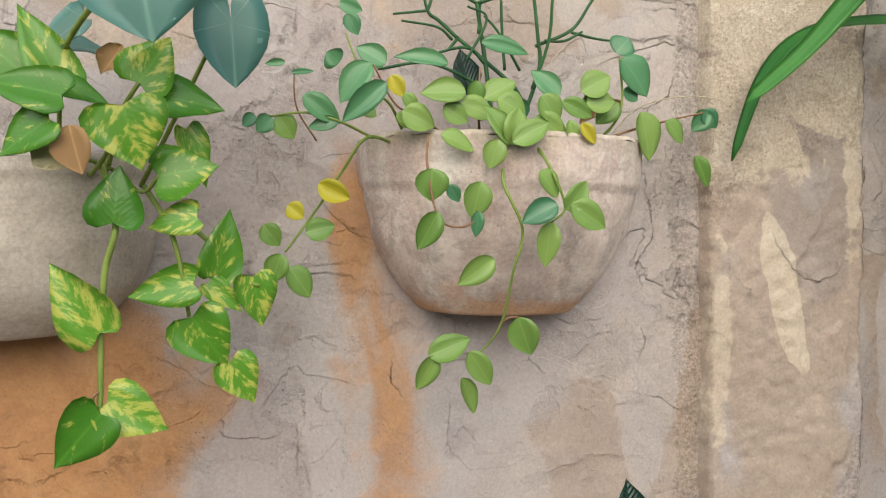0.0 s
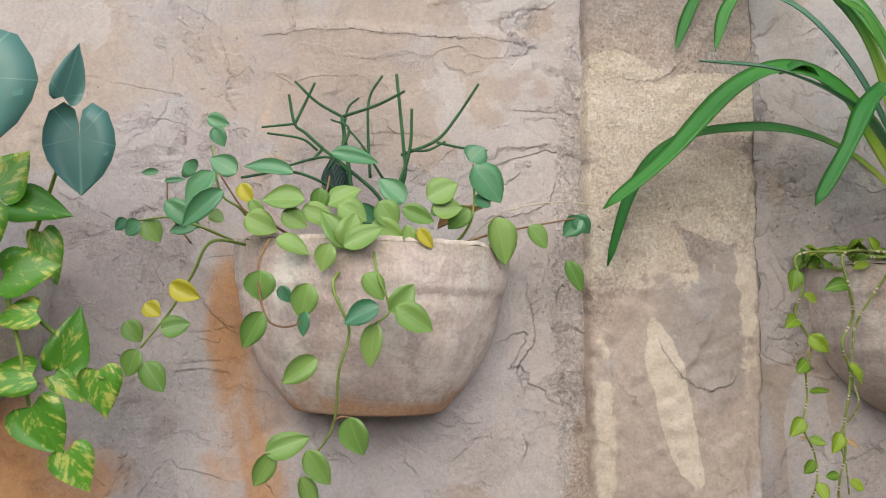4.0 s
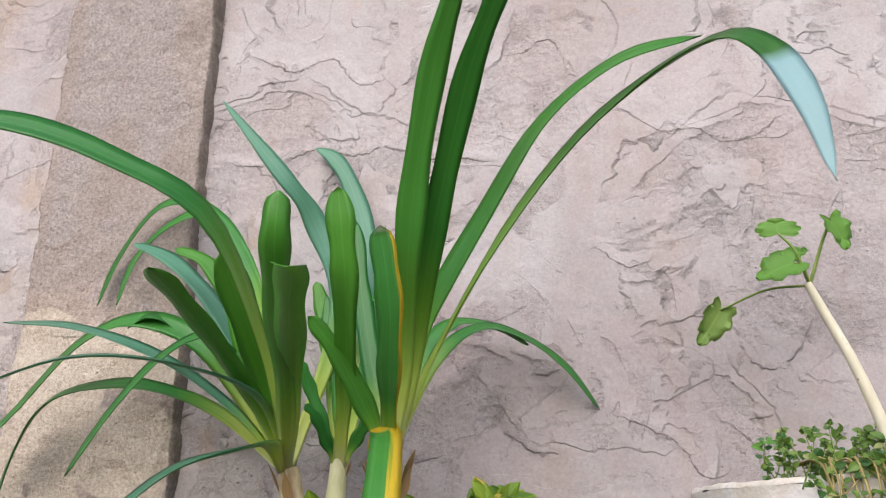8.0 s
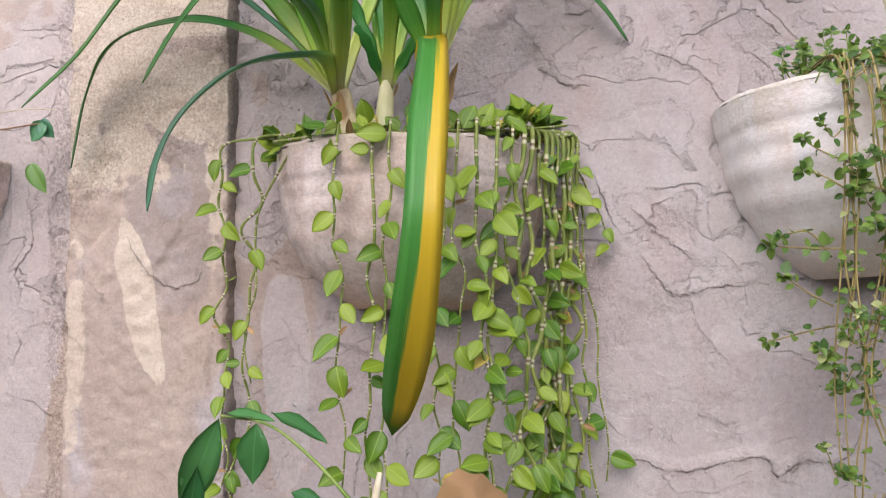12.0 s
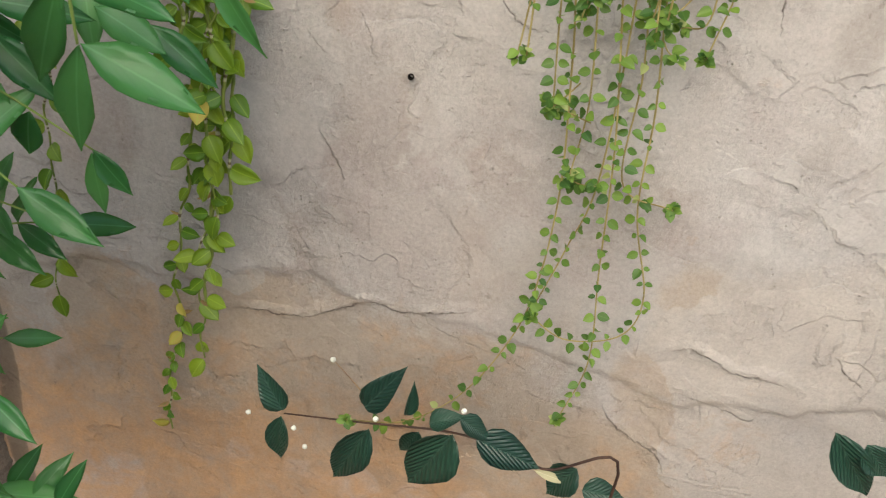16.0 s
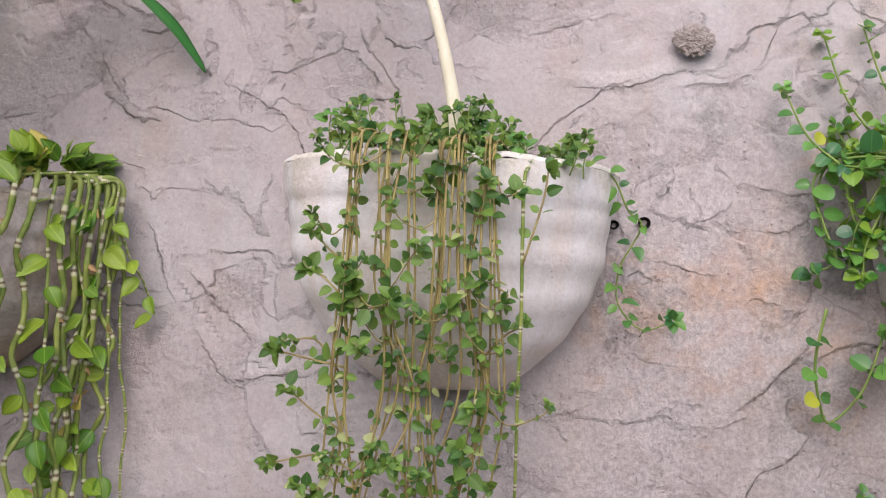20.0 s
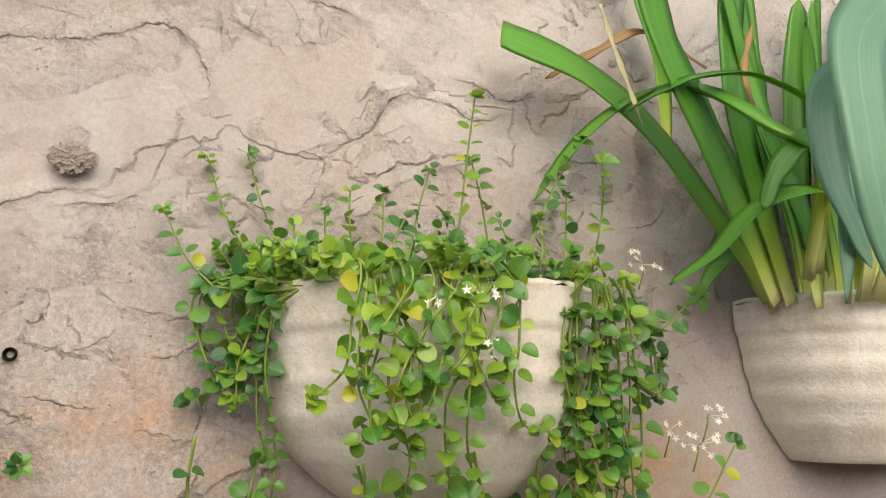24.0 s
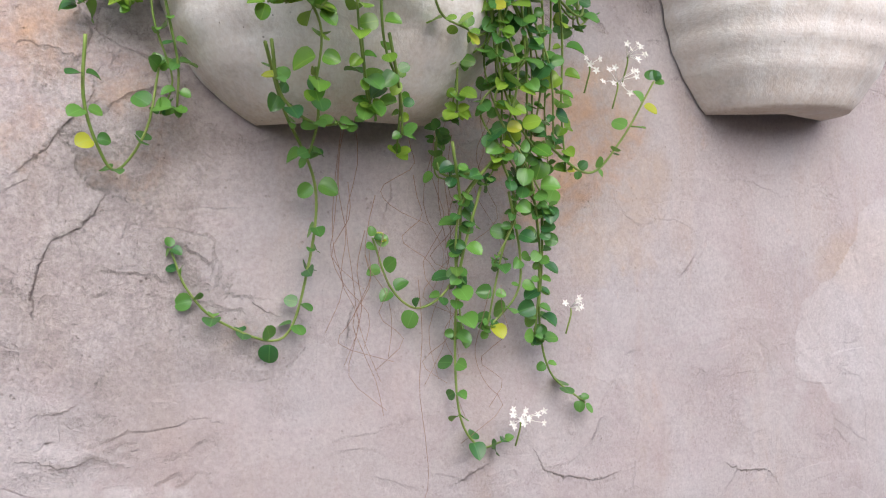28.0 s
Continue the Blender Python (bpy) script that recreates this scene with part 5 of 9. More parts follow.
strap(lily, LILY_LIT, 0.028, A0, (0.968, -0.260, 1.712), (1.008, -0.400, 1.744), (1.027, -0.460, 1.763), (1.040, -0.510, 1.752), face=(0.0, 0.2, 1), blunt=0.0, fold=0.4, seed=11)
strap(lily, LILY, 0.022, A0, (0.878, -0.100, 1.830), (0.828, -0.090, 1.936), (0.757, -0.070, 2.005), (0.694, -0.060, 2.007), (0.642, -0.050, 1.945), (0.613, -0.046, 1.872), face=(-0.4, -0.8, 0.5), seed=12)
strap(lily, LILY, 0.022, A0, (0.889, -0.120, 1.810), (0.845, -0.110, 1.912), (0.784, -0.090, 1.980), (0.724, -0.080, 1.971), (0.678, -0.075, 1.926), (0.658, -0.075, 1.862), face=(-0.4, -0.8, 0.5), seed=13)
strap(lily, LILY, 0.032, A0, (0.936, -0.260, 1.745), (0.921, -0.390, 1.843), (0.846, -0.440, 1.888), (0.772, -0.465, 1.914), (0.712, -0.485, 1.914), (0.648, -0.500, 1.896), (0.590, -0.510, 1.862), face=(0.5, -0.8, 0.5), seed=14)
strap(lily, LILY_SHEEN, 0.029, A0, (0.976, -0.110, 1.823), (0.946, -0.125, 1.940), (0.909, -0.160, 1.998), (0.825, -0.170, 2.107), face=(0.3, -1, 0.2), blunt=0.6, seed=15)
strap(lily, LILY, 0.023, A0, (0.860, -0.100, 1.765), (0.783, -0.120, 1.807), (0.746, -0.140, 1.825), (0.715, -0.140, 1.812), face=(-0.2, -0.6, 0.8), seed=16)
strap(lily, LILY_LIT, 0.026, A0, (0.881, -0.130, 1.731), (0.860, -0.150, 1.817), (0.823, -0.160, 1.881), (0.781, -0.170, 1.902), face=(0.2, -0.8, 0.5), seed=17)
# second bulb
strap(lily, LILY_LIT, 0.029, B0, (1.005, -0.180, 1.719), (1.027, -0.280, 1.799), (1.029, -0.310, 1.850), (1.026, -0.323, 1.901), face=(0.0, -1, 0.25), blunt=0.0, seed=20)
strap(lily, LILY_SHEEN, 0.031, B0, (0.994, -0.060, 1.790), (0.992, -0.030, 1.932), (0.967, -0.020, 2.032), (0.940, -0.020, 2.084), (0.909, -0.020, 2.107), face=(0.1, -1, 0.2), blunt=0.5, seed=21)
strap(lily, LILY_LIT, 0.026, B0, (0.963, -0.080, 1.765), (0.947, -0.070, 1.835), (0.933, -0.070, 1.882), face=(0.1, -1, 0.2), seed=22)
strap(lily, LILY, 0.016, B0, (0.966, -0.120, 1.684), (0.950, -0.130, 1.729), (0.941, -0.140, 1.761), face=(0.1, -1, 0.2), seed=23)
strap(lily, LILY, 0.013, B0, (0.971, -0.120, 1.664), (0.961, -0.140, 1.694), (0.950, -0.150, 1.709), face=(0.1, -1, 0.2), seed=24)
strap(lily, LILY, 0.016, B0, (1.002, -0.110, 1.671), (1.020, -0.120, 1.695), (1.043, -0.120, 1.728), face=(0.1, -1, 0.2), seed=25)
strap(lily, LILY, 0.023, B0, (1.014, -0.100, 1.767), (1.027, -0.100, 1.853), (1.029, -0.090, 1.949), face=(0.1, -1, 0.2), seed=26)
strap(lily, LILY, 0.019, B0, (0.977, -0.100, 1.726), (0.964, -0.100, 1.783), (0.953, -0.090, 1.859), face=(0.1, -1, 0.2), seed=27)
# third bulb
strap(lily, LILY_DEEP, 0.03, C0, (1.074, -0.200, 1.744), (1.092, -0.280, 1.839), (1.107, -0.320, 1.916), (1.131, -0.370, 1.995), (1.157, -0.420, 2.042), (1.172, -0.450, 2.055), face=(0.1, -1, 0.1), blunt=0.3, seed=30)
strap(lily, LILY_DEEP, 0.029, C0, (1.083, -0.180, 1.754), (1.111, -0.260, 1.845), (1.136, -0.310, 1.918), (1.167, -0.370, 1.992), (1.198, -0.420, 2.038), (1.215, -0.450, 2.056), face=(0.15, -1, 0.1), blunt=0.3, seed=31)
strap(lily, LILY_DEEP, 0.035, C0, (1.082, -0.150, 1.760), (1.114, -0.190, 1.822), (1.170, -0.220, 1.903), (1.237, -0.290, 1.974), (1.310, -0.360, 1.998), (1.376, -0.430, 1.974), face=(-0.3, -0.9, 0.5), blunt=0.45, seed=32)
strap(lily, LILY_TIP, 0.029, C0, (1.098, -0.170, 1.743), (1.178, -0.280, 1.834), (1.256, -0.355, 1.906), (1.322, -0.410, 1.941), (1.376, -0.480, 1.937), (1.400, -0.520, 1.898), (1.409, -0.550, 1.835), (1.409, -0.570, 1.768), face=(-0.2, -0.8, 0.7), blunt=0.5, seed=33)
strap(lily, LILY, 0.023, C0, (1.098, -0.120, 1.759), (1.150, -0.080, 1.808), (1.205, -0.050, 1.799), (1.253, -0.030, 1.765), (1.292, -0.012, 1.715), face=(0.2, -0.6, 0.8), seed=34)
strap(lily, LILY, 0.023, C0, (1.079, -0.110, 1.762), (1.114, -0.080, 1.814), (1.163, -0.060, 1.814), (1.208, -0.050, 1.791), face=(0.2, -0.6, 0.8), seed=35)
strap(lily, LILY_TORN, 0.026, C0, (1.066, -0.240, 1.706), (1.077, -0.300, 1.779), (1.071, -0.326, 1.854), face=(0, -1, 0.2), blunt=-0.1, seed=36, label="torn strap leaf with a brown withered edge")
strap(lily, LILY_LIT, 0.026, C0, (1.030, -0.180, 1.693), (1.006, -0.220, 1.748), (0.979, -0.250, 1.786), face=(0.3, -1, 0.3), seed=37)
strap(lily, LILY, 0.026, C0, (1.022, -0.120, 1.755), (1.002, -0.100, 1.854), (0.987, -0.080, 1.963), face=(0.1, -1, 0.2), seed=38)
strap(lily, LILY_STRIPE, 0.037, C0, (1.040, -0.165, 1.652), (1.055, -0.200, 1.668), (1.066, -0.265, 1.620), (1.070, -0.325, 1.530), (1.068, -0.350, 1.430), (1.045, -0.300, 1.320), (1.004, -0.195, 1.217), face=(0.25, -1, 0.1), blunt=-0.30, fold=0.12, seed=39, label="bent strap leaf, half of it turned yellow")

# ---------------------------------------------------------------- trailing jointed vines in the brown pot
HOYA_LEAVES = meshes_of("leaf", forms("oval", 0.66, 0.20, 0.20, 0.02, 0.02), HOYA)
creeper = plant("trailing_creeper", "creeper with pale jointed stems and yellow-green leaves over the rim", "plant", (1.033, -0.100, 1.572))
rng = random.Random(11)


def trail(parent, start, top, end, radius=0.0022, bare=0.0, spacing=0.030, size=0.034, sway=0.012, mat=STEM_JOINT, seed=0, leaves=HOYA_LEAVES, both=False):
    """A stem that comes over the rim at top and hangs down to end, with single leaves at its joints."""
    r = random.Random(seed)
    a, b = Vector(top), Vector(end)
    n = max(5, int((a - b).length / 0.035))
    pts = [Vector(start) + Vector((0, 0, 0.008)), Vector((a.x, a.y * 0.93, 1.581)), a] if a.z > 1.5 else [Vector(start), a]
    for k in range(1, n + 1):
        p = a.lerp(b, k / n)
        pts.append(p + Vector((r.uniform(-sway, sway), r.uniform(-sway, sway) * 0.7, 0)) * (1 if k < n else 0.3))
    s = Shape()
    line = spline(pts, len(pts) * 5)
    tube(s, line, radius * 0.85, 6, 0.6, 0.3)
    vine = grown("vine", s, mat, parent)
    length, side = 0.0, 1
    for k in range(6, len(line)):
        length += (line[k] - line[k - 1]).length
        if length > spacing * r.uniform(0.75, 1.3):
            length = 0.0
            if r.random() < 0.10:
                tip = line[k] + Vector((r.uniform(-0.020, 0.020), -r.uniform(0.0, 0.012), r.uniform(-0.012, 0.012)))
                sheath = Shape()
                put_leaf(sheath, leaf_form("lance", 0.34, 0.4, 0.2, 0.03), leaf_pose(line[k], tip, (0, -1, 0.3)))
                grown("dry_sheath", sheath, DRY, vine)
            if k / len(line) < bare and r.random() < 0.85:
                continue
            for _ in range(2 if both else 1):
                side = -side
                out = Vector((side * r.uniform(0.2, 0.85), -r.uniform(0.1, 0.8), r.uniform(-1.2, 0.10))).normalized()
                single_leaf(vine, r.choice(leaves), line[k] + out * 0.003, line[k] + out * size * r.uniform(0.7, 1.2), (r.uniform(-0.5, 0.5), -1, r.uniform(0.0, 0.8)))
    return vine


# left side
trail(creeper, (0.858, -0.120, 1.572), (0.758, -0.100, 1.537), (0.760, -0.090, 1.136), 0.0020, 0.0, 0.028, 0.032, seed=1)
trail(creeper, (0.862, -0.130, 1.573), (0.809, -0.120, 1.534), (0.782, -0.100, 1.109), 0.0022, 0.6, 0.05, 0.03, seed=2)
trail(creeper, (0.869, -0.130, 1.573), (0.821, -0.120, 1.497), (0.800, -0.110, 1.269), 0.0018, 0.7, 0.05, 0.03, seed=3)
# front
trail(creeper, (0.921, -0.130, 1.573), (0.936, -0.185, 1.539), (0.940, -0.170, 1.153), 0.0018, 0.1, 0.034, 0.034, 0.006, seed=4)
trail(creeper, (0.968, -0.140, 1.570), (0.981, -0.190, 1.538), (0.971, -0.170, 1.107), 0.0024, 0.6, 0.04, 0.032, 0.005, seed=5)
trail(creeper, (0.989, -0.140, 1.569), (1.001, -0.190, 1.537), (0.986, -0.170, 1.066), 0.0020, 0.0, 0.028, 0.035, 0.006, seed=6)
trail(creeper, (1.061, -0.140, 1.566), (1.066, -0.185, 1.542), (1.047, -0.165, 1.067), 0.0018, 0.1, 0.034, 0.034, 0.008, seed=7)
trail(creeper, (1.070, -0.130, 1.567), (1.080, -0.180, 1.542), (1.077, -0.165, 1.041), 0.0018, 0.1, 0.028, 0.034, 0.008, seed=8)
trail(creeper, (1.095, -0.130, 1.570), (1.102, -0.180, 1.541), (1.117, -0.160, 1.027), 0.0026, 0.15, 0.028, 0.035, 0.006, seed=9)
trail(creeper, (1.105, -0.130, 1.569), (1.125, -0.170, 1.541), (1.092, -0.155, 0.948), 0.0026, 0.15, 0.028, 0.036, 0.006, seed=10)
# the thick bunch at the other end
FEET = [(1.121, -0.130, 0.942), (1.149, -0.110, 0.876), (1.157, -0.090, 0.868), (1.172, -0.080, 0.810), (1.163, -0.080, 0.754), (1.183, -0.070, 0.697), (1.160, -0.070, 0.621), (1.150, -0.070, 0.534), (1.185, -0.050, 0.769), (1.134, -0.060, 0.429), (1.201, -0.040, 0.902)]
TOPS = [(1.140, -0.140, 1.543), (1.153, -0.130, 1.536), (1.162, -0.110, 1.537), (1.170, -0.090, 1.535), (1.179, -0.080, 1.532), (1.186, -0.070, 1.532), (1.193, -0.065, 1.529), (1.200, -0.060, 1.525), (1.206, -0.050, 1.526), (1.211, -0.045, 1.518), (1.218, -0.040, 1.518)]
for k, (foot, top) in enumerate(zip(FEET, TOPS)):
    start = (top[0] - 0.03, -0.06, 1.575)
    trail(creeper, start, top, foot, 0.0036 if k % 3 else 0.0024, 0.45 if k % 3 else 0.0, 0.025, 0.031, 0.010, seed=30 + k)
trail(creeper, (1.177, -0.070, 1.569), (1.212, -0.050, 1.548), (1.067, -0.040, 0.259), 0.0026, 0.35, 0.015, 0.024, 0.007, seed=50)
trail(creeper, (1.195, -0.050, 1.570), (1.224, -0.030, 1.489), (1.247, -0.025, 1.138), 0.0020, 0.75, 0.05, 0.03, 0.005, seed=51)
trail(creeper, (1.187, -0.050, 1.571), (1.210, -0.040, 1.504), (1.237, -0.035, 1.041), 0.0024, 0.75, 0.05, 0.03, 0.005, seed=52)
trail(creeper, (1.198, -0.060, 1.569), (1.219, -0.050, 1.540), (1.259, -0.020, 1.442), 0.0018, 0.0, 0.020, 0.026, 0.004, seed=53)
trail(creeper, (1.010, -0.130, 1.057), (1.024, -0.130, 1.028), (0.947, -0.080, 0.501), 0.0018, 0.0, 0.024, 0.032, 0.008, seed=54)
# leaves lying on the soil and along the rim
rim_leaves = stem(creeper, STEM_JOINT, 0.0022, (0.835, -0.120, 1.575), (0.898, -0.150, 1.572), (0.960, -0.165, 1.569), (1.023, -0.165, 1.569), (1.083, -0.150, 1.571), (1.136, -0.120, 1.576), (1.207, -0.070, 1.590), name="vine", n=40)
for k in range(150):
    u = rng.random()
    base = Vector((0.993 - 0.185 * math.cos(math.pi * u), -rng.uniform(0.5, 1.08) * 0.168 * math.sin(math.pi * u) ** 0.8 - 0.01, 1.576 + rng.uniform(-0.012, 0.012) + (0.02 if u > 0.75 else 0)))
    out = Vector((rng.uniform(-0.7, 0.7), rng.uniform(-0.9, 0.2), rng.uniform(-0.4, 1.1))).normalized()
    single_leaf(rim_leaves, rng.choice(HOYA_LEAVES), base, base + out * rng.uniform(0.018, 0.034), (rng.uniform(-0.6, 0.6), -0.8, 0.8))


# ---------------------------------------------------------------- leaves set one by one
HEART = leaf_form("heart", 1.0, 0.16, 0.12, 0.015, 0.012)
HEART_FLAT = leaf_form("heart", 1.0, 0.08, 0.05, 0.01, 0.010)
OVAL = leaf_form("oval", 1.0, 0.22, 0.14, 0.012, 0.012)
OVAL_CUP = leaf_form("oval", 1.0, 0.45, 0.05, 0.02, 0.012)
LANCE = leaf_form("lance", 1.0, 0.09, 0.16, 0.022, 0.008)
CORDATE = leaf_form("cordate", 1.0, 0.10, 0.10, 0.02, 0.010)
OVATE = leaf_form("ovate", 1.0, 0.24, 0.16, 0.012, 0.010)
LOBED = leaf_form("lobed", 1.0, 0.25, 0.15, 0.05, 0.012)
CRUMPLE = leaf_form("oval", 1.0, 0.6, -0.3, 0.09, 0.012)


def set_leaf(parent, form, mat, at, tip, width, face=(0, -1, 0.35), label="", name="leaf"):
    """One leaf from its stalk end to its tip, so many metres wide."""
    s, m = Shape(), leaf_pose(at, tip, face)
    length = (Vector(tip) - Vector(at)).length
    m = m @ Matrix.Diagonal((width / length, 1, 1, 1))
    put_leaf(s, form, m)
    return grown(name, s, mat, parent, label)


# ---------------------------------------------------------------- pothos and heart-leaved philodendron in the grey pot
pothos = plant("variegated_pothos", "pothos with green leaves splashed yellow, trailing over the pot", "plant", (-0.326, -0.120, 1.562))
def pothos_leaf(at, tip, width, face):
    set_leaf(pothos, HEART, POTHOS, at, tip, width, face)


pothos_leaf((-0.307, -0.200, 1.639), (-0.344, -0.200, 1.727), 0.054, (0.4, -1, 0.2))
pothos_leaf((-0.291, -0.260, 1.624), (-0.362, -0.260, 1.644), 0.059, (0.0, -0.8, 0.6))
pothos_leaf((-0.306, -0.210, 1.642), (-0.259, -0.210, 1.625), 0.030, (0.0, -0.8, 0.6))
pothos_leaf((-0.300, -0.270, 1.601), (-0.348, -0.270, 1.570), 0.050, (-0.2, -1, 0.4))
pothos_leaf((-0.233, -0.200, 1.646), (-0.201, -0.200, 1.694), 0.063, (0.1, -1, 0.3))
pothos_leaf((-0.242, -0.240, 1.618), (-0.227, -0.240, 1.555), 0.084, (-0.1, -1, 0.5))
pothos_leaf((-0.215, -0.200, 1.632), (-0.149, -0.200, 1.622), 0.055, (0.2, -0.9, 0.5))
pothos_leaf((-0.216, -0.210, 1.550), (-0.157, -0.210, 1.562), 0.061, (0.1, -1, 0.3))
pothos_leaf((-0.257, -0.230, 1.504), (-0.249, -0.230, 1.561), 0.057, (0.1, -1, 0.0))
pothos_leaf((-0.180, -0.210, 1.508), (-0.231, -0.210, 1.499), 0.040, (0.0, -1, 0.4))
pothos_leaf((-0.277, -0.220, 1.394), (-0.324, -0.220, 1.465), 0.062, (-0.2, -1, 0.2))
pothos_leaf((-0.187, -0.200, 1.438), (-0.256, -0.200, 1.428), 0.047, (0.0, -1, 0.3))
pothos_leaf((-0.167, -0.170, 1.445), (-0.147, -0.170, 1.515), 0.051, (0.5, -1, 0.1))
pothos_leaf((-0.129, -0.160, 1.440), (-0.119, -0.160, 1.383), 0.050, (0.3, -1, 0.2))
pothos_leaf((-0.175, -0.170, 1.436), (-0.140, -0.170, 1.403), 0.029, (0.0, -1, 0.4))
pothos_leaf((-0.191, -0.190, 1.402), (-0.157, -0.190, 1.345), 0.068, (-0.2, -1, 0.3))
pothos_leaf((-0.154, -0.180, 1.351), (-0.129, -0.180, 1.303), 0.050, (0.2, -1, 0.2))
pothos_leaf((-0.274, -0.210, 1.321), (-0.216, -0.210, 1.288), 0.059, (0.0, -1, 0.3))
pothos_leaf((-0.279, -0.220, 1.311), (-0.329, -0.220, 1.257), 0.060, (0.1, -1, 0.3))
pothos_leaf((-0.349, -0.180, 1.657), (-0.399, -0.180, 1.707), 0.073, (0.3, -1, 0.3))
pothos_leaf((-0.191, -0.180, 1.600), (-0.169, -0.180, 1.540), 0.038, (0.5, -0.8, 0.3))
set_leaf(pothos, CRUMPLE, STRAW, (-0.314, -0.250, 1.588), (-0.287, -0.250, 1.558), 0.039, (-0.4, -1, 0.2), "pale drying folded leaf")
set_leaf(pothos, OVAL_CUP, DRY, (-0.283, -0.270, 1.596), (-0.274, -0.270, 1.550), 0.038, (-0.2, -1, 0.2), "dry orange-brown leaf")
set_leaf(pothos, CRUMPLE, DRY, (-0.256, -0.160, 1.691), (-0.275, -0.160, 1.658), 0.027, (0, -1, 0.2), "shrivelled brown leaf")
stem(pothos, STEM_GREEN, 0.0038, (-0.286, -0.140, 1.567), (-0.258, -0.215, 1.505), (-0.270, -0.215, 1.456), (-0.278, -0.210, 1.392), (-0.280, -0.210, 1.340), (-0.283, -0.210, 1.305))
stem(pothos, STEM_GREEN, 0.0032, (-0.239, -0.160, 1.541), (-0.211, -0.200, 1.502), (-0.200, -0.200, 1.461), (-0.194, -0.190, 1.403))
stem(pothos, STEM_GREEN, 0.0030, (-0.207, -0.170, 1.511), (-0.167, -0.170, 1.473), (-0.161, -0.160, 1.441), (-0.122, -0.160, 1.430))
stem(pothos, STEM_GREEN, 0.0030, (-0.321, -0.120, 1.550), (-0.316, -0.180, 1.594), (-0.308, -0.200, 1.635))
stem(pothos, STEM_GREEN, 0.0032, (-0.283, -0.130, 1.561), (-0.255, -0.180, 1.617), (-0.233, -0.200, 1.646))
stem(pothos, STEM_GREEN, 0.0030, (-0.301, -0.130, 1.555), (-0.271, -0.180, 1.577), (-0.244, -0.230, 1.618))
stem(pothos, STEM_GREEN, 0.0028, (-0.277, -0.130, 1.561), (-0.239, -0.180, 1.535), (-0.215, -0.210, 1.550))
stem(pothos, STEM_GREEN, 0.0024, (-0.277, -0.130, 1.561), (-0.329, -0.220, 1.591), (-0.303, -0.260, 1.601))
stem(pothos, STEM_RED, 0.0016, (-0.280, -0.210, 1.334), (-0.287, -0.215, 1.327), (-0.288, -0.215, 1.313))

philo = plant("heart_leaf_philodendron", "philodendron with big blue-green heart leaves on long stalks", "plant", (-0.373, -0.080, 1.571))
set_leaf(philo, CORDATE, PHILO, *(((-0.210, -0.320, 1.744), (-0.198, -0.320, 1.664), 0.139)), (0.1, -1, 0.05))
set_leaf(philo, CORDATE, PHILO, *(((-0.139, -0.210, 1.706), (-0.136, -0.210, 1.640), 0.077)), (0.2, -1, 0.1))
set_leaf(philo, HEART, PHILO, *(((-0.293, -0.160, 1.718), (-0.349, -0.160, 1.679), 0.108)), (0.0, -0.5, 0.9))
set_leaf(philo, HEART, PHILO, *(((-0.339, -0.100, 1.703), (-0.276, -0.100, 1.697), 0.046)), (0.0, -0.6, 0.9))
set_leaf(philo, HEART_FLAT, PHILO, *(((-0.179, -0.160, 1.766), (-0.160, -0.160, 1.832), 0.043)), (0.9, -0.6, 0.3))
stem(philo, STEM_GREEN, 0.0035, (-0.357, -0.100, 1.643), (-0.288, -0.220, 1.692), (-0.238, -0.290, 1.719), (-0.215, -0.310, 1.752))
stem(philo, STEM_GREEN, 0.0028, (-0.254, -0.100, 1.543), (-0.191, -0.170, 1.637), (-0.165, -0.200, 1.676), (-0.146, -0.210, 1.710))

# ---------------------------------------------------------------- soft-leaved trailing peperomia in the rose pot
pep = plant("trailing_peperomia", "peperomia vines with soft pointed green leaves, some yellowing", "plant", (0.169, -0.090, 1.593))
def pep_leaf(mat, form, at, tip, width):
    set_leaf(pep, form, mat, at, tip, width, ((at[0] * 37) % 1.0 - 0.5, -1, (at[2] * 53) % 0.6))


pep_leaf(PEPER_DARK, OVAL, (-0.023, -0.100, 1.756), (0.005, -0.100, 1.748), 0.020)
pep_leaf(PEPER_DARK, OVAL, (-0.014, -0.100, 1.744), (-0.001, -0.100, 1.719), 0.021)
pep_leaf(PEPER_DARK, OVAL, (-0.027, -0.140, 1.678), (-0.041, -0.140, 1.691), 0.028)
pep_leaf(PEPER_DARK, OVAL, (0.025, -0.150, 1.676), (-0.007, -0.150, 1.697), 0.030)
pep_leaf(PEPER_DARK, OVAL, (0.005, -0.180, 1.672), (-0.031, -0.180, 1.631), 0.036)
pep_leaf(PEPER_DARK, OVAL, (0.020, -0.200, 1.648), (-0.029, -0.200, 1.607), 0.027)
pep_leaf(PEPER, OVAL, (-0.004, -0.160, 1.626), (0.013, -0.160, 1.617), 0.019)
pep_leaf(PEPER_YELLOW, OVAL_CUP, (0.030, -0.150, 1.663), (0.045, -0.150, 1.639), 0.020)
pep_leaf(PEPER_DARK, OVAL, (0.095, -0.160, 1.675), (0.035, -0.160, 1.688), 0.024)
pep_leaf(PEPER, OVAL, (0.044, -0.160, 1.642), (0.060, -0.160, 1.620), 0.017)
pep_leaf(PEPER, OVAL, (0.111, -0.180, 1.640), (0.060, -0.180, 1.643), 0.034)
pep_leaf(PEPER, OVAL, (0.085, -0.180, 1.625), (0.114, -0.180, 1.608), 0.026)
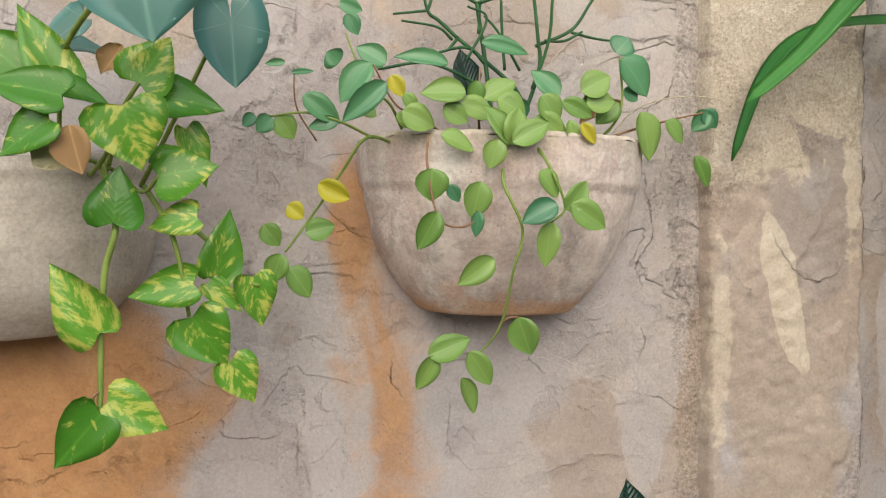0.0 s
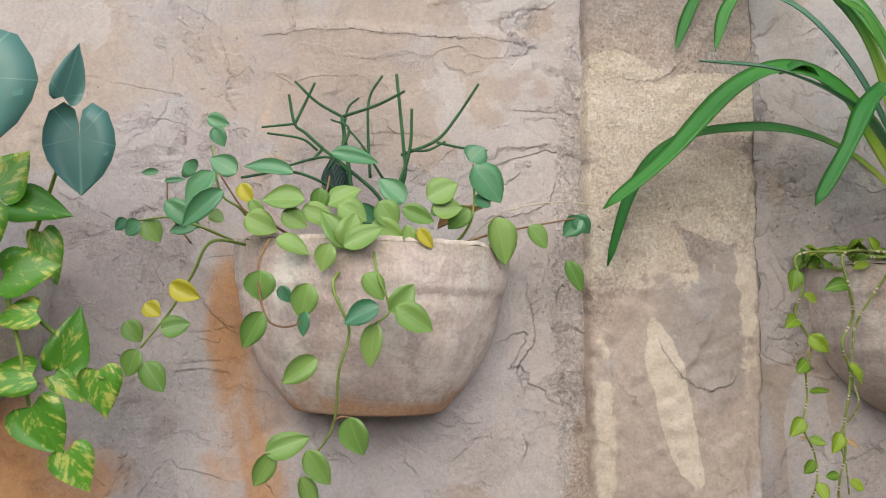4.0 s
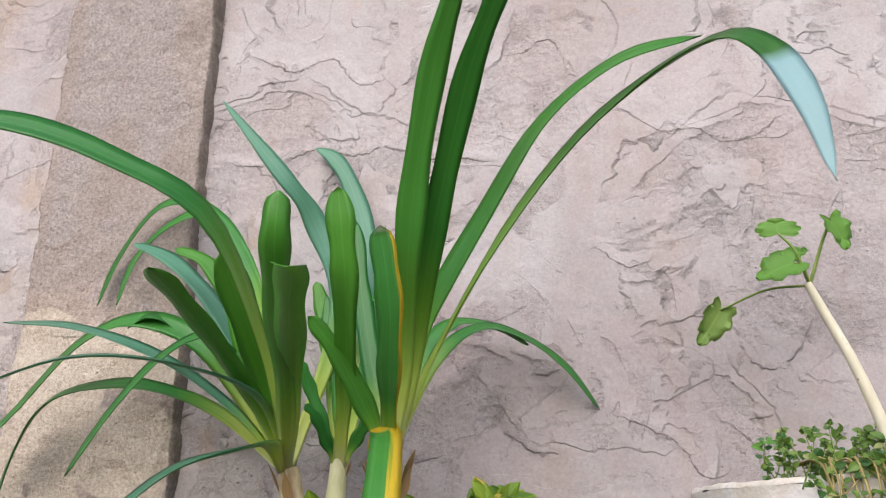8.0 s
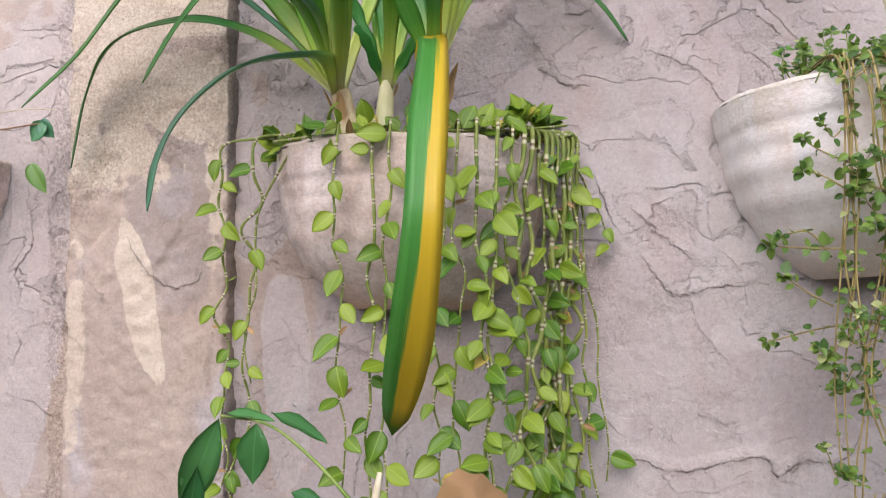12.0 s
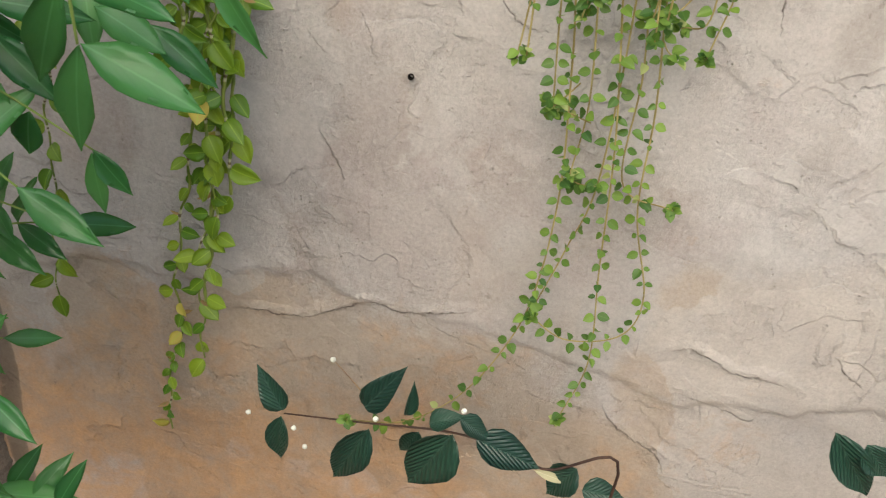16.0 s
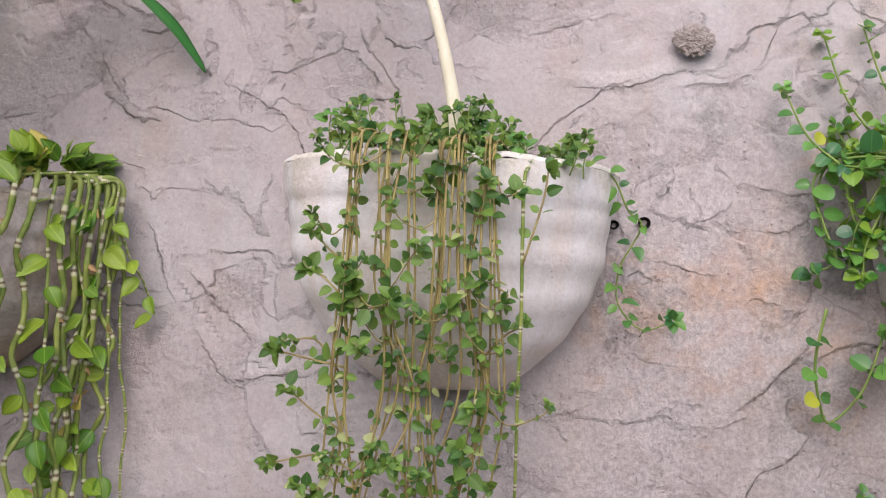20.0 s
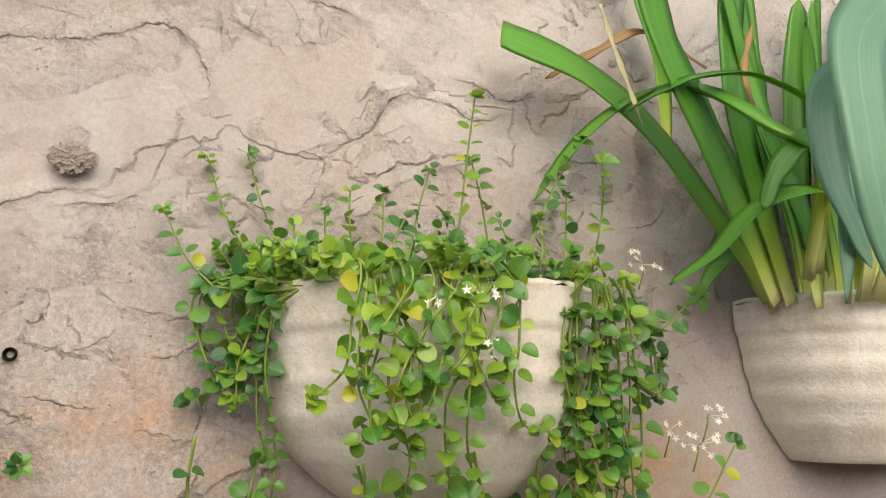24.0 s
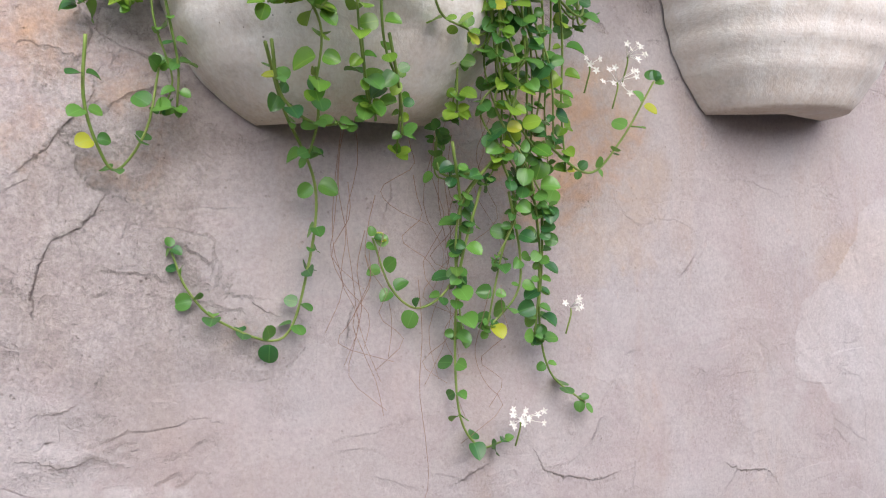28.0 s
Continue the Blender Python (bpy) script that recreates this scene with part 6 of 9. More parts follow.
pep_leaf(PEPER, OVAL, (0.128, -0.160, 1.657), (0.125, -0.160, 1.625), 0.023)
pep_leaf(PEPER, OVAL, (0.137, -0.160, 1.636), (0.175, -0.160, 1.659), 0.030)
pep_leaf(PEPER_DARK, OVAL, (0.139, -0.140, 1.704), (0.198, -0.140, 1.695), 0.022)
pep_leaf(PEPER, OVAL, (0.160, -0.190, 1.581), (0.134, -0.190, 1.628), 0.033)
pep_leaf(PEPER, OVAL, (0.160, -0.190, 1.581), (0.173, -0.190, 1.624), 0.036)
pep_leaf(PEPER, OVAL, (0.159, -0.200, 1.583), (0.203, -0.200, 1.607), 0.029)
pep_leaf(PEPER_DARK, OVAL, (0.229, -0.150, 1.640), (0.199, -0.150, 1.673), 0.032)
pep_leaf(PEPER, OVAL, (0.199, -0.180, 1.638), (0.221, -0.180, 1.607), 0.032)
pep_leaf(PEPER, OVAL, (0.227, -0.170, 1.632), (0.266, -0.170, 1.615), 0.023)
pep_leaf(PEPER, OVAL, (0.264, -0.150, 1.633), (0.302, -0.150, 1.636), 0.029)
pep_leaf(PEPER, OVAL, (0.232, -0.180, 1.610), (0.239, -0.180, 1.578), 0.017)
pep_leaf(PEPER_YELLOW, OVAL_CUP, (0.246, -0.180, 1.606), (0.263, -0.180, 1.582), 0.016)
pep_leaf(PEPER_DARK, OVAL, (0.314, -0.120, 1.698), (0.332, -0.120, 1.718), 0.035)
pep_leaf(PEPER_DARK, OVAL, (0.317, -0.130, 1.690), (0.355, -0.130, 1.646), 0.045)
pep_leaf(PEPER_DARK, OVAL, (0.320, -0.130, 1.653), (0.339, -0.130, 1.639), 0.022)
pep_leaf(PEPER, OVAL, (0.346, -0.120, 1.626), (0.363, -0.120, 1.566), 0.043)
pep_leaf(PEPER, OVAL, (0.394, -0.090, 1.618), (0.420, -0.090, 1.590), 0.029)
pep_leaf(PEPER_DARK, OVAL, (0.472, -0.060, 1.632), (0.447, -0.060, 1.608), 0.029)
pep_leaf(PEPER_DARK, OVAL, (0.463, -0.060, 1.636), (0.483, -0.060, 1.611), 0.024)
pep_leaf(PEPER, OVAL, (0.450, -0.060, 1.574), (0.473, -0.060, 1.532), 0.024)
pep_leaf(PEPER, OVAL, (0.080, -0.190, 1.593), (0.119, -0.190, 1.577), 0.025)
pep_leaf(PEPER, OVAL, (0.143, -0.200, 1.586), (0.132, -0.200, 1.554), 0.027)
pep_leaf(PEPER, OVAL, (0.066, -0.210, 1.555), (0.065, -0.210, 1.519), 0.037)
pep_leaf(PEPER, OVAL, (0.070, -0.220, 1.508), (0.048, -0.220, 1.467), 0.028)
pep_leaf(PEPER, OVAL, (0.120, -0.210, 1.540), (0.110, -0.210, 1.499), 0.032)
pep_leaf(PEPER_DARK, OVAL, (0.117, -0.210, 1.508), (0.113, -0.210, 1.479), 0.015)
pep_leaf(PEPER_DARK, OVAL, (0.086, -0.200, 1.537), (0.098, -0.200, 1.518), 0.016)
pep_leaf(PEPER_DARK, OVAL, (0.200, -0.230, 1.514), (0.160, -0.230, 1.496), 0.029)
pep_leaf(PEPER, OVAL, (0.183, -0.220, 1.550), (0.207, -0.220, 1.522), 0.029)
pep_leaf(PEPER, OVAL, (0.213, -0.220, 1.507), (0.241, -0.220, 1.538), 0.029)
pep_leaf(PEPER, OVAL, (0.219, -0.220, 1.513), (0.262, -0.220, 1.486), 0.032)
pep_leaf(PEPER, OVAL, (0.196, -0.220, 1.495), (0.188, -0.220, 1.444), 0.026)
pep_leaf(PEPER, OVAL, (0.131, -0.220, 1.456), (0.091, -0.220, 1.428), 0.028)
pep_leaf(PEPER, OVAL, (0.165, -0.190, 1.386), (0.180, -0.190, 1.340), 0.036)
pep_leaf(PEPER, OVAL, (0.066, -0.160, 1.341), (0.117, -0.160, 1.360), 0.032)
pep_leaf(PEPER, OVAL, (0.114, -0.160, 1.344), (0.141, -0.160, 1.301), 0.029)
pep_leaf(PEPER, OVAL, (0.074, -0.160, 1.341), (0.052, -0.160, 1.301), 0.026)
pep_leaf(PEPER, OVAL, (0.106, -0.150, 1.311), (0.125, -0.150, 1.267), 0.024)
pep_leaf(PEPER_YELLOW, OVAL_CUP, (-0.054, -0.140, 1.542), (-0.018, -0.140, 1.524), 0.027)
pep_leaf(PEPER_YELLOW, OVAL_CUP, (-0.090, -0.120, 1.518), (-0.071, -0.120, 1.503), 0.023)
pep_leaf(PEPER, OVAL, (-0.070, -0.120, 1.486), (-0.035, -0.120, 1.494), 0.028)
pep_leaf(PEPER, OVAL, (-0.119, -0.100, 1.496), (-0.100, -0.100, 1.470), 0.026)
pep_leaf(PEPER, OVAL, (-0.098, -0.120, 1.462), (-0.112, -0.120, 1.428), 0.029)
pep_leaf(PEPER, OVAL, (-0.090, -0.120, 1.446), (-0.065, -0.120, 1.410), 0.031)
pep_leaf(PEPER_DARK, OVAL, (-0.068, -0.120, 1.645), (-0.025, -0.120, 1.613), 0.028)
pep_leaf(PEPER_DARK, OVAL, (-0.029, -0.120, 1.614), (-0.064, -0.120, 1.609), 0.019)
pep_leaf(PEPER, OVAL, (-0.098, -0.100, 1.624), (-0.080, -0.100, 1.596), 0.029)
pep_leaf(PEPER_DARK, OVAL, (-0.104, -0.100, 1.621), (-0.124, -0.100, 1.606), 0.025)
pep_leaf(PEPER_DARK, OVAL, (-0.124, -0.090, 1.625), (-0.140, -0.090, 1.613), 0.018)
pep_leaf(PEPER_DARK, OVAL, (-0.088, -0.080, 1.689), (-0.112, -0.080, 1.688), 0.010)
pep_leaf(PEPER_DARK, OVAL, (-0.081, -0.080, 1.677), (-0.054, -0.080, 1.680), 0.008)
pep_leaf(PEPER, OVAL, (0.283, -0.140, 1.639), (0.262, -0.140, 1.629), 0.024)
pep_leaf(PEPER, OVAL, (0.035, -0.150, 1.618), (0.064, -0.150, 1.605), 0.022)
pep_leaf(PEPER_DARK, OVAL, (0.191, -0.140, 1.616), (0.171, -0.140, 1.642), 0.027)
pep_leaf(PEPER, OVAL, (0.258, -0.150, 1.646), (0.296, -0.150, 1.667), 0.035)
pep_leaf(PEPER, OVAL, (0.312, -0.130, 1.636), (0.284, -0.130, 1.611), 0.028)
pep_leaf(PEPER, OVAL, (0.191, -0.180, 1.613), (0.231, -0.180, 1.590), 0.030)
pep_leaf(PEPER, OVAL, (0.150, -0.170, 1.635), (0.185, -0.170, 1.618), 0.034)
pep_leaf(PEPER, OVAL, (0.040, -0.170, 1.621), (0.078, -0.170, 1.604), 0.032)
pep_leaf(PEPER, OVAL, (0.107, -0.170, 1.631), (0.148, -0.170, 1.615), 0.028)
stem(pep, STEM_GREEN, 0.0022, (0.040, -0.100, 1.590), (0.000, -0.160, 1.592), (-0.027, -0.140, 1.555), (-0.057, -0.120, 1.512), (-0.094, -0.120, 1.464), taper=0.6)
stem(pep, STEM_GREEN, 0.0022, (0.179, -0.120, 1.577), (0.147, -0.200, 1.542), (0.166, -0.210, 1.487), (0.155, -0.210, 1.441), (0.146, -0.180, 1.374), (0.118, -0.155, 1.331), taper=0.6)
stem(pep, STEM_GREEN, 0.0022, (0.284, -0.100, 1.585), (0.307, -0.120, 1.607), (0.317, -0.130, 1.637), (0.318, -0.120, 1.694), taper=0.6)
stem(pep, STEM_RED, 0.0018, (0.299, -0.100, 1.592), (0.340, -0.110, 1.605), (0.400, -0.080, 1.619), (0.463, -0.060, 1.632), taper=0.6)
stem(pep, STEM_RED, 0.0018, (0.069, -0.170, 1.594), (0.062, -0.205, 1.557), (0.074, -0.210, 1.499), (0.109, -0.210, 1.495), (0.120, -0.200, 1.535), taper=0.6)
stem(pep, STEM_GREEN, 0.0020, (0.192, -0.170, 1.587), (0.198, -0.215, 1.552), (0.212, -0.220, 1.511), (0.196, -0.220, 1.493), taper=0.6)
stem(pep, STEM_GREEN, 0.0020, (0.054, -0.100, 1.593), (0.030, -0.140, 1.632), (0.004, -0.140, 1.654), (-0.016, -0.100, 1.720), taper=0.6)
stem(pep, STEM_GREEN, 0.0020, (0.013, -0.100, 1.597), (-0.028, -0.120, 1.615), (-0.066, -0.110, 1.626), (-0.106, -0.100, 1.623), taper=0.6)
stem(pep, STEM_RED, 0.0018, (0.106, -0.120, 1.591), (0.061, -0.150, 1.618), (0.035, -0.150, 1.631), (0.009, -0.170, 1.672), taper=0.6)
stem(pep, STEM_RED, 0.0018, (0.140, -0.120, 1.591), (0.132, -0.150, 1.628), (0.137, -0.140, 1.675), taper=0.6)
stem(pep, STEM_RED, 0.0016, (0.146, -0.180, 1.377), (0.154, -0.190, 1.386), (0.166, -0.190, 1.386), taper=0.6)
stem(pep, STEM_RED, 0.0014, (-0.053, -0.050, 1.598), (-0.076, -0.070, 1.637), (-0.078, -0.080, 1.683), taper=0.6)
stem(pep, BARK_PALE, 0.0010, (0.317, -0.100, 1.601), (0.345, -0.090, 1.627), (0.381, -0.070, 1.644), (0.441, -0.060, 1.654), (0.490, -0.060, 1.650), name="tendril", label="thin dry curling tendril")
set_leaf(pep, OVAL_CUP, DRY, (0.273, -0.100, 1.613), (0.332, -0.100, 1.643), 0.019, (0.3, -0.6, 0.6), "dark brown withered leaf")

pencil = plant("pencil_cactus", "leafless green branching pencil plant", "plant", (0.168, -0.080, 1.607))
stem(pencil, STEM_PENCIL, 0.0036, (0.169, -0.080, 1.592), (0.163, -0.080, 1.640), (0.158, -0.080, 1.689), (0.148, -0.080, 1.764), taper=0.75, name="branch")
stem(pencil, STEM_PENCIL, 0.0024, (0.148, -0.080, 1.764), (0.114, -0.080, 1.784), (0.086, -0.080, 1.811), taper=0.75, name="branch")
stem(pencil, STEM_PENCIL, 0.0024, (0.148, -0.080, 1.764), (0.195, -0.090, 1.778), (0.231, -0.090, 1.797), taper=0.75, name="branch")
stem(pencil, STEM_PENCIL, 0.0032, (0.208, -0.080, 1.599), (0.200, -0.080, 1.652), (0.158, -0.080, 1.693), (0.123, -0.080, 1.721), taper=0.75, name="branch")
stem(pencil, STEM_PENCIL, 0.0026, (0.123, -0.080, 1.721), (0.100, -0.080, 1.742), (0.086, -0.080, 1.754), (0.078, -0.080, 1.793), taper=0.75, name="branch")
stem(pencil, STEM_PENCIL, 0.0020, (0.086, -0.080, 1.754), (0.043, -0.080, 1.749), taper=0.75, name="branch")
stem(pencil, STEM_PENCIL, 0.0022, (0.123, -0.080, 1.721), (0.110, -0.080, 1.706), taper=0.75, name="branch")
stem(pencil, STEM_PENCIL, 0.0022, (0.086, -0.080, 1.754), (0.098, -0.070, 1.784), (0.111, -0.070, 1.812), taper=0.75, name="branch")
stem(pencil, STEM_PENCIL, 0.0020, (0.116, -0.080, 1.719), (0.096, -0.090, 1.732), (0.052, -0.090, 1.739), taper=0.75, name="branch")
stem(pencil, STEM_PENCIL, 0.0022, (0.185, -0.070, 1.684), (0.182, -0.070, 1.745), (0.184, -0.070, 1.793), (0.201, -0.070, 1.823), taper=0.75, name="branch")
stem(pencil, STEM_PENCIL, 0.0030, (0.202, -0.070, 1.608), (0.230, -0.070, 1.684), (0.229, -0.070, 1.730), (0.220, -0.070, 1.825), taper=0.75, name="branch")
stem(pencil, STEM_PENCIL, 0.0024, (0.226, -0.070, 1.715), (0.274, -0.070, 1.736), (0.303, -0.060, 1.772), (0.332, -0.060, 1.816), taper=0.75, name="branch")
stem(pencil, STEM_PENCIL, 0.0022, (0.274, -0.070, 1.733), (0.305, -0.070, 1.726), (0.343, -0.060, 1.724), taper=0.75, name="branch")
stem(pencil, STEM_PENCIL, 0.0026, (0.218, -0.080, 1.659), (0.237, -0.090, 1.717), (0.240, -0.100, 1.771), taper=0.75, name="branch")
stem(pencil, STEM_PENCIL, 0.0022, (0.158, -0.080, 1.689), (0.130, -0.090, 1.708), (0.074, -0.100, 1.693), taper=0.75, name="branch")
stem(pencil, STEM_PENCIL, 0.0024, (0.159, -0.080, 1.659), (0.087, -0.090, 1.688), (0.021, -0.100, 1.679), taper=0.75, name="branch")
stem(pencil, STEM_PENCIL, 0.0020, (0.131, -0.090, 1.691), (0.158, -0.090, 1.743), (0.134, -0.090, 1.758), taper=0.75, name="branch")
stem(pencil, STEM_PENCIL, 0.0020, (0.202, -0.080, 1.682), (0.174, -0.090, 1.725), (0.155, -0.090, 1.747), taper=0.75, name="branch")
stem(pencil, STEM_PENCIL, 0.0020, (0.235, -0.080, 1.720), (0.261, -0.080, 1.720), (0.285, -0.080, 1.732), taper=0.75, name="branch")
stem(pencil, STEM_PENCIL, 0.0018, (0.149, -0.080, 1.727), (0.155, -0.080, 1.773), (0.170, -0.080, 1.790), taper=0.75, name="branch")
set_leaf(pencil, LANCE, DARK_LEAF, (0.143, -0.060, 1.651), (0.133, -0.060, 1.715), 0.039, (0.2, -1, 0.1), "dark toothed leaf", "leaf")

# ---------------------------------------------------------------- geranium cutting and small-leaved thyme in the white pot
geranium = plant("geranium_cutting", "bare pale geranium stem topped by a few lobed leaves", "plant", (1.587, -0.130, 1.630))
stem(geranium, STEM_SCARRED, 0.0074, (1.588, -0.130, 1.630), (1.581, -0.130, 1.673), (1.563, -0.130, 1.741), (1.543, -0.130, 1.796), (1.530, -0.130, 1.832), taper=0.62, n=26, sides=10)
for spec, face, rad in (
    (((1.507, -0.130, 1.894), (1.507, -0.130, 1.917), 0.060), (0.0, -0.75, 0.8), 0.0020), (((1.560, -0.150, 1.900), (1.578, -0.150, 1.862), 0.058), (0.3, -0.8, 0.7), 0.0024), (((1.512, -0.150, 1.850), (1.466, -0.150, 1.836), 0.056), (0.0, -0.8, 0.6), 0.0020),
    (((1.437, -0.100, 1.812), (1.407, -0.100, 1.767), 0.043), (0.5, -1, 0.1), 0.0018), (((1.517, -0.120, 1.867), (1.543, -0.120, 1.880), 0.023), (0.2, -0.8, 0.5), 0.0016),
):
    at, tip, wide = spec
    set_leaf(geranium, LOBED, GERAN_PALE if tip[2] < 1.80 else GERAN, at, Vector(at).lerp(Vector(tip), 0.9), wide * 0.88, face)
    stem(geranium, STEM_GREEN, rad, (1.532, -0.130, 1.829), ((spec[0][0] + 1.535) / 2, (spec[0][1] - 0.13) / 2 - 0.005, (spec[0][2] + 1.845) / 2), spec[0], name="stalk")

thyme = plant("small_leaved_trailer", "fine small-leaved trailing herb with wiry tan stems hanging in a curtain", "plant", (1.577, -0.100, 1.611))
TINY = forms("oval", 0.72, 0.35, 0.2, 0.0, 0.0, 3)


def wisp(parent, pts, size, spacing, forms_, leaf_mat, stem_mat, radius=0.0010, seed=0, bare=0.0, pairs=True, tuft=0, sway=0.006, n=None, down=0.0, lift=0.35):
    """A thin stem through pts with small leaves in pairs, and a tuft at its end."""
    r = random.Random(seed)
    pts = [Vector(p) + Vector((r.uniform(-sway, sway), r.uniform(-sway, sway), r.uniform(-sway, sway))) * (0 if k == 0 else 1) for k, p in enumerate(pts)]
    total = sum((b - a).length for a, b in zip(pts, pts[1:]))
    line = spline(pts, n or max(10, int(total / 0.009)))
    s, leaves = Shape(), Shape()
    tube(s, line, radius, 5, 0.7)
    twig = grown("twig", s, stem_mat, parent)
    run = 0.0
    for k in range(1, len(line)):
        run += (line[k] - line[k - 1]).length
        if run < spacing or (k / len(line) < bare and r.random() < 0.85):
            continue
        run = r.uniform(-0.3, 0.3) * spacing
        an = r.uniform(0, 6.28)
        way = (line[k] - line[k - 1]).normalized()
        u = way.orthogonal().normalized()
        u = Matrix.Rotation(an, 3, way) @ u
        for sgn in ((1, -1) if pairs else (1,)):
            out = (u * sgn + way * r.uniform(0.0, 0.6) + Vector((0, -0.35, -down))).normalized()
            length = size * r.uniform(0.55, 1.25)
            p = line[k] + out * length * 0.18
            put_leaf(leaves, r.choice(forms_), leaf_pose(p, p + out * length, (r.uniform(-0.45, 0.45), r.uniform(-1.0, -0.45), lift + r.uniform(-0.3, 0.6))))
    for k in range(tuft):
        out = Vector((r.uniform(-1, 1), r.uniform(-1, 0.4), r.uniform(-0.6, 0.8))).normalized()
        p = line[-1] + out * size * 0.1
        put_leaf(leaves, r.choice(forms_), leaf_pose(p, p + out * size * r.uniform(0.5, 0.95), (r.uniform(-0.4, 0.4), -0.8, 0.7)))
    if leaves.v:
        part("leaves", leaves, leaf_mat, twig)
    return twig


rng = random.Random(21)
# curtain over the front
for k, px_ in enumerate((0.497, 0.503, 0.511, 0.529, 0.534, 0.542, 0.548, 0.575, 0.580, 0.596, 0.601, 0.617, 0.622, 0.627)):
    x, depth = 1.0 + px_, 0.178
    low = 1.14 + 0.20 * rng.random() if k % 3 else 0.92 + 0.08 * rng.random()
    pts = [(x + rng.uniform(-0.02, 0.02), -0.10, 1.63), (x, -depth - 0.004, 1.622), (x + rng.uniform(-0.012, 0.012), -depth - 0.008, 1.50)]
    for z in (1.40, 1.28, 1.16, 1.04, 0.92, 0.80):
        if z > low:
            pts.append((x + rng.uniform(-0.025, 0.025) + (1.40 - z) * 0.06, -depth + (1.50 - z) * 0.13 + rng.uniform(-0.012, 0.012), z))
    pts.append((pts[-1][0] + rng.uniform(-0.02, 0.02), pts[-1][1] + 0.01, low))
    wisp(thyme, pts, 0.0115, 0.030, TINY, THYME, STEM_TAN, 0.0014, 100 + k, 0.12, tuft=8, sway=0.004)
    for j in range(1):
        lean = rng.uniform(-0.010, 0.010)
        wisp(thyme, [Vector(q) + Vector((lean + 0.006 * math.sin(7 * i + k + 3 * j), rng.uniform(-0.004, 0.004), 0)) for i, q in enumerate(pts[:len(pts) - (j + k) % 2])], 0.011, 0.075, TINY, THYME, STEM_TAN, 0.0013, 1500 + 3 * k + j, 0.2, tuft=4, sway=0.005)
    for j in range(4):
        a, b = (Vector(pts[min(len(pts) - 1, i + (j + k) % 5)]) for i in (1, 2))
        p = a.lerp(b, rng.random())
        d = Vector((rng.uniform(-1, 1), rng.uniform(-0.5, 0.0), rng.uniform(-0.6, 0.5))).normalized() * rng.uniform(0.025, 0.06)
        wisp(thyme, (p, p + d * 0.4 + Vector((0, 0, -0.010)), p + d * 0.8, p + d + Vector((0, 0, 0.010))), rng.choice((0.0085, 0.0115, 0.0145)), 0.013, TINY, THYME, STEM_TAN, 0.0008, 300 + k * 5 + j, 0.0, tuft=9, sway=0.003)
# the long strands lower down
wisp(thyme, ((1.548, -0.100, 1.145), (1.534, -0.090, 1.036), (1.545, -0.080, 0.930), (1.560, -0.070, 0.786), (1.558, -0.060, 0.654), (1.541, -0.060, 0.570), (1.495, -0.080, 0.486), (1.435, -0.130, 0.461), (1.367, -0.160, 0.470)), 0.0125, 0.017, TINY, THYME, STEM_TAN, 0.0012, 400, 0.0, tuft=14, sway=0.002)
wisp(thyme, ((1.563, -0.100, 1.147), (1.572, -0.090, 1.041), (1.605, -0.070, 0.848), (1.624, -0.060, 0.685), (1.640, -0.050, 0.547), (1.622, -0.040, 0.437)), 0.0125, 0.017, TINY, THYME, STEM_TAN, 0.0012, 401, 0.0, tuft=14, sway=0.002)
wisp(thyme, ((1.604, -0.100, 1.152), (1.619, -0.080, 1.015), (1.639, -0.070, 0.885), (1.651, -0.060, 0.765), (1.684, -0.050, 0.653), (1.669, -0.050, 0.594), (1.606, -0.060, 0.582), (1.560, -0.060, 0.605)), 0.0125, 0.017, TINY, THYME, STEM_TAN, 0.0012, 402, 0.0, tuft=14, sway=0.002)
wisp(thyme, ((1.573, -0.100, 1.148), (1.591, -0.080, 1.011), (1.600, -0.070, 0.801), (1.582, -0.060, 0.706), (1.561, -0.060, 0.617)), 0.0125, 0.017, TINY, THYME, STEM_TAN, 0.0012, 403, 0.0, tuft=14, sway=0.002)
wisp(thyme, ((1.654, -0.090, 1.156), (1.662, -0.080, 1.088), (1.682, -0.070, 1.025), (1.671, -0.070, 0.944)), 0.0125, 0.017, TINY, THYME, STEM_TAN, 0.0012, 404, 0.0, tuft=14, sway=0.002)
wisp(thyme, ((1.629, -0.090, 1.153), (1.653, -0.080, 1.092), (1.665, -0.070, 0.987), (1.641, -0.070, 0.972)), 0.0125, 0.017, TINY, THYME, STEM_TAN, 0.0012, 405, 0.0, tuft=14, sway=0.002)
wisp(thyme, ((1.518, -0.100, 1.142), (1.525, -0.090, 1.006), (1.539, -0.080, 0.872)), 0.0125, 0.017, TINY, THYME, STEM_TAN, 0.0012, 406, 0.0, tuft=14, sway=0.002)
wisp(thyme, ((1.538, -0.100, 1.144), (1.556, -0.090, 1.010), (1.571, -0.080, 0.890), (1.568, -0.080, 0.805)), 0.0125, 0.017, TINY, THYME, STEM_TAN, 0.0012, 407, 0.0, tuft=14, sway=0.002)
wisp(thyme, ((1.664, -0.090, 1.122), (1.690, -0.090, 1.124), (1.713, -0.090, 1.140)), 0.0125, 0.017, TINY, THYME, STEM_TAN, 0.0012, 408, 0.0, tuft=14, sway=0.002)
wisp(thyme, ((1.489, -0.090, 1.059), (1.510, -0.090, 1.072), (1.470, -0.090, 1.051)), 0.0125, 0.017, TINY, THYME, STEM_TAN, 0.0012, 409, 0.0, tuft=14, sway=0.002)
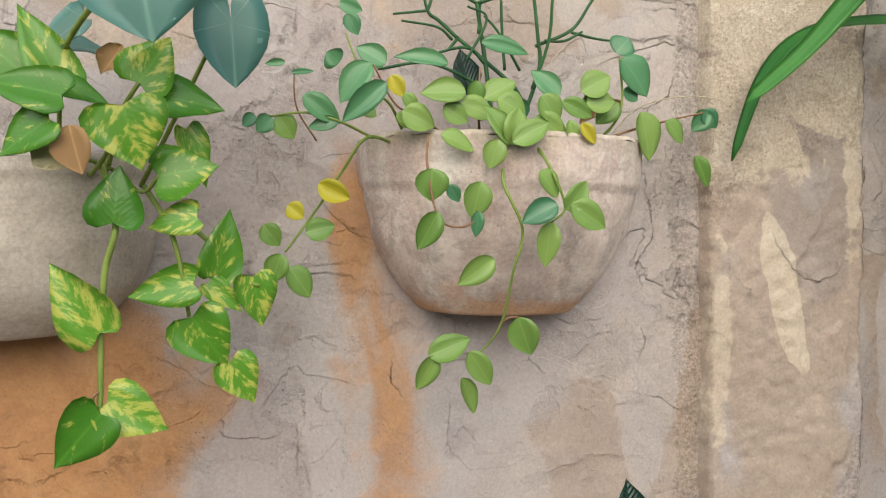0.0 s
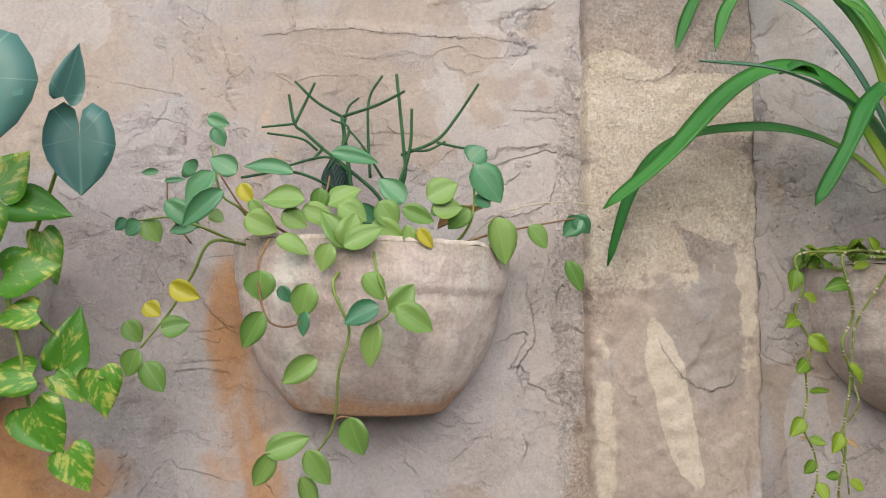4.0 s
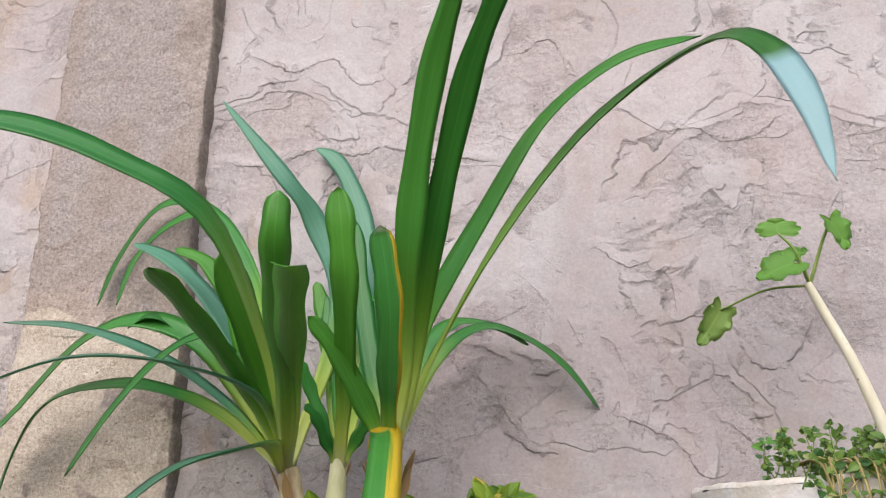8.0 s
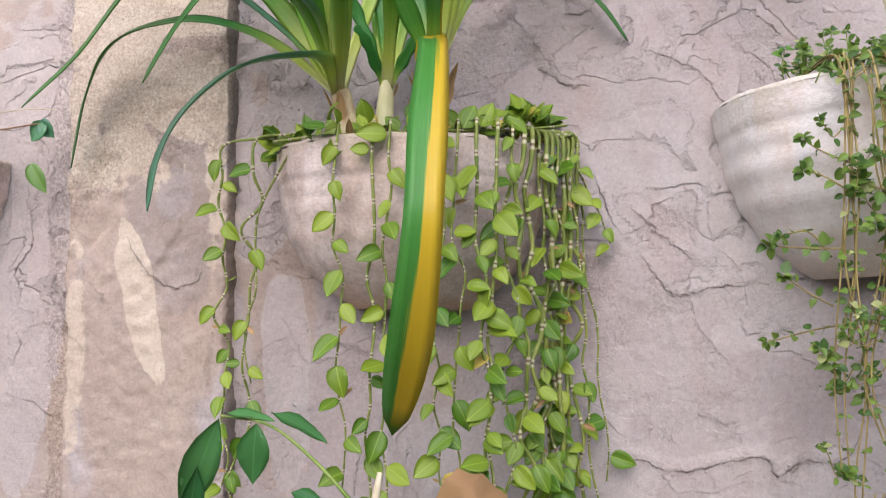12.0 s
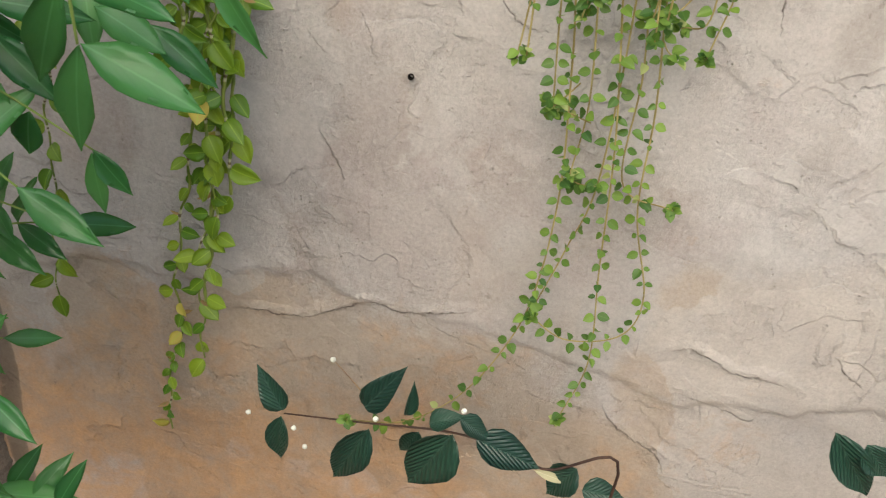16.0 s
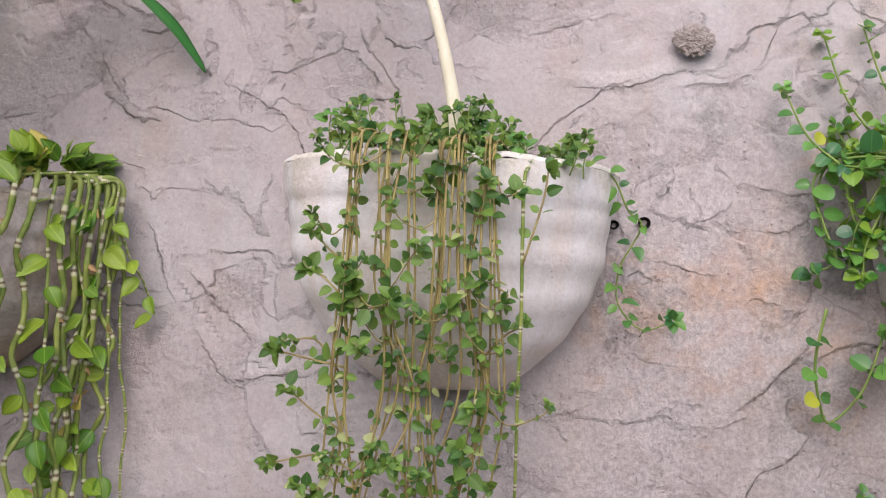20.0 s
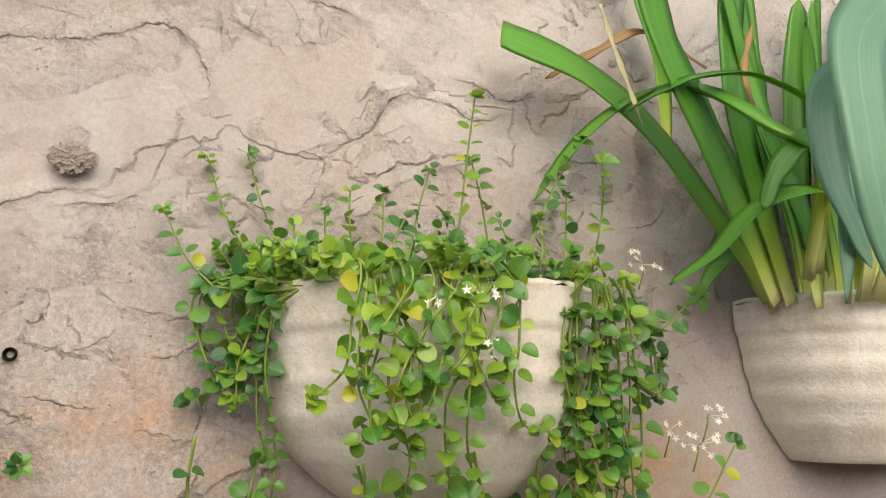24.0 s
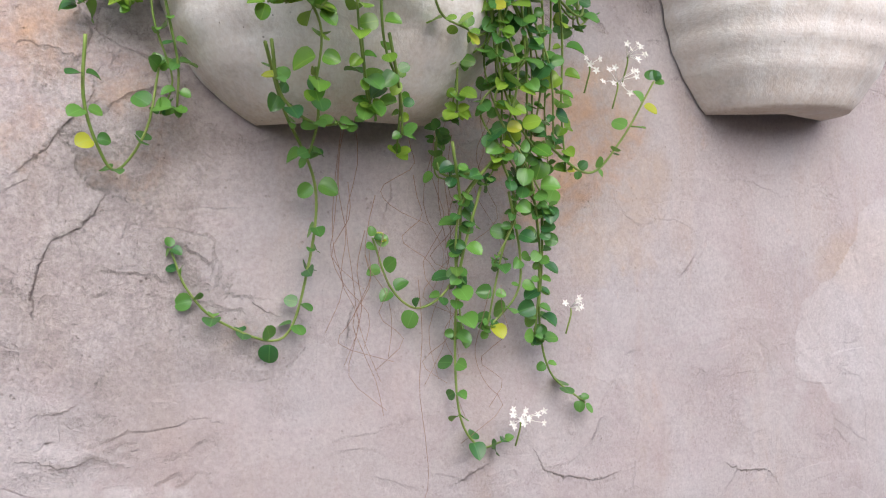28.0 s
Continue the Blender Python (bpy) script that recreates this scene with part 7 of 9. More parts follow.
wisp(thyme, ((1.591, -0.100, 1.150), (1.605, -0.080, 1.013), (1.618, -0.070, 0.918), (1.627, -0.070, 0.800), (1.684, -0.060, 0.779)), 0.0125, 0.017, TINY, THYME, STEM_TAN, 0.0012, 410, 0.0, tuft=14, sway=0.002)
for k in range(26):
    base = [Vector((1.543, -0.090, 1.065)), Vector((1.572, -0.080, 0.979)), Vector((1.594, -0.090, 1.098)), Vector((1.613, -0.080, 0.972)), Vector((1.543, -0.100, 1.254)), Vector((1.591, -0.100, 1.206)), Vector((1.590, -0.100, 1.103)), Vector((1.588, -0.080, 0.909)), Vector((1.582, -0.070, 0.830)), Vector((1.629, -0.090, 1.056))][k % 10]
    p = base + Vector((rng.uniform(-0.045, 0.045), rng.uniform(-0.02, 0.02), rng.uniform(-0.06, 0.06)))
    d = Vector((rng.uniform(-1, 1), rng.uniform(-0.6, 0.2), rng.uniform(-0.8, 0.3))).normalized() * rng.uniform(0.02, 0.05)
    wisp(thyme, (p, p + d * 0.5, p + d), 0.0125, 0.012, TINY, THYME, STEM_TAN, 0.0009, 500 + k, 0.0, tuft=8, sway=0.003)
# strays to the sides
wisp(thyme, ((1.669, -0.120, 1.619), (1.713, -0.100, 1.622), (1.740, -0.090, 1.614), (1.758, -0.075, 1.583), (1.773, -0.070, 1.571), (1.758, -0.060, 1.530), (1.757, -0.060, 1.490), (1.784, -0.060, 1.467), (1.811, -0.060, 1.477)), 0.0165, 0.016, TINY, COIN, STEM_GREEN, 0.0012, 600, 0.0, tuft=9, sway=0.002)
wisp(thyme, ((1.510, -0.180, 1.506), (1.483, -0.170, 1.524), (1.463, -0.160, 1.541)), 0.0145, 0.016, TINY, THYME, STEM_TAN, 0.0012, 601, 0.0, tuft=9, sway=0.002)
wisp(thyme, ((1.507, -0.180, 1.475), (1.480, -0.170, 1.498), (1.462, -0.160, 1.503)), 0.0145, 0.016, TINY, THYME, STEM_TAN, 0.0012, 602, 0.0, tuft=9, sway=0.002)
wisp(thyme, ((1.502, -0.160, 1.418), (1.461, -0.140, 1.423), (1.429, -0.130, 1.425)), 0.0145, 0.016, TINY, THYME, STEM_TAN, 0.0012, 603, 0.0, tuft=9, sway=0.002)
wisp(thyme, ((1.511, -0.130, 1.336), (1.474, -0.120, 1.328), (1.425, -0.120, 1.316)), 0.0145, 0.016, TINY, THYME, STEM_TAN, 0.0012, 604, 0.0, tuft=9, sway=0.002)
wisp(thyme, ((1.494, -0.140, 1.410), (1.470, -0.140, 1.440), (1.441, -0.140, 1.437)), 0.0145, 0.016, TINY, THYME, STEM_TAN, 0.0012, 605, 0.0, tuft=9, sway=0.002)
wisp(thyme, ((1.655, -0.190, 1.521), (1.668, -0.190, 1.575), (1.674, -0.180, 1.606)), 0.0145, 0.016, TINY, THYME, STEM_TAN, 0.0012, 606, 0.0, tuft=9, sway=0.002)
wisp(thyme, ((1.631, -0.190, 1.485), (1.645, -0.190, 1.493), (1.625, -0.190, 1.504)), 0.0145, 0.016, TINY, THYME, STEM_TAN, 0.0012, 607, 0.0, tuft=9, sway=0.002)
wisp(thyme, ((1.624, -0.170, 1.434), (1.643, -0.170, 1.455), (1.659, -0.170, 1.469)), 0.0145, 0.016, TINY, THYME, STEM_TAN, 0.0012, 608, 0.0, tuft=9, sway=0.002)
wisp(thyme, ((1.496, -0.130, 1.356), (1.473, -0.130, 1.370), (1.444, -0.130, 1.389)), 0.0145, 0.016, TINY, THYME, STEM_TAN, 0.0012, 609, 0.0, tuft=9, sway=0.002)
stem(thyme, STEM_JOINT, 0.0019, (1.658, -0.140, 1.615), (1.652, -0.185, 1.589), (1.657, -0.185, 1.477), (1.659, -0.170, 1.407), (1.663, -0.150, 1.314), (1.665, -0.120, 1.227), taper=0.8, name="twig", n=60)
# the tuft on top
for k in range(72):
    mid_x, wide = ((1.498, 0.032), (1.587, 0.046), (1.587, 0.046), (1.66, 0.05))[k % 4]
    x = mid_x + wide * rng.uniform(-1, 1)
    y, z = -rng.uniform(0.06, 0.165), 1.605
    h_ = rng.uniform(0.015, 0.060) * (0.5 if k % 4 == 3 else 1.0)
    d = Vector((rng.uniform(-0.7, 0.7), rng.uniform(-0.6, 0.3), 1)).normalized() * (h_ + 0.012)
    wisp(thyme, ((x, y, z), Vector((x, y, z)) + d * 0.55, Vector((x, y, z)) + d), rng.choice((0.009, 0.012)), 0.010, TINY, COIN if k % 5 == 0 else THYME, STEM_GREEN, 0.0009, 700 + k, 0.1, tuft=7, sway=0.004)

# ---------------------------------------------------------------- round-leaved trailer with white flowers in the cream pot
coin = plant("round_leaved_trailer", "dense trailing plant with round glossy leaves and white flower heads", "plant", (2.177, -0.090, 1.649))
COINS = forms("round", 0.92, 0.22, 0.15, 0.0, 0.0, 4)
rng = random.Random(31)

def shoot(seed, *pts):
    """An upright shoot with pairs of small round leaves, crosswise."""
    wisp(coin, pts, 0.0130, 0.0135, COINS, COIN_LIGHT if seed % 3 == 0 else COIN, STEM_GREEN, 0.0014, 800 + seed, 0.12, tuft=4, sway=0.002, lift=0.6)


def strand(seed, *pts):
    """A hanging strand of round leaves, with a looser twin beside it."""
    r = random.Random(seed)
    if 200 <= seed < 300:
        x, y, z = pts[0]
        pts = ((x, -0.10, 1.656), (x, -0.158, 1.664), (x, -0.186, 1.640)) + pts[1:]
    mat_ = COIN_LIGHT if 200 <= seed < 300 and seed % 5 else (COIN_LIGHT if seed % 4 == 0 else COIN)
    wisp(coin, pts, 0.0145 + 0.002 * (seed % 3), 0.022, COINS, mat_, STEM_GREEN, 0.0016, 1000 + seed, 0.05, tuft=4, sway=0.002, lift=0.3)
    if 200 <= seed < 300:
        return
    shift = Vector((r.uniform(-0.014, 0.014), r.uniform(0.004, 0.018), r.uniform(-0.012, 0.006)))
    twin = [Vector(p) + shift * min(1.0, i / 2) for i, p in enumerate(pts)]
    wisp(coin, twin[:max(3, len(twin) - seed % 2)], 0.0140, 0.027, COINS, COIN, STEM_GREEN, 0.0013, 1500 + seed, 0.08, tuft=3, sway=0.006, lift=0.4)


# upright shoots
shoot(0, (2.015, -0.040, 1.668), (1.982, -0.025, 1.723), (1.960, -0.015, 1.792))
shoot(1, (2.048, -0.050, 1.668), (2.019, -0.030, 1.731), (2.001, -0.015, 1.800))
shoot(2, (1.971, -0.050, 1.646), (1.943, -0.030, 1.677), (1.917, -0.025, 1.729))
shoot(3, (2.107, -0.080, 1.669), (2.106, -0.060, 1.719), (2.106, -0.050, 1.759))
shoot(4, (2.126, -0.100, 1.666), (2.134, -0.080, 1.710), (2.137, -0.070, 1.751))
shoot(5, (2.145, -0.140, 1.659), (2.166, -0.110, 1.723), (2.181, -0.100, 1.775))
shoot(6, (2.187, -0.160, 1.658), (2.200, -0.160, 1.753), (2.209, -0.160, 1.832))
shoot(7, (2.233, -0.140, 1.665), (2.226, -0.130, 1.732), (2.215, -0.130, 1.776))
shoot(8, (2.279, -0.120, 1.681), (2.330, -0.090, 1.769), (2.375, -0.080, 1.837))
shoot(9, (2.335, -0.160, 1.662), (2.354, -0.150, 1.729), (2.356, -0.150, 1.783))
shoot(10, (2.086, -0.070, 1.668), (2.083, -0.050, 1.704), (2.081, -0.050, 1.731))
shoot(11, (2.336, -0.100, 1.680), (2.356, -0.070, 1.734), (2.364, -0.060, 1.773))
shoot(12, (2.053, -0.060, 1.665), (2.051, -0.040, 1.701), (2.048, -0.030, 1.721))
shoot(13, (2.162, -0.150, 1.658), (2.170, -0.140, 1.692), (2.188, -0.130, 1.713))
shoot(14, (2.257, -0.140, 1.667), (2.256, -0.130, 1.701), (2.247, -0.120, 1.721))
shoot(15, (2.293, -0.130, 1.671), (2.304, -0.110, 1.710), (2.305, -0.100, 1.732))
shoot(16, (2.126, -0.150, 1.653), (2.134, -0.140, 1.683), (2.147, -0.130, 1.710))
# the mat along the rim
for k in range(95):
    u = rng.random()
    x = 2.206 - 0.195 * math.cos(math.pi * u)
    y = -rng.uniform(0.15, 1.0) * 0.170 * math.sin(math.pi * u) - 0.012
    p = Vector((x, y, 1.638))
    d = Vector((rng.uniform(-0.8, 0.8), rng.uniform(-0.8, 0.3), rng.uniform(0.3, 1.0))).normalized() * rng.uniform(0.03, 0.065)
    wisp(coin, (p, p + d * 0.5, p + d), (0.011, 0.014, 0.016)[k % 3], 0.013, COINS, COIN_LIGHT if k % 5 < 3 else COIN, STEM_GREEN, 0.0012, 900 + k, 0.1, tuft=5, sway=0.003)
# strands on the near side of the pot
strand(100, (2.052, -0.100, 1.649), (2.024, -0.070, 1.645), (2.004, -0.060, 1.599), (1.996, -0.055, 1.564), (1.997, -0.050, 1.530))
strand(101, (2.049, -0.100, 1.646), (1.984, -0.050, 1.655), (1.952, -0.035, 1.631), (1.962, -0.035, 1.585), (1.975, -0.035, 1.550), (1.955, -0.030, 1.537))
strand(102, (2.044, -0.120, 1.637), (2.025, -0.090, 1.618), (2.022, -0.080, 1.572), (2.027, -0.070, 1.525), (2.036, -0.060, 1.478), (2.033, -0.050, 1.440))
strand(103, (2.037, -0.100, 1.642), (2.014, -0.070, 1.633), (2.015, -0.060, 1.592), (2.025, -0.060, 1.565))
strand(104, (2.042, -0.100, 1.646), (1.999, -0.060, 1.651), (1.979, -0.050, 1.635), (1.987, -0.045, 1.599), (2.000, -0.045, 1.580))
strand(105, (2.043, -0.110, 1.640), (2.018, -0.080, 1.641), (1.967, -0.040, 1.648), (1.962, -0.035, 1.657))
strand(106, (2.037, -0.100, 1.637), (2.017, -0.060, 1.619), (2.010, -0.050, 1.577), (1.987, -0.045, 1.560))
# strands over the front
strand(200, (2.091, -0.170, 1.638), (2.080, -0.195, 1.604), (2.074, -0.200, 1.562), (2.051, -0.195, 1.538))
strand(201, (2.093, -0.170, 1.640), (2.085, -0.200, 1.579), (2.087, -0.200, 1.544), (2.106, -0.195, 1.503))
strand(202, (2.109, -0.180, 1.639), (2.104, -0.200, 1.590), (2.093, -0.205, 1.546), (2.098, -0.200, 1.509), (2.091, -0.200, 1.499))
strand(203, (2.129, -0.180, 1.645), (2.117, -0.205, 1.595), (2.110, -0.210, 1.546), (2.122, -0.200, 1.510), (2.135, -0.185, 1.483), (2.136, -0.160, 1.440))
strand(204, (2.159, -0.180, 1.646), (2.140, -0.210, 1.595), (2.133, -0.215, 1.551), (2.141, -0.205, 1.515), (2.131, -0.200, 1.500))
strand(205, (2.176, -0.180, 1.643), (2.161, -0.205, 1.584), (2.148, -0.215, 1.544), (2.143, -0.210, 1.515))
strand(206, (2.191, -0.180, 1.644), (2.177, -0.205, 1.595), (2.178, -0.200, 1.564), (2.167, -0.195, 1.532), (2.171, -0.175, 1.480), (2.190, -0.140, 1.436))
strand(207, (2.202, -0.180, 1.645), (2.193, -0.205, 1.591), (2.183, -0.200, 1.537), (2.196, -0.175, 1.485), (2.225, -0.130, 1.447), (2.234, -0.090, 1.394))
strand(208, (2.243, -0.175, 1.646), (2.237, -0.190, 1.583), (2.235, -0.185, 1.552), (2.248, -0.170, 1.513), (2.286, -0.150, 1.506))
strand(209, (2.119, -0.180, 1.642), (2.131, -0.210, 1.575), (2.123, -0.215, 1.541), (2.134, -0.210, 1.509))
strand(210, (2.139, -0.180, 1.646), (2.112, -0.205, 1.604), (2.093, -0.205, 1.569), (2.093, -0.205, 1.550))
strand(211, (2.181, -0.180, 1.646), (2.150, -0.210, 1.606), (2.121, -0.215, 1.562), (2.111, -0.205, 1.513))
strand(212, (2.213, -0.180, 1.646), (2.182, -0.205, 1.605), (2.192, -0.205, 1.571), (2.210, -0.190, 1.535))
strand(213, (2.168, -0.170, 1.655), (2.193, -0.205, 1.611), (2.177, -0.210, 1.571), (2.139, -0.210, 1.540))
strand(214, (2.101, -0.170, 1.640), (2.106, -0.200, 1.605), (2.129, -0.215, 1.572), (2.154, -0.210, 1.543))
strand(215, (2.224, -0.180, 1.645), (2.216, -0.200, 1.615), (2.204, -0.200, 1.583), (2.224, -0.190, 1.561))
# the thick bunch at the far side
strand(300, (2.309, -0.150, 1.650), (2.306, -0.150, 1.569), (2.322, -0.130, 1.515), (2.295, -0.120, 1.497), (2.296, -0.100, 1.436))
strand(301, (2.322, -0.150, 1.653), (2.322, -0.150, 1.569), (2.337, -0.120, 1.464), (2.347, -0.090, 1.394))
strand(302, (2.341, -0.150, 1.654), (2.344, -0.150, 1.571), (2.364, -0.120, 1.470), (2.375, -0.090, 1.393), (2.369, -0.080, 1.366))
strand(303, (2.360, -0.150, 1.653), (2.373, -0.140, 1.574), (2.385, -0.120, 1.488), (2.389, -0.090, 1.417))
strand(304, (2.383, -0.140, 1.659), (2.396, -0.130, 1.578), (2.416, -0.110, 1.514), (2.422, -0.090, 1.442), (2.439, -0.070, 1.379))
strand(305, (2.393, -0.130, 1.665), (2.434, -0.110, 1.606), (2.472, -0.100, 1.630), (2.508, -0.090, 1.652))
strand(306, (2.395, -0.120, 1.561), (2.446, -0.100, 1.542), (2.459, -0.090, 1.579))
strand(307, (2.373, -0.140, 1.658), (2.404, -0.120, 1.623), (2.444, -0.100, 1.593), (2.448, -0.090, 1.537), (2.467, -0.085, 1.548))
strand(308, (2.347, -0.150, 1.652), (2.336, -0.140, 1.543), (2.326, -0.130, 1.487), (2.355, -0.110, 1.429), (2.399, -0.090, 1.393))
strand(309, (2.342, -0.100, 1.394), (2.375, -0.070, 1.344), (2.365, -0.050, 1.287), (2.353, -0.035, 1.205))
strand(310, (2.384, -0.090, 1.375), (2.411, -0.060, 1.310), (2.415, -0.050, 1.271), (2.413, -0.035, 1.199))
strand(311, (2.339, -0.100, 1.394), (2.309, -0.070, 1.347), (2.310, -0.050, 1.285), (2.325, -0.030, 1.207))
strand(312, (2.328, -0.150, 1.650), (2.313, -0.150, 1.597), (2.326, -0.140, 1.526), (2.349, -0.130, 1.475), (2.348, -0.110, 1.418), (2.337, -0.090, 1.382))
strand(313, (2.354, -0.150, 1.653), (2.362, -0.150, 1.613), (2.359, -0.140, 1.544), (2.391, -0.120, 1.476), (2.414, -0.090, 1.405))
strand(314, (2.339, -0.140, 1.543), (2.366, -0.130, 1.499), (2.330, -0.120, 1.447), (2.369, -0.100, 1.394), (2.416, -0.070, 1.342))
strand(315, (2.323, -0.090, 1.377), (2.294, -0.060, 1.377), (2.293, -0.050, 1.423))
# long ends below the pot
wisp(coin, ((2.095, -0.160, 1.479), (2.121, -0.100, 1.436), (2.162, -0.050, 1.367), (2.156, -0.030, 1.289), (2.130, -0.015, 1.216), (2.070, -0.012, 1.238), (2.040, -0.012, 1.272), (2.026, -0.012, 1.311)), 0.0165, 0.026, COINS, COIN, STEM_GREEN, 0.0017, 1200, 0.05, tuft=3, sway=0.001)
wisp(coin, ((1.960, -0.060, 1.501), (1.957, -0.050, 1.449), (1.965, -0.040, 1.405), (1.981, -0.030, 1.386), (2.008, -0.040, 1.421), (2.020, -0.050, 1.477)), 0.0165, 0.026, COINS, COIN, STEM_GREEN, 0.0017, 1201, 0.05, tuft=3, sway=0.001)
wisp(coin, ((2.294, -0.090, 1.408), (2.314, -0.060, 1.335), (2.310, -0.040, 1.263), (2.274, -0.030, 1.237), (2.245, -0.025, 1.260), (2.228, -0.025, 1.315)), 0.0165, 0.026, COINS, COIN, STEM_GREEN, 0.0017, 1202, 0.05, tuft=3, sway=0.001)
wisp(coin, ((2.329, -0.080, 1.363), (2.316, -0.050, 1.275), (2.315, -0.030, 1.188), (2.321, -0.025, 1.112), (2.347, -0.020, 1.075), (2.378, -0.020, 1.077)), 0.0165, 0.026, COINS, COIN, STEM_GREEN, 0.0017, 1203, 0.05, tuft=3, sway=0.001)
wisp(coin, ((2.403, -0.080, 1.362), (2.418, -0.050, 1.288), (2.421, -0.035, 1.211), (2.439, -0.025, 1.149), (2.488, -0.019, 1.108)), 0.0165, 0.026, COINS, COIN, STEM_GREEN, 0.0017, 1204, 0.05, tuft=3, sway=0.001)
wisp(coin, ((2.362, -0.080, 1.357), (2.390, -0.050, 1.290), (2.390, -0.040, 1.245), (2.355, -0.035, 1.210)), 0.0165, 0.026, COINS, COIN, STEM_GREEN, 0.0017, 1205, 0.05, tuft=3, sway=0.001)
wisp(coin, ((2.406, -0.080, 1.411), (2.469, -0.070, 1.378), (2.517, -0.070, 1.414), (2.564, -0.070, 1.484)), 0.0165, 0.026, COINS, COIN, STEM_GREEN, 0.0017, 1206, 0.05, tuft=3, sway=0.001)
wisp(coin, ((2.137, -0.160, 1.460), (2.147, -0.120, 1.423), (2.145, -0.090, 1.391)), 0.0165, 0.026, COINS, COIN, STEM_GREEN, 0.0017, 1207, 0.05, tuft=3, sway=0.001)
wisp(coin, ((2.175, -0.170, 1.488), (2.189, -0.140, 1.441), (2.197, -0.130, 1.433)), 0.0165, 0.026, COINS, COIN, STEM_GREEN, 0.0017, 1208, 0.05, tuft=3, sway=0.001)
wisp(coin, ((2.197, -0.180, 1.488), (2.221, -0.140, 1.442), (2.229, -0.120, 1.409)), 0.0165, 0.026, COINS, COIN, STEM_GREEN, 0.0017, 1209, 0.05, tuft=3, sway=0.001)
wisp(coin, ((2.098, -0.170, 1.479), (2.112, -0.140, 1.439), (2.146, -0.120, 1.418), (2.181, -0.120, 1.421)), 0.0165, 0.026, COINS, COIN, STEM_GREEN, 0.0017, 1210, 0.05, tuft=3, sway=0.001)
# hair roots
for k in range(26):
    x = rng.choice((2.27, 2.30, 2.31, 2.36, 2.22, 2.20)) + rng.uniform(-0.012, 0.012)
    z0_, ln = rng.uniform(1.25, 1.50), rng.uniform(0.10, 0.30)
    pts = [(x + rng.uniform(-0.008, 0.008) * j, -0.05 + 0.008 * j if j < 5 else -0.018, z0_ - ln * j / 5) for j in range(6)]
    stem(coin, ROOT, 0.00045, *pts, n=14, name="root", sides=4, taper=0.6)


def flower_head(parent, at, size=0.022, count=10, seed=0):
    """A loose head of small five-petalled white stars."""
    r = random.Random(seed)
    head = Shape()
    tube(head, spline((Vector(at) + Vector((-0.004, 0.006, -0.03)), Vector(at) + Vector((0, 0, -0.008)), Vector(at)), 6), 0.0010, 5)
    ob = grown("flower_stalk", head, STEM_GREEN, parent)
    for k in range(count):
        c = Vector(at) + Vector((r.uniform(-1, 1), r.uniform(-1, 0.2), r.uniform(-0.7, 0.8))) * size
        s = Shape()
        tube(s, [Vector(at), (Vector(at) + c) / 2 + Vector((0, 0, 0.001)), c], 0.0004, 4)
        face = Vector((r.uniform(-0.6, 0.6), -1, r.uniform(-0.2, 0.8))).normalized()
        u = face.orthogonal().normalized()
        for j in range(5):
            out = Matrix.Rotation(j * 1.2566 + k, 3, face) @ u
            put_leaf(s, leaf_form("lance", 0.45, 0.2, 0.1), leaf_pose(c, c + out * 0.0047 + face * 0.0015, face))
        part("flower", s, PETAL, ob)
    return ob


for k, (at, n) in enumerate((((2.467, -0.050, 1.696), 9), ((2.198, -0.200, 1.619), 5), ((2.195, -0.200, 1.584), 4), ((2.521, -0.060, 1.483), 9), ((2.483, -0.060, 1.500), 5), ((2.544, -0.050, 1.516), 8), ((2.466, -0.030, 1.223), 8), ((2.396, -0.025, 1.099), 13), ((2.156, -0.200, 1.625), 3))):
    flower_head(coin, at, 0.017 + 0.004 * (n > 8), n, k)

# ---------------------------------------------------------------- broad strap-leaved plant in the last pot
broad = plant("broad_strap_plant", "plant with broad arching strap leaves, some cut or dry", "plant", (2.668, -0.090, 1.654))
strap(broad, BROAD, 0.053, (2.621, -0.090, 1.648), (2.565, -0.080, 1.738), (2.468, -0.080, 1.854), (2.378, -0.080, 1.919), (2.274, -0.080, 1.951), face=(0.3, -1, 0.4), fold=0.12, blunt=-0.05, seed=0, cut=True, foot=0.7, label="broad strap leaf cut off square at its end")
strap(broad, BROAD, 0.050, (2.616, -0.100, 1.647), (2.559, -0.120, 1.738), (2.493, -0.140, 1.848), (2.443, -0.150, 1.940), (2.419, -0.150, 2.048), face=(0.2, -1, 0.2), fold=0.12, blunt=0.0, seed=1)
strap(broad, BROAD, 0.042, (2.637, -0.100, 1.648), (2.600, -0.110, 1.751), (2.565, -0.120, 1.865), (2.562, -0.120, 1.990), (2.589, -0.120, 2.119), face=(0.1, -1, 0.1), fold=0.15, blunt=0.1, seed=2)
strap(broad, BROAD, 0.040, (2.677, -0.080, 1.652), (2.700, -0.060, 1.788), (2.718, -0.050, 1.936), (2.744, -0.050, 2.091), face=(-0.1, -1, 0.1), fold=0.15, blunt=0.1, seed=3)
strap(broad, BROAD, 0.038, (2.713, -0.080, 1.654), (2.771, -0.050, 1.797), (2.813, -0.040, 1.953), (2.866, -0.040, 2.137), face=(-0.2, -1, 0.1), fold=0.15, blunt=0.1, seed=4)
strap(broad, BROAD, 0.040, (2.759, -0.070, 1.658), (2.825, -0.060, 1.799), (2.900, -0.050, 1.978), (2.990, -0.050, 2.155), face=(-0.3, -1, 0.1), fold=0.15, blunt=0.1, seed=5)
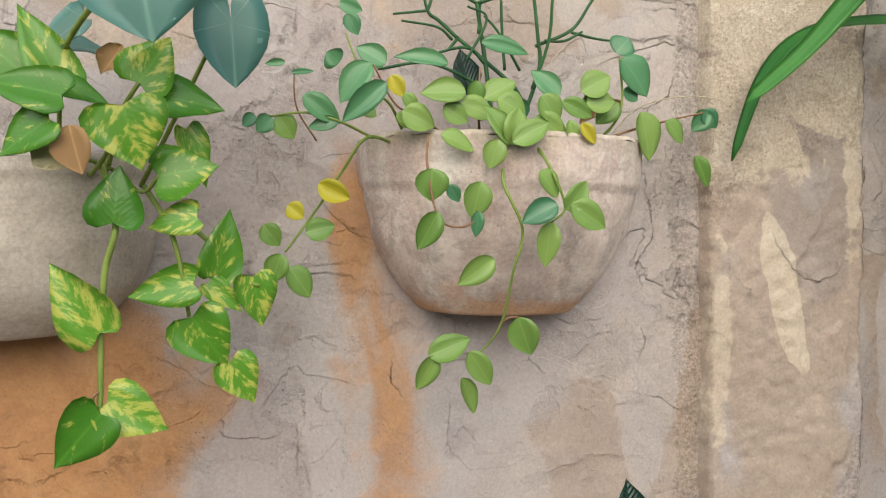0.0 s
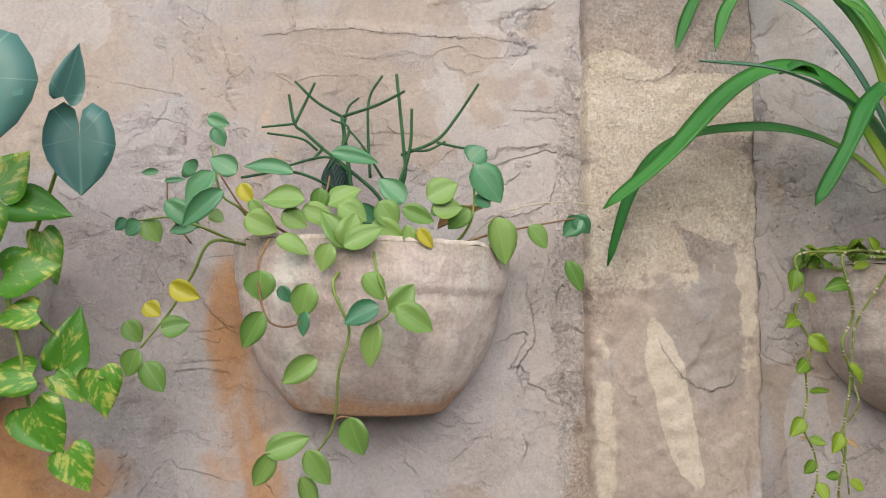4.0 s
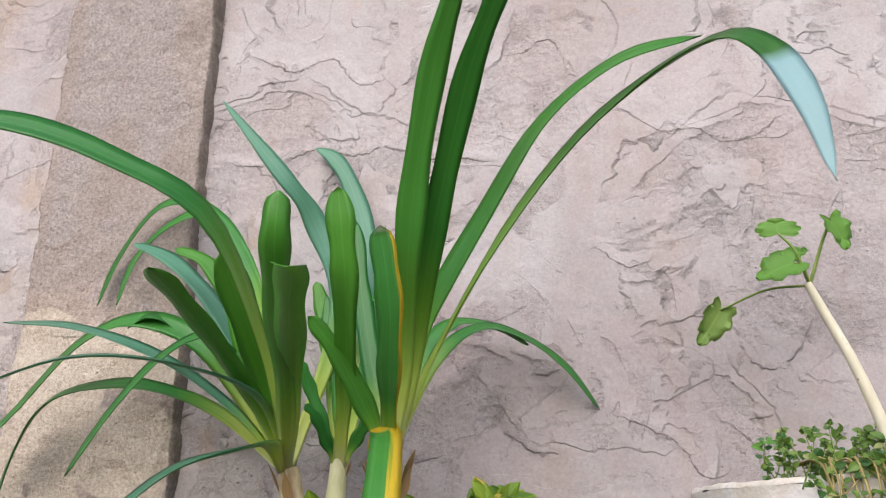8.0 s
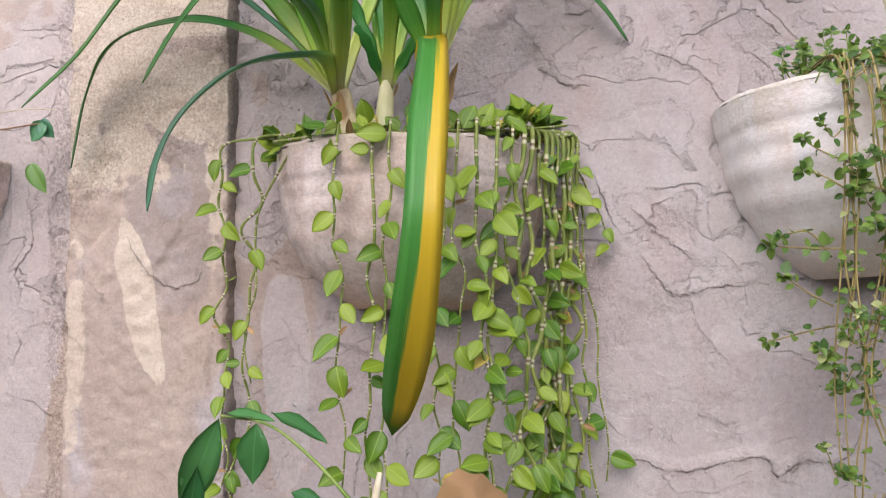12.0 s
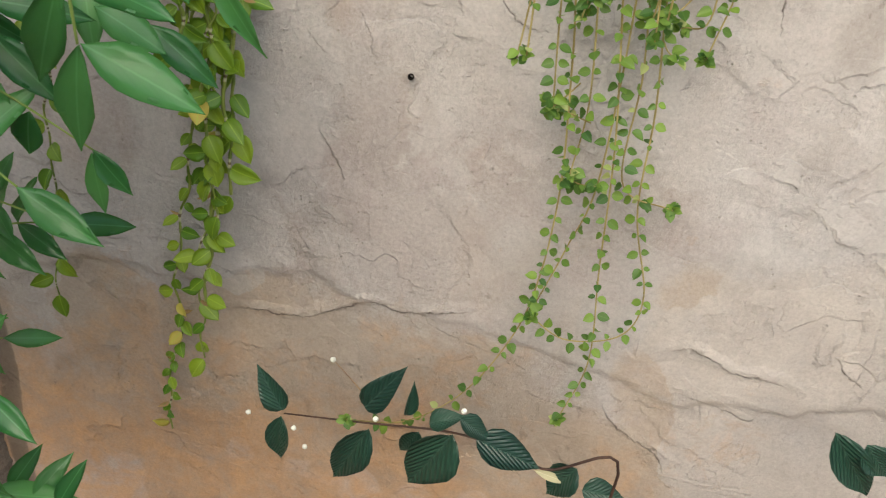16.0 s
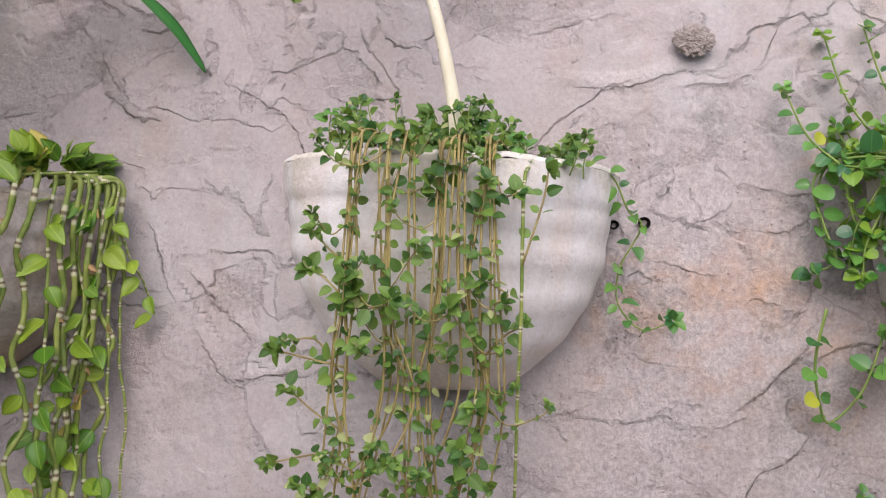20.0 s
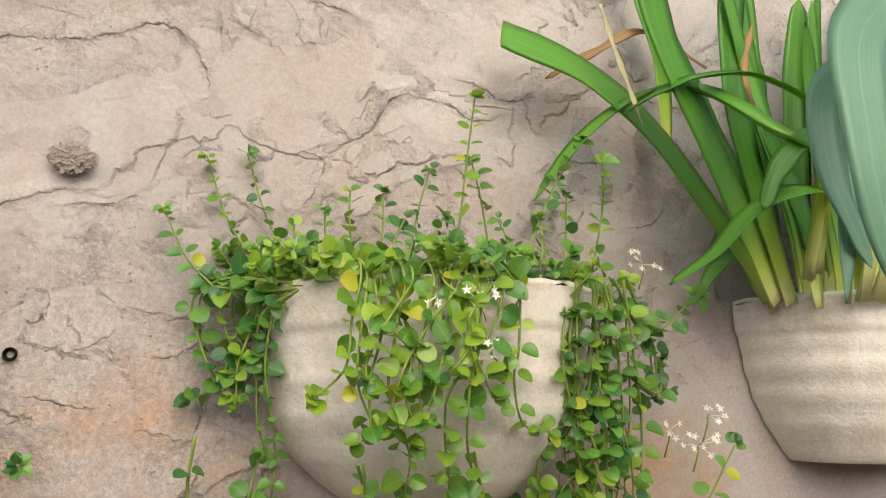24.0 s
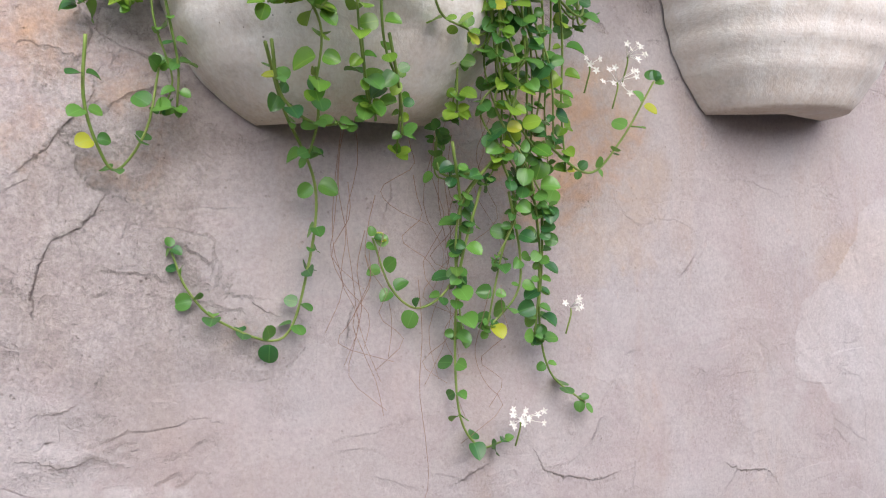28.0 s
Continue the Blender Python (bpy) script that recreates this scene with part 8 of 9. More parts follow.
strap(broad, BROAD, 0.036, (2.651, -0.070, 1.653), (2.659, -0.050, 1.749), (2.660, -0.040, 1.868), (2.680, -0.030, 2.005), face=(0.1, -1, 0.1), fold=0.15, blunt=0.1, seed=6)
strap(broad, BROAD, 0.034, (2.657, -0.120, 1.645), (2.646, -0.130, 1.715), (2.621, -0.130, 1.797), (2.593, -0.130, 1.858), face=(0.1, -1, 0.2), fold=0.15, blunt=0.1, seed=7)
strap(broad, BROAD, 0.030, (2.633, -0.140, 1.671), (2.585, -0.220, 1.778), (2.539, -0.200, 1.822), (2.495, -0.140, 1.885), (2.441, -0.100, 1.885), (2.373, -0.085, 1.833), (2.311, -0.078, 1.756), face=(-0.3, -0.4, 1), fold=0.6, blunt=0.3, seed=8)
strap(broad, BROAD, 0.026, (2.660, -0.120, 1.677), (2.657, -0.160, 1.848), (2.563, -0.170, 1.898), (2.485, -0.160, 1.894), (2.439, -0.150, 1.875), (2.405, -0.120, 1.855), face=(-0.2, -0.5, 1), fold=0.3, blunt=0.3, seed=9)
strap(broad, BROAD, 0.030, (2.680, -0.140, 1.647), (2.635, -0.200, 1.738), (2.560, -0.220, 1.750), (2.509, -0.200, 1.730), (2.478, -0.170, 1.688), (2.440, -0.140, 1.657), face=(-0.3, -0.6, 0.9), fold=0.3, blunt=0.5, seed=10)
strap(broad, BROAD, 0.028, (2.641, -0.140, 1.679), (2.607, -0.200, 1.807), (2.561, -0.220, 1.804), (2.525, -0.220, 1.769), (2.503, -0.220, 1.726), face=(-0.3, -0.8, 0.5), fold=0.3, blunt=0.5, seed=11)
strap(broad, BROAD_PALE, 0.036, (2.685, -0.160, 1.644), (2.632, -0.260, 1.801), (2.534, -0.330, 1.832), (2.444, -0.370, 1.785), (2.433, -0.380, 1.715), (2.451, -0.380, 1.669), (2.477, -0.370, 1.639), face=(-0.1, -1, 0.2), fold=0.15, blunt=0.65, seed=12)
strap(broad, BROAD_PALE, 0.034, (2.687, -0.150, 1.646), (2.659, -0.250, 1.808), (2.541, -0.330, 1.838), (2.477, -0.360, 1.773), (2.457, -0.370, 1.692), (2.442, -0.374, 1.608), face=(0.1, -1, 0.2), fold=0.15, blunt=0.65, seed=13)
strap(broad, BROAD_PALE, 0.058, (2.710, -0.160, 1.645), (2.728, -0.250, 1.836), (2.557, -0.360, 1.889), (2.437, -0.420, 1.815), (2.411, -0.440, 1.724), (2.417, -0.440, 1.660), (2.436, -0.430, 1.606), face=(-0.1, -1, 0.25), fold=0.10, blunt=0.5, seed=14, label="broad pale blue-green leaf bent over the pot")
strap(broad, BROAD, 0.040, (2.765, -0.100, 1.654), (2.822, -0.120, 1.820), (2.864, -0.120, 1.984), (2.925, -0.120, 2.121), face=(-0.3, -1, 0.1), fold=0.15, blunt=0.2, seed=15)
strap(broad, BROAD, 0.036, (2.511, -0.050, 1.831), (2.505, -0.050, 1.969), (2.469, -0.050, 2.095), (2.460, -0.050, 2.191), face=(0.3, -1, 0.1), fold=0.15, blunt=0.2, seed=16)
strap(broad, BROAD, 0.024, (2.634, -0.060, 1.653), (2.612, -0.050, 1.708), (2.573, -0.050, 1.698), (2.543, -0.040, 1.652), face=(-0.3, -0.6, 0.7), fold=0.2, blunt=0.5, seed=17)
strap(broad, STRAW, 0.008, (2.382, -0.120, 1.987), (2.396, -0.120, 1.940), (2.414, -0.120, 1.891), (2.431, -0.120, 1.843), blunt=0.6, seed=40, label="thin white withered leaf tip")
strap(broad, DRY, 0.012, (2.579, -0.050, 1.964), (2.493, -0.040, 2.007), (2.417, -0.040, 1.967), (2.354, -0.030, 1.928), blunt=0.3, seed=41, label="dry orange-brown leaf")
strap(broad, DRY, 0.010, (2.579, -0.140, 1.983), (2.562, -0.140, 1.921), (2.571, -0.140, 1.873), blunt=0.3, seed=42, label="curled dry leaf")
feet = [Vector((2.629, -0.070, 1.649)), Vector((2.836, -0.070, 1.659))]
for k in range(13):
    u = (k + 0.5) / 13
    p = feet[0].lerp(feet[1], u) + Vector((0, -0.028 * ((k * 5) % 3), -0.01))
    lean = (u - 0.45) * 0.22
    strap(broad, BROAD, 0.026 + 0.004 * (k % 3), p, p + Vector((lean * 0.3, 0.0, 0.13)), p + Vector((lean * 0.8, 0.01, 0.26)), p + Vector((lean * 1.5, -0.01, 0.36 + 0.05 * (k % 4))), blunt=0.4, seed=60 + k)


# ---------------------------------------------------------------- fruiting shrub before the wall
shrub = plant("fruiting_shrub", "leafy shrub with glossy compound leaves, green fruit and dark stems", "shrub", (1.02, -0.40, GROUND_Z))
FRUIT = plain_stem("green_fruit_skin", (0.13, 0.25, 0.018), (0.32, 0.34, 0.05), 22, 0.36)


def leaflet(at, tip, width, face=(0, -0.8, 0.6), mat=SHRUB, parent=None):
    return set_leaf(parent or shrub, LANCE, mat, at, tip, width, face, name="leaflet")


def rachis(*pts, r=0.0016):
    return stem(shrub, STEM_GREEN, r, *pts, taper=0.6, name="leaf_stalk")


def pinnate(base, way, length, pairs, leaf_len, face, seed=0):
    """A compound leaf: a drooping stalk with leaflets in pairs and one at its end."""
    r = random.Random(seed)
    way = Vector(way).normalized()
    side = way.cross(Vector(face)).normalized()
    pts = [Vector(base) + way * (length * k / 4) + Vector((0, 0, -0.35 * length * (k / 4) ** 2)) for k in range(5)]
    stalk = stem(shrub, STEM_GREEN, 0.0015, *pts, taper=0.6, name="leaf_stalk")
    line = spline(pts, 20)
    for k in range(pairs):
        p = line[int(6 + 13 * k / pairs)]
        for sgn in (-1, 1):
            out = (side * sgn + way * 0.6 + Vector((0, -0.15, -0.35 + r.uniform(-0.2, 0.2)))).normalized()
            ln = leaf_len * r.uniform(0.8, 1.1)
            leaflet(p, p + out * ln, ln * 0.36, (face[0] + r.uniform(-0.3, 0.3), face[1], face[2]), parent=stalk)
    out = (way + Vector((0, 0, -0.6))).normalized()
    leaflet(line[-1], line[-1] + out * leaf_len, leaf_len * 0.36, face, parent=stalk)


# the large compound leaf that hangs nearest
rachis((1.188, -0.500, 1.124), (1.196, -0.530, 1.081), (1.195, -0.540, 1.051), (1.194, -0.550, 1.018), (1.194, -0.550, 0.997), r=0.0022)
leaflet((1.194, -0.550, 0.997), (1.160, -0.550, 0.894), 0.034, (0.0, -0.8, 0.6))
leaflet((1.192, -0.550, 1.016), (1.097, -0.550, 0.939), 0.030, (0.3, -0.7, 0.7))
leaflet((1.198, -0.550, 1.017), (1.264, -0.550, 0.967), 0.033, (-0.2, -0.7, 0.7))
leaflet((1.192, -0.540, 1.049), (1.093, -0.540, 0.977), 0.035, (0.3, -0.7, 0.7))
leaflet((1.199, -0.540, 1.052), (1.276, -0.540, 1.010), 0.037, (-0.2, -0.7, 0.7))
leaflet((1.193, -0.530, 1.080), (1.096, -0.530, 1.021), 0.032, (0.3, -0.7, 0.7))
leaflet((1.198, -0.530, 1.083), (1.274, -0.530, 1.048), 0.037, (-0.2, -0.7, 0.7))
leaflet((1.191, -0.520, 1.106), (1.113, -0.520, 1.060), 0.029, (0.3, -0.7, 0.7))
leaflet((1.200, -0.520, 1.107), (1.266, -0.520, 1.076), 0.032, (-0.2, -0.7, 0.7))
leaflet((1.192, -0.510, 1.125), (1.122, -0.510, 1.086), 0.025, (0.3, -0.7, 0.7))
leaflet((1.199, -0.510, 1.126), (1.251, -0.510, 1.103), 0.029, (-0.2, -0.7, 0.7))
# beside it
rachis((1.208, -0.380, 1.098), (1.218, -0.390, 1.047), (1.230, -0.400, 1.014), (1.232, -0.400, 0.980))
leaflet((1.234, -0.400, 0.981), (1.315, -0.400, 0.951), 0.032, (-0.2, -0.7, 0.7))
leaflet((1.232, -0.400, 0.979), (1.216, -0.400, 0.896), 0.028, (0.1, -0.9, 0.4))
leaflet((1.226, -0.390, 1.020), (1.294, -0.390, 1.009), 0.029, (-0.1, -0.5, 0.9))
leaflet((1.217, -0.390, 1.014), (1.186, -0.390, 0.938), 0.029, (0.3, -0.8, 0.4))
leaflet((1.209, -0.380, 1.048), (1.176, -0.380, 1.013), 0.031, (0.3, -0.7, 0.5))
leaflet((1.213, -0.380, 1.048), (1.253, -0.380, 1.034), 0.027, (-0.2, -0.7, 0.6))
rachis((1.076, -0.360, 0.942), (1.139, -0.360, 0.918), (1.207, -0.360, 0.884), r=0.0012)
leaflet((1.207, -0.360, 0.884), (1.233, -0.360, 0.848), 0.019, (-0.1, -0.8, 0.5))
leaflet((1.205, -0.360, 0.881), (1.208, -0.360, 0.824), 0.016, (0.2, -0.8, 0.5))
leaflet((1.159, -0.360, 0.906), (1.149, -0.360, 0.866), 0.025, (0.2, -0.8, 0.5))
leaflet((1.139, -0.360, 0.924), (1.127, -0.360, 0.878), 0.024, (0.2, -0.8, 0.5))
# lower clusters
rachis((0.934, -0.420, 0.858), (0.981, -0.420, 0.828), (1.014, -0.420, 0.788))
leaflet((1.013, -0.420, 0.785), (0.941, -0.420, 0.660), 0.038, (0.3, -0.8, 0.5))
leaflet((1.015, -0.420, 0.783), (1.015, -0.420, 0.623), 0.044, (0.0, -0.8, 0.5))
leaflet((1.022, -0.420, 0.791), (1.089, -0.420, 0.719), 0.043, (-0.3, -0.8, 0.5))
leaflet((0.978, -0.420, 0.844), (0.975, -0.420, 0.743), 0.033, (0.1, -0.8, 0.5))
leaflet((0.980, -0.410, 0.863), (1.010, -0.410, 0.806), 0.034, (0.1, -0.8, 0.5))
leaflet((1.059, -0.360, 0.822), (1.049, -0.360, 0.722), 0.032, (0.4, -0.8, 0.3))
leaflet((1.072, -0.360, 0.819), (1.094, -0.360, 0.755), 0.029, (-0.3, -0.8, 0.5))
leaflet((1.011, -0.360, 0.792), (1.062, -0.360, 0.740), 0.036, (-0.3, -0.8, 0.5))
rachis((0.873, -0.420, 0.633), (0.941, -0.420, 0.624), (0.984, -0.420, 0.600), (1.020, -0.420, 0.573))
leaflet((0.933, -0.420, 0.620), (0.896, -0.420, 0.443), 0.046, (0.0, -0.8, 0.5))
leaflet((0.972, -0.420, 0.604), (0.954, -0.420, 0.437), 0.041, (0.1, -0.8, 0.5))
leaflet((1.008, -0.420, 0.583), (1.048, -0.420, 0.471), 0.041, (-0.2, -0.8, 0.5))
leaflet((1.042, -0.420, 0.598), (1.110, -0.420, 0.523), 0.048, (-0.3, -0.8, 0.5))
leaflet((0.975, -0.400, 0.602), (1.069, -0.400, 0.588), 0.047, (-0.1, -0.6, 0.8))
leaflet((0.939, -0.400, 0.631), (1.018, -0.400, 0.610), 0.041, (-0.1, -0.6, 0.8))
leaflet((0.926, -0.400, 0.634), (0.837, -0.400, 0.515), 0.041, (0.3, -0.7, 0.6))
leaflet((0.980, -0.380, 0.597), (1.056, -0.380, 0.648), 0.038, (0.0, -0.6, 0.8))
leaflet((1.033, -0.360, 0.457), (1.138, -0.360, 0.480), 0.030, (0.0, -0.6, 0.8))
# upper side facing the pilaster
rachis((0.999, -0.340, 1.176), (0.955, -0.320, 1.211), (0.897, -0.290, 1.241), (0.835, -0.270, 1.248), r=0.0020)
leaflet((0.833, -0.270, 1.245), (0.788, -0.270, 1.135), 0.039, (0.4, -0.8, 0.3))
leaflet((0.810, -0.270, 1.196), (0.792, -0.270, 1.081), 0.028, (0.6, -0.7, 0.2))
leaflet((0.787, -0.270, 1.106), (0.736, -0.270, 1.052), 0.031, (0.2, -0.8, 0.4))
leaflet((0.845, -0.280, 1.252), (0.898, -0.280, 1.251), 0.018, (0.0, -0.4, 0.9))
leaflet((0.899, -0.290, 1.254), (0.960, -0.290, 1.232), 0.022, (0.0, -0.4, 0.9))
leaflet((0.883, -0.290, 1.243), (0.876, -0.290, 1.179), 0.035, (0.1, -0.9, 0.4))
rachis((0.996, -0.350, 1.170), (0.939, -0.360, 1.162), (0.907, -0.380, 1.133), (0.880, -0.400, 1.078), (0.854, -0.410, 1.004), (0.839, -0.410, 0.936), r=0.0020)
leaflet((0.943, -0.360, 1.164), (0.945, -0.360, 1.081), 0.039, (0.1, -0.9, 0.3))
leaflet((0.895, -0.390, 1.119), (0.929, -0.390, 1.024), 0.045, (-0.1, -0.9, 0.3))
leaflet((0.932, -0.370, 1.166), (0.886, -0.370, 1.112), 0.032, (0.3, -0.8, 0.5))
leaflet((0.891, -0.380, 1.121), (0.847, -0.380, 1.065), 0.034, (0.3, -0.8, 0.5))
leaflet((0.872, -0.400, 1.067), (0.818, -0.400, 1.031), 0.029, (0.3, -0.8, 0.5))
leaflet((0.874, -0.400, 1.062), (0.908, -0.400, 0.995), 0.036, (-0.1, -0.9, 0.4))
leaflet((0.865, -0.410, 1.016), (0.906, -0.410, 0.963), 0.035, (-0.1, -0.9, 0.4))
leaflet((0.854, -0.410, 1.015), (0.807, -0.410, 0.962), 0.035, (0.2, -0.9, 0.4))
leaflet((0.809, -0.400, 1.031), (0.814, -0.400, 0.975), 0.023, (0.4, -0.8, 0.3))
rachis((1.029, -0.350, 1.146), (1.069, -0.330, 1.148), (1.116, -0.310, 1.135), (1.157, -0.300, 1.114))
leaflet((1.106, -0.310, 1.137), (1.114, -0.310, 1.082), 0.026, (0.2, -0.9, 0.4))
leaflet((1.131, -0.280, 1.164), (1.160, -0.280, 1.136), 0.029, (0.0, -0.7, 0.6))
leaflet((1.141, -0.300, 1.123), (1.191, -0.300, 1.141), 0.028, (0.0, -0.6, 0.8))
leaflet((1.157, -0.300, 1.117), (1.154, -0.300, 1.050), 0.035, (0.1, -0.9, 0.3))
leaflet((1.187, -0.290, 1.103), (1.208, -0.290, 1.046), 0.033, (-0.1, -0.9, 0.3))
leaflet((1.211, -0.280, 1.087), (1.241, -0.280, 1.086), 0.021, (0.0, -0.6, 0.8))
leaflet((1.144, -0.290, 1.055), (1.174, -0.290, 1.008), 0.035, (-0.3, -0.9, 0.3))
leaflet((1.234, -0.220, 1.004), (1.280, -0.220, 0.989), 0.018, (0.0, -0.7, 0.6))
leaflet((1.236, -0.220, 1.003), (1.282, -0.220, 0.920), 0.022, (-0.3, -0.8, 0.4))
leaflet((1.215, -0.240, 1.011), (1.229, -0.240, 0.966), 0.025, (0.2, -0.8, 0.4))
rachis((1.048, -0.370, 1.114), (1.091, -0.410, 1.080), (1.117, -0.450, 1.046), (1.132, -0.480, 0.993))
leaflet((1.087, -0.410, 1.093), (1.148, -0.410, 1.085), 0.024, (0.0, -0.6, 0.8))
leaflet((1.054, -0.400, 1.086), (0.964, -0.400, 1.070), 0.023, (0.0, -0.6, 0.8))
leaflet((1.109, -0.440, 1.060), (1.061, -0.440, 0.975), 0.038, (0.3, -0.8, 0.5))
leaflet((1.115, -0.440, 1.065), (1.184, -0.440, 1.030), 0.035, (-0.2, -0.7, 0.7))
leaflet((1.127, -0.460, 1.027), (1.211, -0.460, 0.995), 0.036, (-0.2, -0.7, 0.7))
leaflet((1.122, -0.460, 1.025), (1.084, -0.460, 0.964), 0.034, (0.3, -0.8, 0.5))
leaflet((1.183, -0.300, 0.973), (1.239, -0.300, 0.949), 0.030, (-0.1, -0.6, 0.8))
leaflet((0.948, -0.340, 1.117), (0.987, -0.340, 1.115), 0.017, (0.0, -0.6, 0.8))
leaflet((0.932, -0.330, 1.070), (0.972, -0.330, 1.080), 0.021, (0.0, -0.6, 0.8))
leaflet((0.938, -0.340, 1.186), (0.972, -0.340, 1.176), 0.019, (0.0, -0.6, 0.8))
leaflet((0.538, -0.200, 0.946), (0.519, -0.200, 0.865), 0.041, (0.2, -0.9, 0.3), DARK_LEAF)
leaflet((0.587, -0.200, 0.911), (0.590, -0.200, 0.854), 0.035, (0.1, -0.9, 0.3), DARK_LEAF)
leaflet((0.608, -0.200, 0.907), (0.679, -0.200, 0.877), 0.032, (0.0, -0.7, 0.6), DARK_LEAF)
rachis((0.494, -0.200, 0.962), (0.552, -0.200, 0.939), (0.610, -0.200, 0.907), r=0.0012)
# leaves in the heart of the shrub
for k, (base, way) in enumerate((
    ((0.96, -0.30, 1.05), (0.7, -0.1, 0.2)), ((1.00, -0.30, 1.00), (0.6, -0.2, 0.0)), ((0.94, -0.30, 0.98), (0.5, -0.3, -0.2)), ((1.02, -0.28, 1.07), (0.8, 0.0, 0.0)), ((0.90, -0.30, 0.95), (-0.6, -0.2, 0.2)),
    ((0.86, -0.32, 1.03), (-0.8, -0.1, 0.1)), ((0.93, -0.33, 1.04), (-0.6, -0.3, 0.2)), ((0.84, -0.34, 0.93), (-0.7, -0.3, 0.1)), ((1.08, -0.27, 1.02), (0.7, 0.0, -0.1)), ((0.90, -0.34, 0.88), (0.2, -0.6, 0.1)), ((0.98, -0.34, 0.90), (0.5, -0.5, 0.1)),
    ((0.80, -0.33, 0.87), (-0.5, -0.3, 0.2)),
)):
    pinnate(base, way, 0.13, 2 + k % 2, 0.072, (0.15 * (k % 3 - 1), -0.8, 0.55), 400 + k)
# fuller foliage further down, out of the main stems
for k, (base, way) in enumerate((
    ((0.93, -0.36, 0.90), (-0.7, -0.5, 0.35)), ((0.97, -0.38, 0.82), (0.4, -0.8, 0.3)), ((0.95, -0.38, 0.74), (-0.8, -0.4, 0.2)), ((1.00, -0.38, 0.95), (0.6, 0.2, 0.4)),
    ((0.92, -0.35, 0.66), (-0.6, -0.6, 0.3)), ((0.98, -0.38, 0.60), (0.3, -0.7, 0.3)), ((0.95, -0.36, 0.50), (-0.7, -0.3, 0.3)), ((0.97, -0.36, 0.42), (0.1, -0.8, 0.3)),
    ((0.90, -0.34, 0.98), (-0.8, 0.1, 0.3)), ((1.02, -0.36, 0.88), (0.9, -0.2, 0.2)), ((0.86, -0.33, 0.80), (-0.9, -0.2, 0.1)), ((0.90, -0.34, 0.36), (-0.8, -0.3, 0.2)),
    ((0.96, -0.30, 0.70), (0.5, 0.4, 0.3)), ((0.94, -0.30, 0.88), (0.2, 0.5, 0.4)),
)):
    pinnate(base, way, 0.15, 3, 0.075, (0.1 * (k % 3 - 1), -0.8, 0.6), k)
for k in range(16):
    r = random.Random(900 + k)
    base = (0.96 + r.uniform(-0.05, 0.06), -0.34 + r.uniform(-0.03, 0.05), 0.45 + 0.04 * k)
    an = 2.4 * k
    pinnate(base, (math.cos(an), 0.6 * math.sin(an) - 0.1, 0.35), r.uniform(0.10, 0.17), 3, r.uniform(0.055, 0.075), (0.15 * math.cos(an), -0.8, 0.6), 50 + k)
for k in range(14):
    r = random.Random(1300 + k)
    base = (0.66 + 0.24 * r.random(), -0.26 - 0.16 * r.random(), 0.48 + 0.50 * r.random())
    pinnate(base, (r.uniform(-0.9, 0.9), r.uniform(-0.7, 0.1), r.uniform(-0.1, 0.6)), r.uniform(0.10, 0.16), 3, r.uniform(0.075, 0.095), (r.uniform(-0.3, 0.3), -0.8, 0.6), 90 + k)
stem(shrub, STEM_DARK, 0.0065, (1.02, -0.40, GROUND_Z), (0.98, -0.37, 0.2), (0.926, -0.330, 0.913), (0.937, -0.330, 1.023), (0.947, -0.330, 1.105), (0.960, -0.330, 1.160), taper=0.6, n=40, sides=9)
stem(shrub, STEM_BROWN, 0.0050, (1.02, -0.41, GROUND_Z), (0.97, -0.37, 0.3), (0.925, -0.340, 0.930), (0.988, -0.350, 1.016), (1.015, -0.360, 1.094), (1.024, -0.360, 1.116), taper=0.6, n=40, sides=9, label="brown woody stem")
stem(shrub, STEM_BROWN, 0.0038, (0.925, -0.340, 0.930), (0.969, -0.350, 0.933), (1.006, -0.360, 0.945), taper=0.7, sides=8)
stem(shrub, BARK_PALE, 0.0020, (0.984, -0.370, 1.165), (0.998, -0.380, 1.141), (0.994, -0.390, 1.048), (0.996, -0.390, 1.015), n=20, label="grey dry twig")
stem(shrub, BARK_PALE, 0.0055, (1.027, -0.370, 1.169), (1.027, -0.370, 1.187), (1.029, -0.360, 1.209), taper=0.5, label="pale withered flower stalk")


def lobed_fruit(at, radius, seed):
    """A green capsule of three rounded lobes."""
    s, verts, faces, uvs = Shape(), [], [], []
    rows, cols = 20, 36
    for i in range(rows + 1):
        th = math.pi * i / rows
        for j in range(cols):
            ph = 2 * math.pi * j / cols
            r = radius * (0.94 + 0.26 * abs(math.cos(1.5 * ph + seed)) ** 0.6 * math.sin(th)) * (1 - 0.16 * math.exp(-(th / 0.45) ** 2) - 0.12 * math.exp(-((math.pi - th) / 0.5) ** 2))
            verts.append(Vector(at) + Vector((r * math.sin(th) * math.cos(ph), r * math.sin(th) * math.sin(ph), 1.02 * r * math.cos(th))))
            uvs.append((i / rows, j / cols))
    for i in range(rows):
        for j in range(cols):
            a, b = i * cols + j, i * cols + (j + 1) % cols
            faces.append((a, b, b + cols, a + cols))
    s.add(verts, faces, uvs)
    return grown("fruit", s, FRUIT, shrub, "smooth green lobed fruit")


lobed_fruit((1.030, -0.372, 1.154), 0.0325, 1.05)


